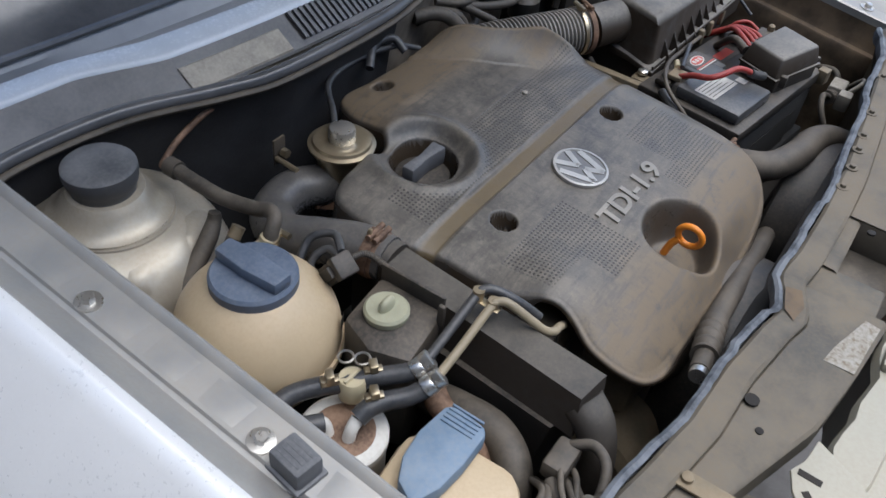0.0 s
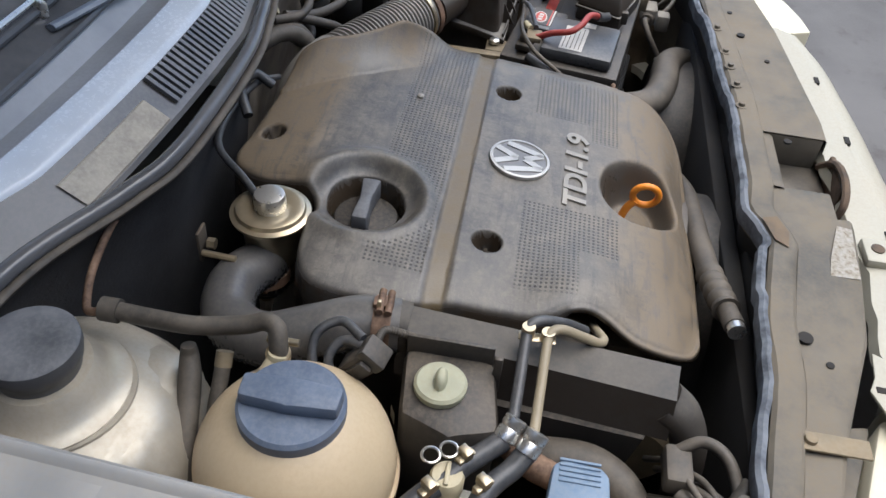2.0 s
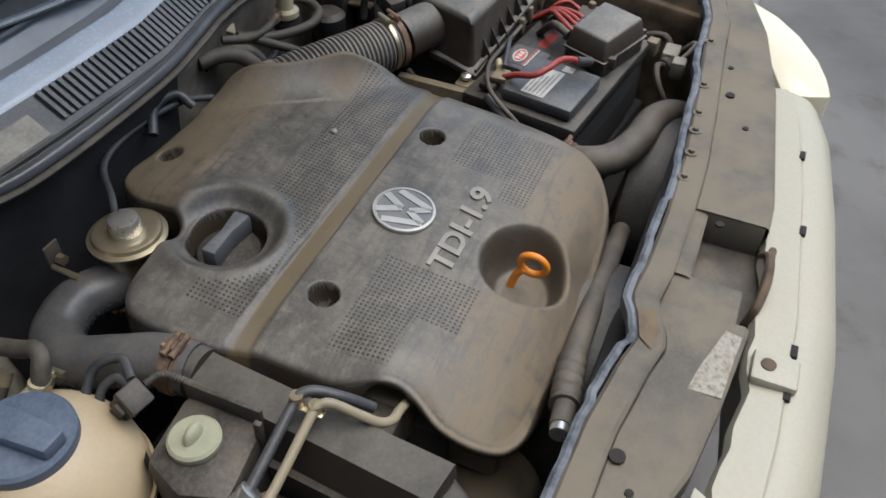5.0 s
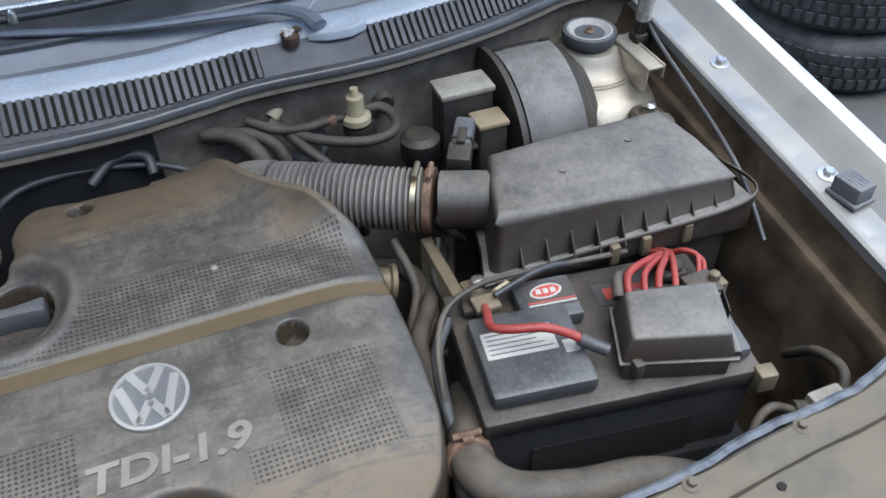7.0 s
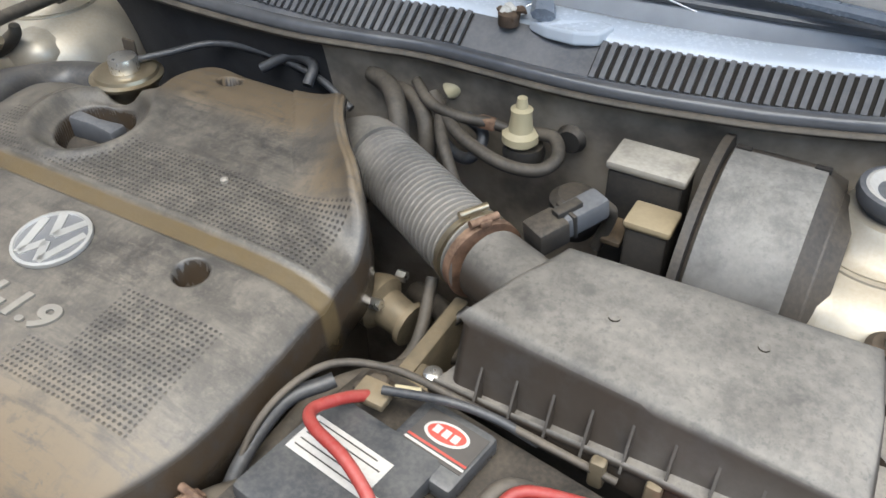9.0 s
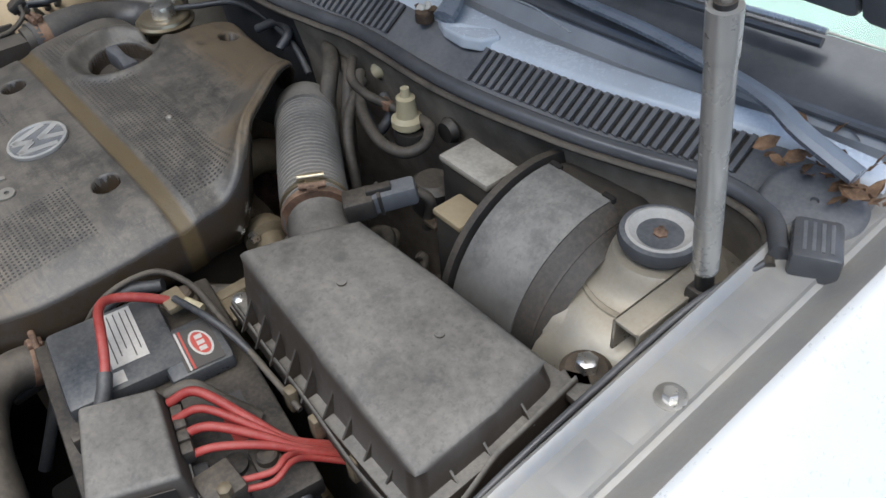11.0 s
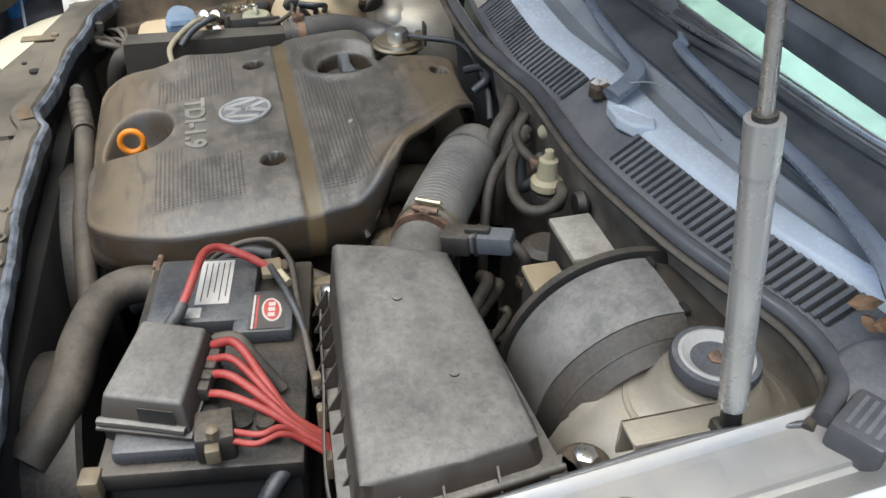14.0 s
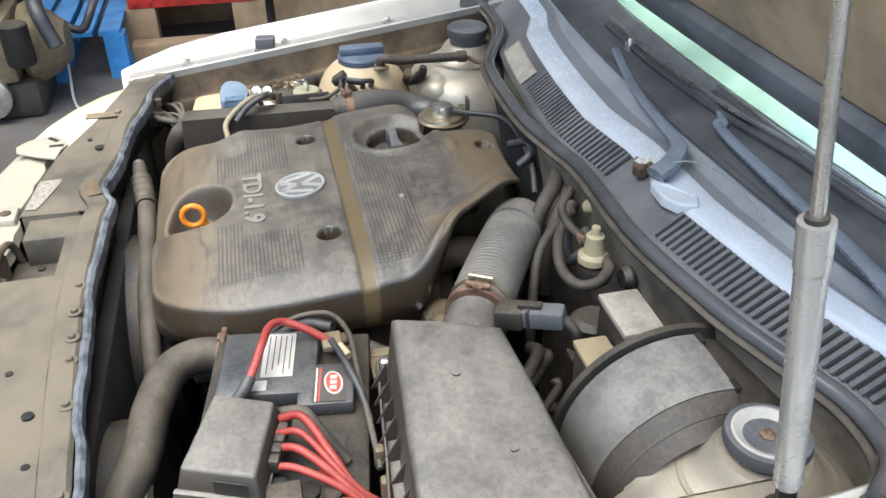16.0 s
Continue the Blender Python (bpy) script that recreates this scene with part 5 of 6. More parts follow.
part("cap", lathe([(0.033, 0.886), (0.0335, 0.897), (0.0365, 0.901), (0.0385, 0.911), (0.038, 0.919), (0.034, 0.9225), (0.02, 0.9240)], (-0.421, 0.354, 0), 48), "strutcap", e, "dusty blue-grey rubber cap")
e = thing("strut_mount", "open rubber strut mount with a rusty centre nut", "strut mount", (0.64, 0.347, 0.89))
part("bush", lathe([(0.028, 0.880), (0.029, 0.894), (0.0355, 0.898), (0.0375, 0.904), (0.036, 0.911), (0.032, 0.9125), (0.027, 0.907)], (0.64, 0.347, 0), 48), "strutcap", e)
part("bearing_cup", lathe([(0.031, 0.900), (0.0315, 0.9115), (0.0285, 0.9125), (0.018, 0.905), (0.010, 0.903)], (0.64, 0.347, 0), 40), "paper", e, "pale worn bearing cup")
part("centre_nut", lathe([(0.007, 0.900), (0.007, 0.909), (0.004, 0.911), (0.003, 0.914)], (0.64, 0.347, 0), 6), "rust", e)
solo("rust_patch", mesh([(0.598, 0.2375, 0.812), (0.612, 0.2375, 0.808), (0.622, 0.2375, 0.811), (0.634, 0.2375, 0.803), (0.646, 0.2375, 0.804), (0.645, 0.2375, 0.76), (0.62, 0.2375, 0.752), (0.600, 0.2375, 0.758)], [(0, 1, 2, 3, 4, 5, 6, 7)]), "rust", "brown rust stain on the tower wall", "stain")
e = thing("top_mount_nut", "rusty dark top nut behind the air box", "nut", (0.668, 0.225, 0.80))
part("washer", lathe([(0.022, 0.835), (0.023, 0.842), (0.018, 0.846)], (0.668, 0.228, 0), 28), "iron", e)
part("hex_nut", lathe([(0.010, 0.845), (0.010, 0.856), (0.007, 0.858)], (0.668, 0.228, 0), 6), "metal", e)

e = thing("cable_bracket", "small rusty cable bracket with bolts behind the charge hose", "bracket", (-0.215, 0.31, 0.83))
part("plate", box(-0.225, -0.205, 0.300, 0.304, 0.83, 0.868, 0.002), "iron", e)
part("stud", tube([(-0.222, 0.30, 0.842), (-0.224, 0.265, 0.842)], 0.0035, 8, 2), "zinc", e)
part("stud_nut", lathe([(0.006, 0), (0.006, 0.008)], (-0.215, 0.296, 0.85), 6, pose(0, 0, 0, 90, 0, 0)), "zinc", e)

# ---------------------------------------------------------------- steering fluid reservoir, fuel filter, washer bottle
e = thing("steering_reservoir", "dusty black power steering reservoir with pale green cap", "fluid reservoir", (-0.338, 0.035, 0.70))
part("body", prism([(-0.300, 0.078), (-0.375, 0.070), (-0.392, 0.025), (-0.378, -0.018), (-0.300, -0.006)], 0.70, 0.848, 0.010), "blackdust", e)
part("shoulder", box(-0.305, -0.30, -0.004, 0.076, 0.83, 0.866, 0.002), "blackdust", e)
part("tab", box(-0.318, -0.312, -0.012, -0.004, 0.82, 0.868, 0.002), "blackdust", e)
cap = part("cap", lathe([(0.022, 0.846), (0.0235, 0.850), (0.0235, 0.855), (0.021, 0.8575), (0.010, 0.858)], (-0.343, 0.039, 0), 36), "palecap", e, "pale green screw cap")
part("knob", lathe([(0.010, 0.857), (0.009, 0.864), (0.006, 0.868), (0.003, 0.869)], (-0.343, 0.039, 0), 16, None, 1.2, 0.6), "palecap", cap)

e = thing("cable_plug", "black two-part cable plug with looping leads", "plug", (-0.34, 0.10, 0.84))
T = pose(-0.338, 0.103, 0.868, 35, 0, -12)
part("upper_shell", box(-0.012, 0.012, -0.013, 0.013, 0.0, 0.014, 0.003, T), "black", e)
part("lower_shell", box(-0.011, 0.011, -0.011, 0.011, -0.034, 0.0, 0.003, T), "blackdust", e)
part("latch", box(-0.016, -0.011, -0.006, 0.006, -0.022, 0.004, 0.001, T), "black", e)
part("lead", tube([(-0.325, 0.112, 0.875), (-0.31, 0.135, 0.876), (-0.325, 0.155, 0.868), (-0.35, 0.15, 0.845), (-0.36, 0.13, 0.82)], 0.0045, 10), "rubber", e)
part("lead", tube([(-0.33, 0.108, 0.87), (-0.325, 0.13, 0.868), (-0.34, 0.14, 0.855), (-0.358, 0.125, 0.83)], 0.0045, 10), "rubber", e)
part("conduit", tube([(-0.325, 0.10, 0.874), (-0.305, 0.095, 0.868), (-0.298, 0.07, 0.857), (-0.300, 0.04, 0.855)], 0.004, 10, ribs=0.0008, pitch=0.003), "rubberdust", e, "ribbed conduit")

e = thing("fuel_filter", "rusty topped cylindrical fuel filter with hoses", "fuel filter", (-0.45, 0.005, 0.66))
part("can", lathe([(0.040, 0.66), (0.0415, 0.67), (0.0415, 0.785), (0.0435, 0.788), (0.0435, 0.797), (0.041, 0.799)], (-0.45, 0.005, 0), 44), "white", e, "white painted can")
part("top_plate", lathe([(0.0405, 0.794), (0.0405, 0.798), (0.036, 0.7965), (0.030, 0.7995), (0.018, 0.8005)], (-0.45, 0.005, 0), 40), "rust", e, "rusty top plate")
part("stub", join(tube([(-0.455, -0.005, 0.798), (-0.452, -0.006, 0.812), (-0.443, -0.006, 0.820)], 0.0065, 12), tube([(-0.462, 0.014, 0.798), (-0.463, 0.018, 0.812), (-0.470, 0.024, 0.818)], 0.0065, 12)), "white", e)
part("control_valve", join(lathe([(0.013, 0.812), (0.0145, 0.822), (0.0145, 0.834), (0.0125, 0.838)], (-0.420, 0.020, 0), 28), box(-0.431, -0.409, 0.018, 0.022, 0.837, 0.841, 0.001)), "ivory", e, "pale plastic control valve")
for dx, dy in ((0.010, 0.016), (0.018, 0.002)):
    c = Vector((-0.420 + dx, 0.020 + dy, 0.846))
    part("wire_loop", tube([c + Vector((0.0075 * math.cos(a), 0.0075 * math.sin(a), 0)) for a in np.linspace(0, 2 * math.pi, 17)], 0.0013, 6, 3), "metal", e)
for c in ((-0.403, 0.008, 0.834), (-0.437, 0.033, 0.832), (-0.424, -0.010, 0.830)):
    part("spring_clip", join(box(-0.009, 0.009, -0.004, 0.004, -0.010, 0.010, 0.001, Matrix.Translation(c) @ pose(0, 0, 0, 0, 0, -40)), box(-0.004, 0.004, -0.006, 0.006, 0.008, 0.018, 0.001, Matrix.Translation(c) @ pose(0, 0, 0, 0, 0, -40))), "zinc", e)
part("return_hose", tube([(-0.378, -0.022, 0.838), (-0.392, -0.006, 0.834), (-0.405, 0.008, 0.832), (-0.420, 0.021, 0.829), (-0.440, 0.040, 0.828), (-0.465, 0.058, 0.824), (-0.486, 0.060, 0.818), (-0.489, 0.044, 0.814), (-0.477, 0.029, 0.815), (-0.463, 0.018, 0.814)], 0.0095, 16), "rubber", e)
part("supply_hose", tube([(-0.386, -0.042, 0.836), (-0.400, -0.032, 0.830), (-0.416, -0.018, 0.828), (-0.430, -0.010, 0.826), (-0.443, -0.006, 0.820)], 0.0095, 16), "rubber", e)

e = thing("fuel_pipes", "pair of steel fuel pipes with a brass clip", "fuel pipe", (-0.33, -0.04, 0.84))
part("dark_pipe", tube([(-0.370, -0.027, 0.846), (-0.34, -0.028, 0.856), (-0.292, -0.029, 0.873), (-0.281, -0.031, 0.878), (-0.272, -0.042, 0.878), (-0.262, -0.065, 0.868), (-0.25, -0.085, 0.85)], 0.0052, 14), "rubber", e, "black coated pipe")
part("pale_pipe", tube([(-0.379, -0.046, 0.844), (-0.34, -0.047, 0.855), (-0.296, -0.048, 0.871), (-0.284, -0.050, 0.876), (-0.277, -0.060, 0.876), (-0.270, -0.082, 0.863), (-0.262, -0.098, 0.850), (-0.250, -0.104, 0.842), (-0.234, -0.102, 0.832), (-0.215, -0.100, 0.818), (-0.19, -0.10, 0.80)], 0.0046, 14), "pipecoat", e, "pale coated pipe")
for c, w in (((-0.371, -0.0265, 0.845), (-0.35, 0.2, -0.3)), ((-0.380, -0.0455, 0.843), (-0.35, 0.2, -0.3))):
    m = aim(c, w)
    bm = lathe([(0.0085, -0.011), (0.0105, -0.010), (0.0105, -0.003), (0.0095, -0.001), (0.0105, 0.001), (0.0105, 0.010), (0.009, 0.011)], n=18)
    bm.transform(m)
    part("crimp", bm, "metal", e)
part("clip", join(box(-0.290, -0.280, -0.056, -0.022, 0.868, 0.8695, 0.0005), tube([(-0.285, -0.030, 0.870), (-0.285, -0.030, 0.882)], 0.0062, 12, 2), tube([(-0.285, -0.048, 0.868), (-0.285, -0.048, 0.879)], 0.0062, 12, 2)), "zinc", e, "brass-coloured clip")

e = thing("washer_bottle", "yellowed white washer bottle with pale blue flip cap", "washer bottle", (-0.44, -0.11, 0.60))
part("bottle", prism([(-0.50, -0.055), (-0.48, -0.165), (-0.41, -0.172), (-0.392, -0.15), (-0.395, -0.075), (-0.42, -0.045)], 0.60, 0.812, 0.018), "tank", e)
flip = prism([(-0.487, -0.095), (-0.478, -0.078), (-0.455, -0.066), (-0.425, -0.062), (-0.388, -0.066), (-0.380, -0.075), (-0.384, -0.108), (-0.392, -0.114), (-0.43, -0.115), (-0.462, -0.112), (-0.482, -0.104)], 0.812, 0.832, 0.004)
c = part("flip_cap", flip, "washblue", e, "pale blue flip cap")
for i in range(5):
    part("grip_ridge", box(-0.404 + i * 0.005, -0.4015 + i * 0.005, -0.106, -0.071, 0.831, 0.8335, 0.0006), "washblue", c)

# lines by the front corner
e = thing("lamp_plug", "grey cable plug with a looping ribbed lead by the crossmember", "plug", (-0.36, -0.19, 0.78))
part("plug_body", box(-0.375, -0.335, -0.190, -0.165, 0.795, 0.818, 0.005, pose(0, 0, 0, 0, 0, 0)), "rubberdust", e)
part("lead", tube([(-0.34, -0.176, 0.812), (-0.335, -0.198, 0.825), (-0.35, -0.218, 0.825), (-0.385, -0.226, 0.815), (-0.41, -0.215, 0.80), (-0.43, -0.20, 0.78)], 0.0055, 10), "rubberdust", e)
part("lead", tube([(-0.375, -0.18, 0.80), (-0.39, -0.195, 0.80), (-0.395, -0.215, 0.81), (-0.37, -0.235, 0.825)], 0.008, 10), "rubberdust", e)
rnd = random.Random(21)
for i in range(6):
    p = Vector((-0.40 + rnd.uniform(-0.02, 0.03), -0.20 + rnd.uniform(-0.02, 0.02), 0.795))
    hose("wiring_loom", "tangled dusty grey wires by the headlamp", [p + Vector((0.05, 0.03, -0.03)), p + Vector((0.02, rnd.uniform(-0.01, 0.02), 0.012)), p + Vector((-0.015, rnd.uniform(-0.02, 0.01), 0.02)), p + Vector((-0.05, -0.02 + rnd.uniform(-0.01, 0.01), 0.005)), p + Vector((-0.08, 0.0, -0.04))], rnd.uniform(0.0025, 0.0045), "rubberdust", "cable")
e = thing("lamp_plug", "pale grey cable plugs behind the other headlamp", "plug", (0.60, -0.20, 0.74))
part("plug_body", box(0.615, 0.655, -0.205, -0.178, 0.735, 0.765, 0.004, None), "pale", e)
part("plug_body", box(0.575, 0.600, -0.222, -0.200, 0.745, 0.775, 0.004, None), "pale", e)
part("collar", tube([(0.610, -0.19, 0.75), (0.595, -0.185, 0.752)], 0.012, 14, 3, ribs=0.002, pitch=0.004), "rubberdust", e)
part("lead", tube([(0.60, -0.188, 0.752), (0.57, -0.18, 0.765), (0.545, -0.19, 0.75), (0.53, -0.22, 0.71)], 0.005, 10), "rubberdust", e)
part("lead", tube([(0.655, -0.19, 0.75), (0.67, -0.17, 0.765), (0.675, -0.13, 0.75), (0.68, -0.09, 0.70)], 0.006, 10), "rubberdust", e)
part("lead", tube([(0.60, -0.21, 0.765), (0.615, -0.225, 0.785), (0.64, -0.222, 0.78), (0.66, -0.205, 0.75)], 0.004, 10), "pale", e)
hose("ribbed_conduit", "black ribbed wiring conduit by the crossmember", [(-0.47, -0.17, 0.77), (-0.455, -0.2, 0.775), (-0.435, -0.215, 0.782)], 0.012, "black", "conduit", ribs=0.002, pitch=0.005)
solo("lamp_bracket", join(box(-0.435, -0.395, -0.245, -0.222, 0.79, 0.83, 0.004), lathe([(0.007, 0.83), (0.007, 0.842), (0.004, 0.843)], (-0.40, -0.222, 0), 14)), "slam", "dusty grey bracket with cable clips", "bracket")
hose("ribbed_pipe", "grey plastic vent pipe with ribs along the cover's front", [(-0.190, -0.243, 0.820), (-0.172, -0.241, 0.818)], 0.0095, "metal", "pipe")
e = thing("dipstick_tube", "dusty grey ribbed tube beside the engine cover", "tube", (-0.1, -0.23, 0.79))
part("neck", tube([(-0.182, -0.242, 0.819), (-0.165, -0.240, 0.815), (-0.15, -0.238, 0.812)], 0.011, 16), "rubberdust", e)
part("sleeve", tube([(-0.152, -0.238, 0.812), (-0.12, -0.233, 0.806), (-0.085, -0.228, 0.80)], 0.0155, 18, ribs=0.0022, pitch=0.016), "rubberdust", e)
part("pipe", tube([(-0.085, -0.228, 0.80), (-0.03, -0.226, 0.79), (0.10, -0.222, 0.765), (0.24, -0.215, 0.70)], 0.013, 14), "rubberdust", e)

# ---------------------------------------------------------------- radiator hose, battery
e = thing("radiator_hose", "thick dusty brown radiator hose", "hose", (0.34, -0.18, 0.74))
part("hose", tube([(0.30, -0.02, 0.72), (0.275, -0.09, 0.765), (0.262, -0.140, 0.780), (0.283, -0.178, 0.783), (0.34, -0.198, 0.780), (0.40, -0.206, 0.775), (0.445, -0.222, 0.765), (0.475, -0.245, 0.75)], 0.0215, 20), "rubberdust", e)
clamp((0.262, -0.125, 0.778), (-0.1, -1, 0.3), 0.0225, "band", "rust", e)

U, V, F0 = Vector((0.989, -0.147, 0)), Vector((0.147, 0.989, 0)), Vector((0.279, -0.122, 0))
BAT = Matrix(((U.x, V.x, 0, F0.x), (U.y, V.y, 0, F0.y), (0, 0, 1, 0), (0, 0, 0, 1)))
e = thing("car_battery", "dusty black car battery with stickers and terminals", "car battery", (0.43, -0.06, 0.62))
part("case", box(0.004, 0.281, 0.004, 0.171, 0.62, 0.792, 0.006, BAT), "jet", e)
part("rim", box(0.0, 0.285, 0.0, 0.175, 0.790, 0.812, 0.004, BAT), "black", e, "dusty dark rim")
part("lid_step", join(box(0.012, 0.118, 0.014, 0.120, 0.812, 0.832, 0.006, BAT), box(0.07, 0.135, 0.10, 0.160, 0.812, 0.830, 0.005, BAT)), "batlid", e)
part("lid_step", box(0.225, 0.277, 0.014, 0.100, 0.812, 0.830, 0.006, BAT), "batlid", e)
lab = part("paper_label", box(0.020, 0.092, 0.060, 0.094, 0.8321, 0.8326, 0, BAT), "paper", e, "white printed label")
for i in range(5):
    part("print_line", box(0.024, 0.088 - 0.007 * (i % 3), 0.065 + i * 0.006, 0.0662 + i * 0.006, 0.8326, 0.8328, 0, BAT), "ink", lab)
part("paper_label", box(0.097, 0.112, 0.052, 0.068, 0.8321, 0.8325, 0, BAT), "paper", e)
lab = part("brand_sticker", box(0.080, 0.132, 0.116, 0.152, 0.8301, 0.8306, 0, BAT), "ink", e, "black, red and white sticker")
part("sticker_oval", lathe([(0.018, 0.8306), (0.018, 0.8309)], BAT @ Vector((0.104, 0.138, 0)), 28, None, 1.0, 0.55), "paper", lab)
part("sticker_oval", lathe([(0.0155, 0.8309), (0.0155, 0.8311)], BAT @ Vector((0.104, 0.138, 0)), 24, None, 1.0, 0.5), "redink", lab)
for k in range(3):
    part("sticker_dash", box(0.093 + k * 0.008, 0.0985 + k * 0.008, 0.1345, 0.1415, 0.8311, 0.8313, 0, BAT), "paper", lab)
part("sticker_bar", box(0.080, 0.132, 0.1225, 0.1245, 0.8306, 0.8308, 0, BAT), "redink", lab)
part("sticker_bar", box(0.080, 0.132, 0.119, 0.121, 0.8306, 0.8308, 0, BAT), "paper", lab)
lab = part("brand_sticker", box(0.16, 0.24, 0.118, 0.150, 0.8122, 0.8126, 0, BAT), "ink", e, "black, red and white sticker")
part("sticker_bar", box(0.17, 0.215, 0.126, 0.142, 0.8126, 0.8128, 0, BAT), "redink", lab)
part("print_block", box(0.238, 0.256, 0.05, 0.085, 0.8301, 0.8304, 0, BAT), "rubberdust", e)
for u, v in ((0.032, 0.145), (0.252, 0.142)):
    part("terminal", join(lathe([(0.010, 0.812), (0.009, 0.832), (0.007, 0.834)], BAT @ Vector((u, v, 0)), 18), box(u - 0.018, u + 0.012, v - 0.012, v + 0.012, 0.816, 0.826, 0.003, BAT)), "iron", e)
part("vent_plug", lathe([(0.011, 0.812), (0.011, 0.817), (0.007, 0.818)], BAT @ Vector((0.235, 0.118, 0)), 18), "black", e)
part("tie_down", box(0.275, 0.295, -0.012, 0.006, 0.79, 0.815, 0.003, BAT), "alloy", e)
part("seam_label", box(0.05, 0.22, -0.0006, 0.0, 0.70, 0.76, 0, BAT), "void", e)
solo("battery_tray", box(0.27, 0.60, -0.18, 0.04, 0.58, 0.618, 0.01), "void", "black plastic tray under the battery", "tray")
solo("insulating_jacket", box(-0.008, 0.293, -0.006, 0.181, 0.615, 0.70, 0.004, BAT), "jet", "black felt battery jacket", "battery jacket")

e = thing("fuse_box", "dusty grey fuse box cover clipped on the battery", "fuse box", (0.49, -0.10, 0.81))


def tapered(poly, z0, z1, inset, bevel):
    """A prism whose top is drawn in."""
    c = Vector((sum(p[0] for p in poly) / len(poly), sum(p[1] for p in poly) / len(poly)))
    n = len(poly)
    pull = [Vector(p) + (c - Vector(p)).normalized() * inset for p in poly]
    bm = mesh([(x, y, z0) for x, y in poly] + [(p.x, p.y, z1) for p in pull], [tuple(range(n))[::-1], tuple(range(n, 2 * n))] + [(i, (i + 1) % n, n + (i + 1) % n, n + i) for i in range(n)])
    bmesh.ops.bevel(bm, geom=bm.edges[:], offset=bevel, segments=3, affect="EDGES", profile=0.5, clamp_overlap=True)
    return bm


part("lid", tapered([(0.421, -0.121), (0.527, -0.157), (0.557, -0.080), (0.449, -0.053)], 0.836, 0.867, 0.011, 0.004), "airbox", e)
part("lid_lip", prism([(0.419, -0.121), (0.529, -0.160), (0.560, -0.080), (0.448, -0.051)], 0.8325, 0.8365, 0.0015), "airbox", e)
for k in range(5):
    u = k / 4
    part("cable_port", box(-0.006, 0.006, -0.004, 0.006, 0.838, 0.853, 0.002, Matrix.Translation((0.463 + 0.052 * u, -0.054 - 0.014 * u, 0)) @ pose(0, 0, 0, 0, 0, -15)), "blackdust", e)
part("base", prism([(0.423, -0.122), (0.522, -0.156), (0.556, -0.082), (0.450, -0.054)], 0.812, 0.838, 0.003), "blackdust", e)
part("window", prism([(0.5385, -0.1205), (0.5395, -0.1205), (0.5515, -0.0915), (0.5505, -0.0915)], 0.846, 0.862, 0.0), "black", e)
part("side_lug", box(0.43, 0.44, -0.134, -0.122, 0.822, 0.842, 0.002), "blackdust", e)
part("hinge_lip", tube([(0.527, -0.156, 0.842), (0.54, -0.122, 0.842), (0.556, -0.084, 0.842)], 0.004, 8), "airbox", e)
e = thing("cable_block", "grey terminal block beside the fuse box", "terminal block", (0.56, -0.06, 0.81))
part("body", box(0.535, 0.570, -0.078, -0.045, 0.812, 0.842, 0.003, pose(0, 0, 0, 0, 0, 0)), "blackdust", e)
part("lug_nut", join(lathe([(0.006, 0.842), (0.006, 0.850), (0.003, 0.852)], (0.566, -0.062, 0), 6), box(0.570, 0.580, -0.07, -0.058, 0.822, 0.838, 0.001)), "alloy", e)

harness = thing("red_cables", "bundle of dusty red battery cables with clips", "cable", (0.51, -0.03, 0.83))
for i, (a, b, r) in enumerate((((0.465, -0.058, 0.852), (0.545, 0.004, 0.826), 0.0042), ((0.482, -0.062, 0.850), (0.550, 0.006, 0.824), 0.0035), ((0.497, -0.066, 0.846), (0.556, 0.008, 0.822), 0.0040),
                               ((0.515, -0.070, 0.842), (0.560, 0.010, 0.820), 0.0036), ((0.560, -0.046, 0.836), (0.562, 0.008, 0.820), 0.0028), ((0.565, -0.050, 0.832), (0.567, 0.010, 0.818), 0.0028))):
    a, b = Vector(a), Vector(b)
    part("red_cable", tube([a, a + Vector((0.012, 0.022, 0.008 - 0.001 * i)), a.lerp(b, 0.6) + Vector((0.004, 0.006, 0.010)), b, b + Vector((0.012, 0.035, -0.03))], r, 12), "red", harness)
part("black_cable", tube([(0.455, -0.055, 0.850), (0.465, -0.035, 0.855), (0.485, -0.020, 0.842), (0.50, 0.0, 0.815)], 0.006, 12), "rubberdust", harness)
hose("positive_cable", "bright red battery cable arching over the label", [(0.334, 0.004, 0.830), (0.326, -0.020, 0.846), (0.319, -0.045, 0.856), (0.332, -0.060, 0.862), (0.362, -0.070, 0.862), (0.384, -0.079, 0.854), (0.398, -0.087, 0.846)], 0.0046, "red", "cable")
hose("cable_sleeve", "black sleeve on the red battery cable", [(0.394, -0.085, 0.848), (0.405, -0.092, 0.842), (0.418, -0.102, 0.838)], 0.0068, "rubber", "cable")
solo("cable_lug", box(0.322, 0.350, -0.006, 0.016, 0.828, 0.836, 0.002), "alloy", "grey terminal clamp on the battery post", "terminal")
hose("earth_cable", "dusty black cable from the battery along the air box", [(0.268, -0.13, 0.70), (0.262, -0.06, 0.80), (0.285, 0.0, 0.835), (0.335, 0.024, 0.842), (0.40, 0.026, 0.838), (0.46, 0.028, 0.828), (0.52, 0.03, 0.818)], 0.0032, "rubberdust", "cable")
hose("earth_cable", "thick black cable beside the battery", [(0.285, -0.17, 0.66), (0.262, -0.10, 0.76), (0.268, -0.03, 0.81), (0.295, 0.01, 0.82)], 0.0065, "rubber", "cable")
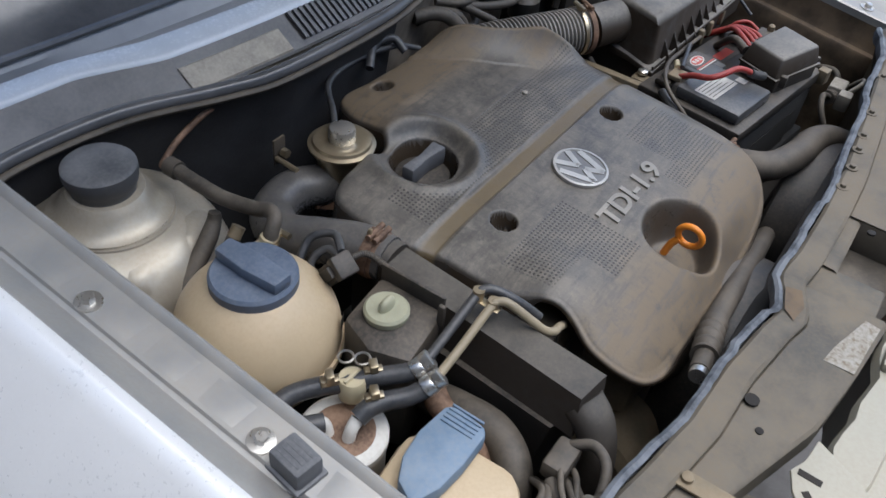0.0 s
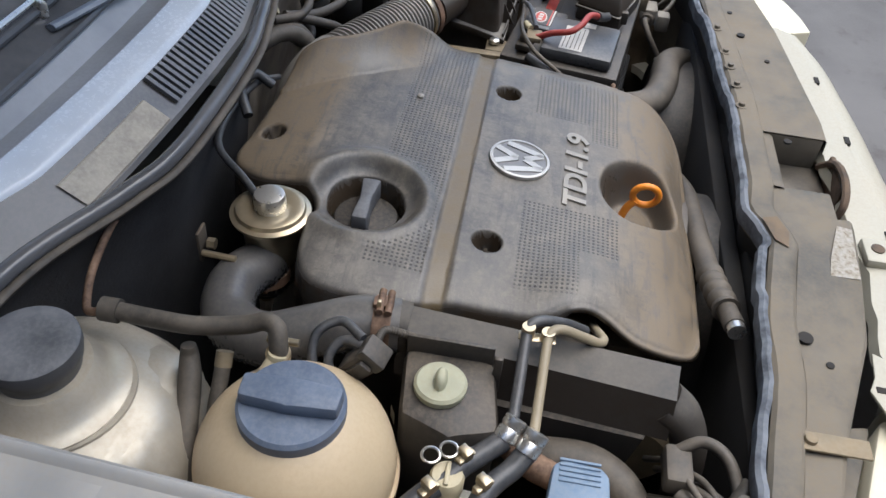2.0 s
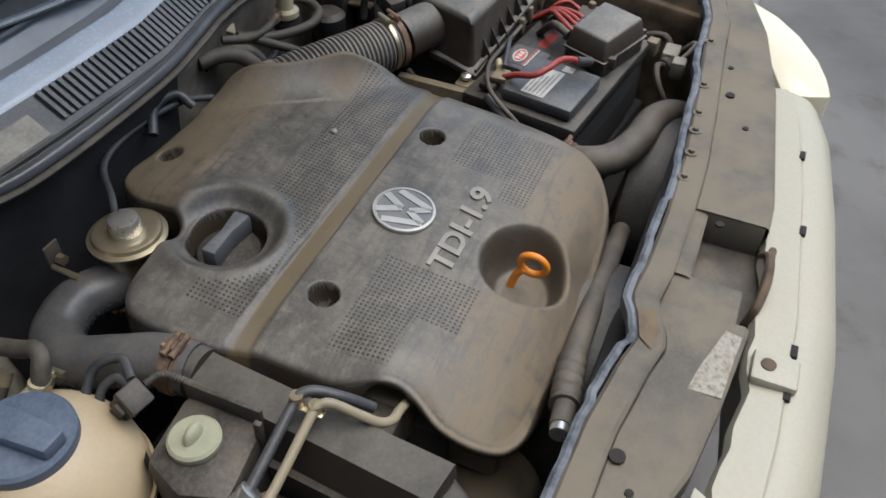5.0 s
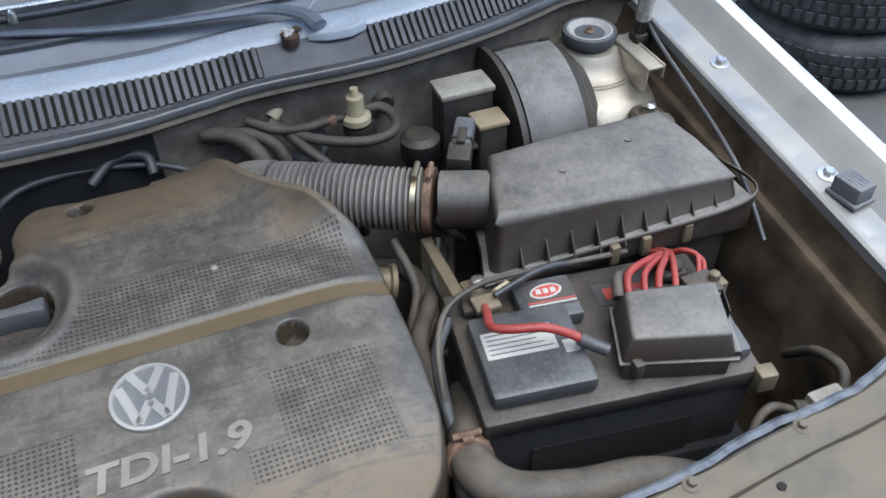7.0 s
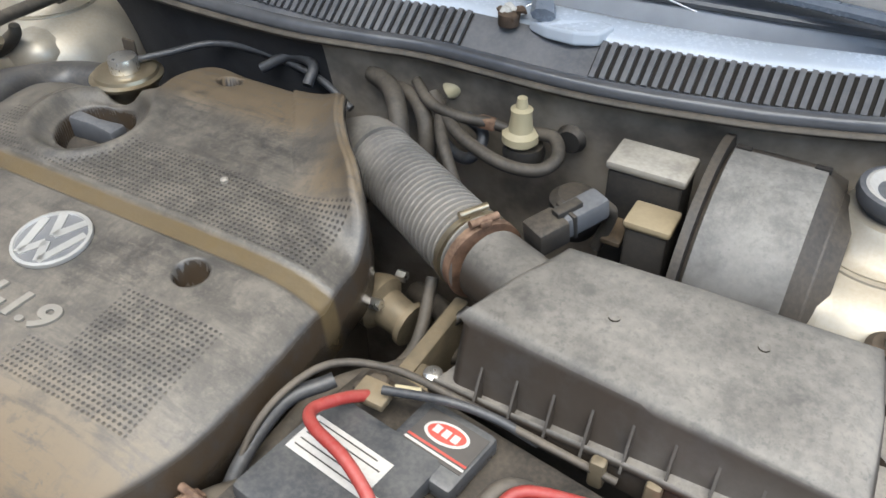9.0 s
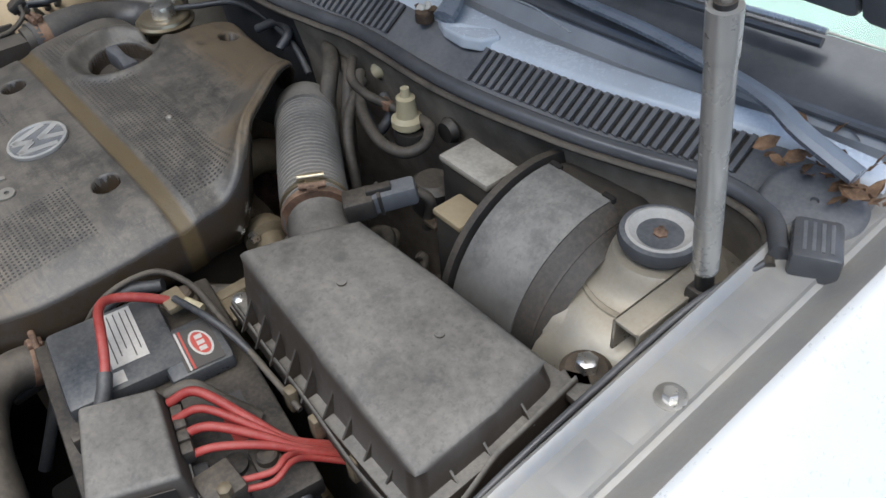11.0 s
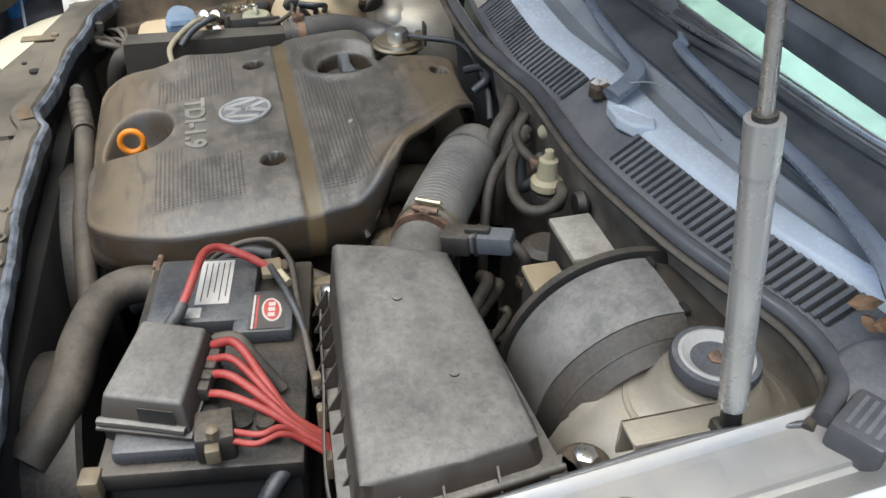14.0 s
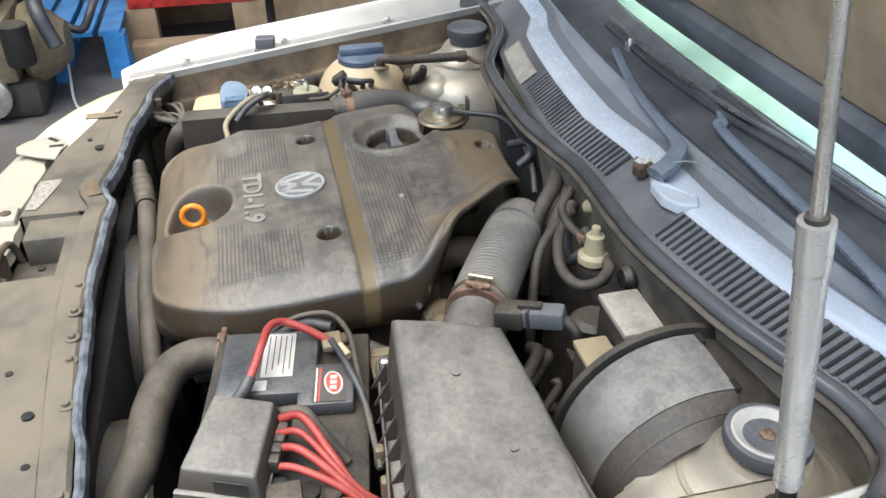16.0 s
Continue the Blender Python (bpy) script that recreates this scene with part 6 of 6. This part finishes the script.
hose("sensor_cable", "thin black cable dropping from the terminal clamp", [(0.345, 0.004, 0.842), (0.395, 0.016, 0.845), (0.43, 0.025, 0.836), (0.46, 0.03, 0.822)], 0.0035, "rubber", "cable")
solo("cable_end", tube([(0.350, 0.012, 0.836), (0.368, 0.02, 0.834)], 0.005, 12, 2), "ivory", "pale brass cable end by the battery terminal", "cable end")
hose("lower_cable", "black cable in front of the battery end", [(0.57, 0.0, 0.80), (0.60, -0.03, 0.78), (0.63, -0.06, 0.70), (0.64, -0.08, 0.60)], 0.008, "rubber", "cable")

# ---------------------------------------------------------------- air box, intake
e = thing("air_filter_box", "dusty grey plastic air filter box", "air filter box", (0.53, 0.12, 0.60))
TOP = [(0.374, 0.068), (0.392, 0.120), (0.415, 0.178), (0.52, 0.186), (0.655, 0.191), (0.664, 0.12), (0.666, 0.046), (0.52, 0.056)]


def lid_z(x, y):
    return 0.888 - 0.05 * max(0.0, x - 0.42) - 0.06 * max(0.0, 0.10 - y)


def flange_z(x, y):
    return 0.806 + 0.11 * (x - 0.37) + 0.03 * (y - 0.05)


def grow(poly, d):
    c = Vector((sum(p[0] for p in poly) / len(poly), sum(p[1] for p in poly) / len(poly)))
    return [(p[0] + d * (1 if p[0] > c.x else -1) * (1 if abs(p[0] - c.x) > 0.09 else 0), p[1] + d * (1 if p[1] > c.y else -1)) for p in poly]


def lid():
    n = len(TOP)
    rings = []
    for d, f in ((0.010, 0.0), (0.008, 0.05), (0.002, 0.82), (0.0, 0.89), (-0.004, 0.95), (-0.010, 0.985), (-0.018, 0.999), (-0.03, 1.003)):
        rings.append([(x, y, flange_z(x, y) + f * (lid_z(x, y) - flange_z(x, y))) for x, y in grow(TOP, d)])
    verts = [v for r in rings for v in r]
    faces = [(k * n + i, k * n + (i + 1) % n, (k + 1) * n + (i + 1) % n, (k + 1) * n + i) for k in range(len(rings) - 1) for i in range(n)]
    faces.append(tuple((len(rings) - 1) * n + i for i in range(n)))
    bm = mesh(verts, faces)
    vert = [ed for ed in bm.edges if abs(ed.verts[0].co.z - ed.verts[1].co.z) > 0.02]
    bmesh.ops.bevel(bm, geom=vert, offset=0.013, segments=4, affect="EDGES", profile=0.5)
    return bm


part("lid", lid(), "airbox", e)
part("flange", prism(grow(TOP, 0.019), 0.80, 0.80, 0.002, lambda x, y: flange_z(x, y) + 0.004), "airbox", e)
part("lower_case", prism(grow(TOP, 0.006), 0.60, 0.803, 0.01), "black", e)
part("rim_wall", tube([(x, y, flange_z(x, y) + 0.008) for x, y in [(0.36, 0.052), (0.50, 0.038), (0.684, 0.028), (0.682, 0.12), (0.674, 0.209)]], 0.0016, 8, 10, flat=2.2), "airbox", e)
for i in range(9):
    x = 0.40 + i * 0.030
    y = 0.0545 - (x - 0.374) * 0.06 if x < 0.53 else 0.049
    part("rib", mesh([(x - 0.001, y + 0.004, flange_z(x, y) + 0.036), (x - 0.001, y - 0.014, flange_z(x, y) + 0.003), (x - 0.001, y + 0.004, flange_z(x, y) + 0.003), (x + 0.001, y + 0.004, flange_z(x, y) + 0.036), (x + 0.001, y - 0.014, flange_z(x, y) + 0.003), (x + 0.001, y + 0.004, flange_z(x, y) + 0.003)],
         [(0, 1, 2), (3, 5, 4), (0, 3, 4, 1), (1, 4, 5, 2), (2, 5, 3, 0)]), "airbox", e, smooth=False)
for y in (0.075, 0.110, 0.155):
    x = 0.664
    part("rib", mesh([(x - 0.004, y - 0.001, 0.862), (x + 0.016, y - 0.001, 0.844), (x - 0.004, y - 0.001, 0.842), (x - 0.004, y + 0.001, 0.862), (x + 0.016, y + 0.001, 0.844), (x - 0.004, y + 0.001, 0.842)], [(0, 1, 2), (3, 5, 4), (0, 3, 4, 1), (1, 4, 5, 2), (2, 5, 3, 0)]), "airbox", e, smooth=False)
for x, y in ((0.478, 0.114), (0.580, 0.142)):
    part("moulding_dimple", lathe([(0.0045, 0), (0.0045, 0.0012), (0.002, 0.0004)], (x, y, lid_z(x, y) + 0.0005), 12), "airbox", e)
part("corner_screw", lathe([(0.008, 0), (0.008, 0.005), (0.005, 0.007)], (0.353, 0.063, 0.803), 14), "metal", e)
part("corner_lug", prism([(0.655, 0.195), (0.69, 0.195), (0.692, 0.215), (0.675, 0.226), (0.655, 0.215)], 0.836, 0.846, 0.003), "airbox", e)
for x in (0.505, 0.545, 0.60):
    part("spring_clip", box(x - 0.006, x + 0.006, 0.026, 0.036, 0.805, 0.832, 0.003), "alloy", e)
part("outlet", tube([(0.415, 0.135, 0.846), (0.385, 0.150, 0.846), (0.352, 0.167, 0.843)], 0.034, 26, 4), "airbox", e)
hose("cable_guide", "thin black cable along the wing flange beside the air box", [(0.690, 0.0, 0.80), (0.698, 0.06, 0.838), (0.702, 0.12, 0.862), (0.706, 0.20, 0.884), (0.713, 0.30, 0.908), (0.730, 0.365, 0.922)], 0.0032, "seal", "cable")

e = thing("intake_hose", "dusty black corrugated air intake hose with rusty clamp", "intake hose", (0.25, 0.22, 0.79))
part("corrugation", tube([(0.342, 0.172, 0.842), (0.30, 0.193, 0.842), (0.25, 0.221, 0.842), (0.20, 0.250, 0.840), (0.172, 0.267, 0.836)], 0.0375, 30, ribs=0.0058, pitch=0.0068), "hosegrey", e)
part("cuff", tube([(0.178, 0.263, 0.838), (0.15, 0.28, 0.832), (0.12, 0.292, 0.81), (0.10, 0.295, 0.77)], 0.0385, 28), "hosegrey", e)
clamp((0.340, 0.173, 0.842), (0.86, -0.5, 0), 0.0375, "clamp_band", "rust", e, 0.009)
clamp((0.326, 0.180, 0.842), (0.86, -0.5, 0), 0.0375, "clamp_band", "zinc", e, 0.006)
e = thing("air_flow_sensor", "grey sensor plug on the intake pipe", "sensor", (0.40, 0.22, 0.86))
T = Matrix.Translation((0.382, 0.188, 0.872)) @ pose(0, 0, 0, 0, -8, 60)
part("housing", box(-0.005, 0.026, -0.014, 0.014, -0.012, 0.012, 0.003, T), "blackdust", e)
part("connector", box(0.024, 0.070, -0.012, 0.012, -0.010, 0.012, 0.004, T), "strutcap", e)
part("latch", join(box(0.020, 0.046, -0.005, 0.005, 0.010, 0.017, 0.001, T), box(0.030, 0.034, -0.013, 0.013, -0.011, 0.0135, 0.001, T)), "black", e)
part("lead", tube([T @ Vector((0.068, 0, 0)), T @ Vector((0.08, 0, -0.02)), T @ Vector((0.07, 0.01, -0.06))], 0.006, 10), "rubberdust", e)

# ---------------------------------------------------------------- relays, brake servo, lines at the bulkhead
e = thing("relay_box", "black relay box with a dusty pale top", "relay box", (0.44, 0.31, 0.70), "relay boxes")
part("case", box(0.404, 0.474, 0.291, 0.333, 0.72, 0.888, 0.004), "black", e)
part("lid", box(0.402, 0.476, 0.289, 0.335, 0.888, 0.897, 0.003), "pale", e, "dusty pale lid")
e = thing("relay_box", "smaller black relay box with a dusty tan top", "relay box", (0.458, 0.274, 0.70), "relay boxes")
part("case", box(0.438, 0.477, 0.252, 0.288, 0.72, 0.860, 0.004), "black", e)
part("lid", box(0.436, 0.479, 0.250, 0.288, 0.860, 0.868, 0.003), "tanlid", e, "dusty tan lid")
part("side_flap", box(0.418, 0.436, 0.252, 0.290, 0.835, 0.840, 0.001), "apron", e)

e = thing("brake_servo", "dusty grey brake servo shield", "brake servo", (0.54, 0.33, 0.66))
sh = [(0.1175 * math.cos(a), 0.1175 * math.sin(a)) for a in np.radians(np.arange(82, 232, 5))]
rows = [[(x, 0.335 + p[0], 0.790 + p[1]) for p in sh] for x in (0.500, 0.5015, 0.52, 0.55, 0.5785, 0.580)]
bm = sweep(rows)
bmesh.ops.solidify(bm, geom=bm.faces[:], thickness=0.003)
part("shield", bm, "servo", e, "curved streaky dusty shield")
side_rows = [[(0.580, 0.335 + p[0] * k, 0.790 + p[1] * k) for p in sh] for k in (0.985, 0.80)]
part("shield_flange", sweep([side_rows[0], [(0.612, y, z) for _, y, z in side_rows[1]]]), "black", e)
part("drum", lathe([(0.108, -0.03), (0.112, -0.02), (0.112, 0.055), (0.105, 0.075), (0.06, 0.085)], (0.522, 0.335, 0.790), 48, pose(0, 0, 0, 0, 90, 0)), "black", e)
part("rear_disc", lathe([(0.10, -0.022), (0.122, -0.020), (0.122, -0.012), (0.10, -0.01)], (0.507, 0.335, 0.790), 48, pose(0, 0, 0, 0, 90, 0)), "black", e)
# Two near-black bars painted as the shade of the shield's slots.
for x in (0.500, 0.568):
    part("slot", box(x, x + 0.014, 0.350, 0.356, 0.902, 0.9085, 0.001), "void", e)

e = thing("vacuum_solenoid", "ivory plastic solenoid valve on rubber hoses", "solenoid valve", (0.301, 0.326, 0.86))
part("body", lathe([(0.012, 0.862), (0.0185, 0.868), (0.0185, 0.876), (0.0125, 0.880), (0.0105, 0.898), (0.011, 0.903), (0.006, 0.905), (0.005, 0.915)], (0.301, 0.326, 0), 24), "ivory", e)
part("foot", lathe([(0.02, 0.845), (0.022, 0.855), (0.019, 0.863)], (0.305, 0.328, 0), 20), "black", e)
hose("vacuum_hose", "dusty looped rubber hose round the solenoid", [(0.195, 0.338, 0.885), (0.22, 0.318, 0.875), (0.255, 0.298, 0.868), (0.30, 0.287, 0.862), (0.335, 0.292, 0.862), (0.347, 0.312, 0.868), (0.335, 0.332, 0.876), (0.31, 0.338, 0.872)], 0.0068, "rubberdust")
hose("vacuum_hose", "dusty rubber hose at the bulkhead", [(0.17, 0.345, 0.890), (0.20, 0.322, 0.884), (0.235, 0.318, 0.880), (0.27, 0.325, 0.878), (0.30, 0.332, 0.872)], 0.006, "rubberdust")
hose("vacuum_hose", "dusty hose dropping behind the intake", [(0.205, 0.335, 0.880), (0.225, 0.30, 0.866), (0.25, 0.275, 0.845), (0.275, 0.262, 0.80), (0.28, 0.26, 0.74)], 0.0065, "rubberdust")
hose("heater_hose", "thick dusty heater hose at the bulkhead", [(0.115, 0.345, 0.885), (0.145, 0.330, 0.885), (0.165, 0.312, 0.876), (0.178, 0.296, 0.85), (0.19, 0.285, 0.79)], 0.0105, "rubberdust")
hose("heater_hose", "second dusty heater hose at the bulkhead", [(0.13, 0.35, 0.872), (0.17, 0.338, 0.875), (0.195, 0.318, 0.865), (0.205, 0.305, 0.83), (0.21, 0.30, 0.76)], 0.009, "rubberdust")
hose("vacuum_hose", "black looped hose low behind the intake", [(0.20, 0.33, 0.85), (0.225, 0.325, 0.83), (0.25, 0.318, 0.835), (0.255, 0.335, 0.855), (0.23, 0.345, 0.865)], 0.0065, "rubber")
solo("hose_connector", lathe([(0.009, 0), (0.0105, 0.004), (0.009, 0.018), (0.006, 0.022)], (0.200, 0.357, 0.880), 16, pose(0, 0, 0, 0, 60, 30)), "ivory", "yellowed plastic hose connector at the bulkhead", "connector")
solo("hose_connector", box(0.255, 0.275, 0.318, 0.33, 0.872, 0.884, 0.003), "rust", "rusty hose bracket at the bulkhead", "bracket")
solo("grommet", lathe([(0.014, 0), (0.016, 0.004), (0.012, 0.012)], (0.345, 0.356, 0.868), 20, pose(0, 0, 0, 90, 0, 0)), "black", "black rubber grommet in the bulkhead", "grommet")
solo("round_reservoir_cap", lathe([(0.02, 0.80), (0.026, 0.81), (0.026, 0.838), (0.018, 0.845)], (0.375, 0.30, 0), 24), "black", "black round fluid cap by the relay boxes", "fluid cap")
for i, (a, b) in enumerate((((0.34, 0.24, 0.78), (0.44, 0.20, 0.76)), ((0.33, 0.26, 0.76), (0.40, 0.22, 0.72)), ((0.42, 0.24, 0.80), (0.44, 0.215, 0.70)))):
    a, b = Vector(a), Vector(b)
    hose("wiring_loom", "dirty wiring loom behind the air box", [a, a.lerp(b, 0.3) + Vector((0, 0.01, 0.02)), a.lerp(b, 0.7) + Vector((0, -0.01, 0.01)), b], 0.008 - 0.0015 * i, "rubberdust", "cable")

# ---------------------------------------------------------------- buffers and plug on the wing corners
def buffer(at, turn, label, size=1.0, material="seal"):
    e = thing("bonnet_buffer", label, "rubber buffer", at, "bonnet buffers")
    m = Matrix.Translation(at) @ pose(0, 0, 0, 0, 0, turn) @ Matrix.Scale(size, 4)
    part("block", box(-0.020, 0.020, -0.026, 0.026, -0.006, 0.026, 0.005, m), material, e)
    part("foot_lip", box(-0.024, 0.024, -0.030, 0.030, -0.010, -0.002, 0.003, m), material, e)
    for k in range(4):
        part("moulded_bar", box(-0.012 + k * 0.007, -0.009 + k * 0.007, -0.018, 0.018, 0.0255, 0.0265, 0, m), "strutcap", e)
    return e


buffer((0.752, 0.398, 0.918), 30, "black rubber bonnet buffer with moulded bars")
buffer((0.755, -0.035, 0.878), 8, "grey rubber bonnet buffer on the wing flange", 0.7, "strutcap")
buffer((-0.540, -0.020, 0.874), -8, "dark grey rubber bonnet buffer on the wing flange", 0.7, "strutcap")
buffer((-0.536, 0.398, 0.918), -30, "black rubber bonnet buffer by the scuttle corner")
solo("rubber_plug", lathe([(0.044, -0.006), (0.046, 0.0), (0.044, 0.004), (0.038, 0.008), (0.015, 0.010), (0.004, 0.010), (0.003, 0.007)], (0.722, 0.441, 0.932), 40, pose(0, 0, 0, 14, 6, 0)), "strutcap", "round grey rubber plug in the scuttle corner", "plug")

# ---------------------------------------------------------------- yard around the car
def tyre(at, turn=0.0):
    e = thing("tyre", "worn black tyre lying in a stack", "tyre", at, "stacked tyres")
    prof = [(0.20, 0.015), (0.25, 0.0), (0.285, 0.008), (0.305, 0.03), (0.31, 0.05), (0.31, 0.145), (0.305, 0.165), (0.285, 0.187), (0.25, 0.195), (0.20, 0.18), (0.195, 0.1)]
    part("casing", lathe(prof, at, 56), "tyre", e)
    bm = None
    for i in range(56):
        a = 2 * math.pi * i / 56 + turn
        for z, h, t in ((0.055, 0.03, 25), (0.095, 0.028, -25), (0.135, 0.03, 25)):
            b = box(0.307, 0.3165, -0.011, 0.011, z - h / 2, z + h / 2, 0, Matrix.Translation(at) @ pose(0, 0, 0, 0, 0, math.degrees(a) + (3 if t > 0 else 0)))
            bm = join(bm, b) if bm else b
    part("tread", bm, "tyre", e, smooth=False)
    return e


t0 = tyre((2.22, 1.36, 0.0))
copy_thing(t0, pose(2.20, 1.39, 0.196, 0, 0, 20))
copy_thing(t0, pose(2.24, 1.37, 0.392, 0, 0, 51))
copy_thing(t0, pose(2.21, 1.36, 0.588, 0, 0, 77))
copy_thing(t0, pose(2.55, 2.0, 0.0, 0, 0, 11))
copy_thing(t0, pose(2.53, 2.02, 0.196, 0, 0, 60))

e = thing("pallet", "blue painted wooden pallet on the yard floor", "pallet", (-3.2, -0.9, 0))
for i in range(6):
    part("deck_board", box(-3.62, -2.80, -1.30 + i * 0.115, -1.21 + i * 0.115, 0.20, 0.222, 0.002), "bluewood", e, smooth=False)
for y in (-1.29, -1.0, -0.71):
    for x in (-3.6, -3.25, -2.9):
        part("block", box(x, x + 0.1, y, y + 0.09, 0.022, 0.20, 0.002), "bluewood", e, smooth=False)
    part("runner", box(-3.62, -2.80, y, y + 0.09, 0.0, 0.022, 0.002), "bluewood", e, smooth=False)
e = thing("scrap_engine", "greasy dark spare engine standing beside the pallet", "spare engine", (-2.6, -1.25, 0))
part("sump", box(-2.75, -2.42, -1.42, -1.06, 0.0, 0.16, 0.03), "iron", e)
part("crankcase", box(-2.78, -2.40, -1.45, -1.12, 0.16, 0.42, 0.02), "alloy", e)
part("rocker_cover", box(-2.74, -2.44, -1.40, -1.16, 0.42, 0.56, 0.03), "iron", e)
part("bellhousing", lathe([(0.16, 0), (0.17, 0.02), (0.13, 0.10), (0.08, 0.16)], (-2.60, -1.10, 0.26), 28, pose(0, 0, 0, -90, 0, 0)), "alloy", e)
part("oil_filter", lathe([(0.05, 0.24), (0.055, 0.25), (0.055, 0.40), (0.04, 0.41)], (-2.40, -1.09, 0), 24), "black", e)
part("pulley", lathe([(0.09, 0), (0.09, 0.03), (0.06, 0.04)], (-2.40, -1.25, 0.12), 28, pose(0, 0, 0, 0, 90, 0)), "metal", e)
part("inlet_pipe", tube([(-2.7, -1.1, 0.42), (-2.6, -1.02, 0.5), (-2.45, -1.0, 0.44), (-2.4, -0.95, 0.30)], 0.03, 12), "rubber", e)
e.location.y += 0.13
hose("loose_cable", "black hose hanging over the pallet edge", [(-3.0, -1.0, 0.25), (-2.8, -0.9, 0.30), (-2.72, -0.78, 0.26), (-2.75, -0.72, 0.34), (-2.9, -0.70, 0.40)], 0.018, "rubber", "hose")
hose("loose_cable", "white cable lying across the yard floor", [(-2.9, -0.90, 0.23), (-2.75, -0.87, 0.12), (-2.55, -0.84, 0.01), (-2.45, -0.78, 0.008), (-2.55, -0.68, 0.008)], 0.006, "white", "cable")
hose("loose_cable", "grey plug lead on the yard floor", [(-3.5, -0.60, 0.30), (-3.2, -0.62, 0.12), (-3.05, -0.58, 0.02), (-2.95, -0.56, 0.015)], 0.012, "rubberdust", "cable")
e = thing("red_crate", "red plastic crate on timber beams", "crate", (-3.33, -0.3, 0.22))
part("crate_wall", box(-3.13, -3.10, -0.62, 0.0, 0.22, 0.52, 0.006), "redplastic", e)
part("crate_wall", box(-3.68, -3.65, -0.62, 0.0, 0.22, 0.52, 0.006), "redplastic", e)
part("crate_wall", box(-3.65, -3.13, -0.62, -0.59, 0.22, 0.52, 0.006), "redplastic", e)
part("crate_wall", box(-3.65, -3.13, -0.03, 0.0, 0.22, 0.52, 0.006), "redplastic", e)
part("crate_floor", box(-3.65, -3.13, -0.59, -0.03, 0.22, 0.24, 0.0), "redplastic", e)
for i in range(9):
    part("rib", box(-3.10, -3.08, -0.60 + i * 0.07, -0.575 + i * 0.07, 0.25, 0.50, 0.003), "redplastic", e)
tb = solo("timber_beam", box(-3.23, -3.10, -0.66, -0.50, 0.0, 0.22, 0.006), "wood", "weathered timber block under the crate", "timber", "timber blocks")
tb2 = solo("timber_beam", box(-3.68, -3.53, -0.66, 0.02, 0.0, 0.22, 0.006), "wood", "weathered timber block under the crate", "timber", "timber blocks")
solo("timber_beam", box(-3.06, -2.95, -0.62, -0.12, 0.0, 0.09, 0.006), "wood", "weathered timber beam lying on the floor", "timber", "timber blocks")
solo("timber_beam", box(-3.23, -3.10, -0.14, 0.02, 0.0, 0.22, 0.006), "wood", "weathered timber block under the crate", "timber", "timber blocks")
solo("leaning_board", box(-0.02, 0.0, 0.0, 0.62, 0.0, 0.55, 0.004, Matrix.Translation((-3.42, 0.07, 0.0)) @ pose(0, 0, 0, 0, -14, 6)), "wood", "pale worn wooden board leaning beside the crate", "board")
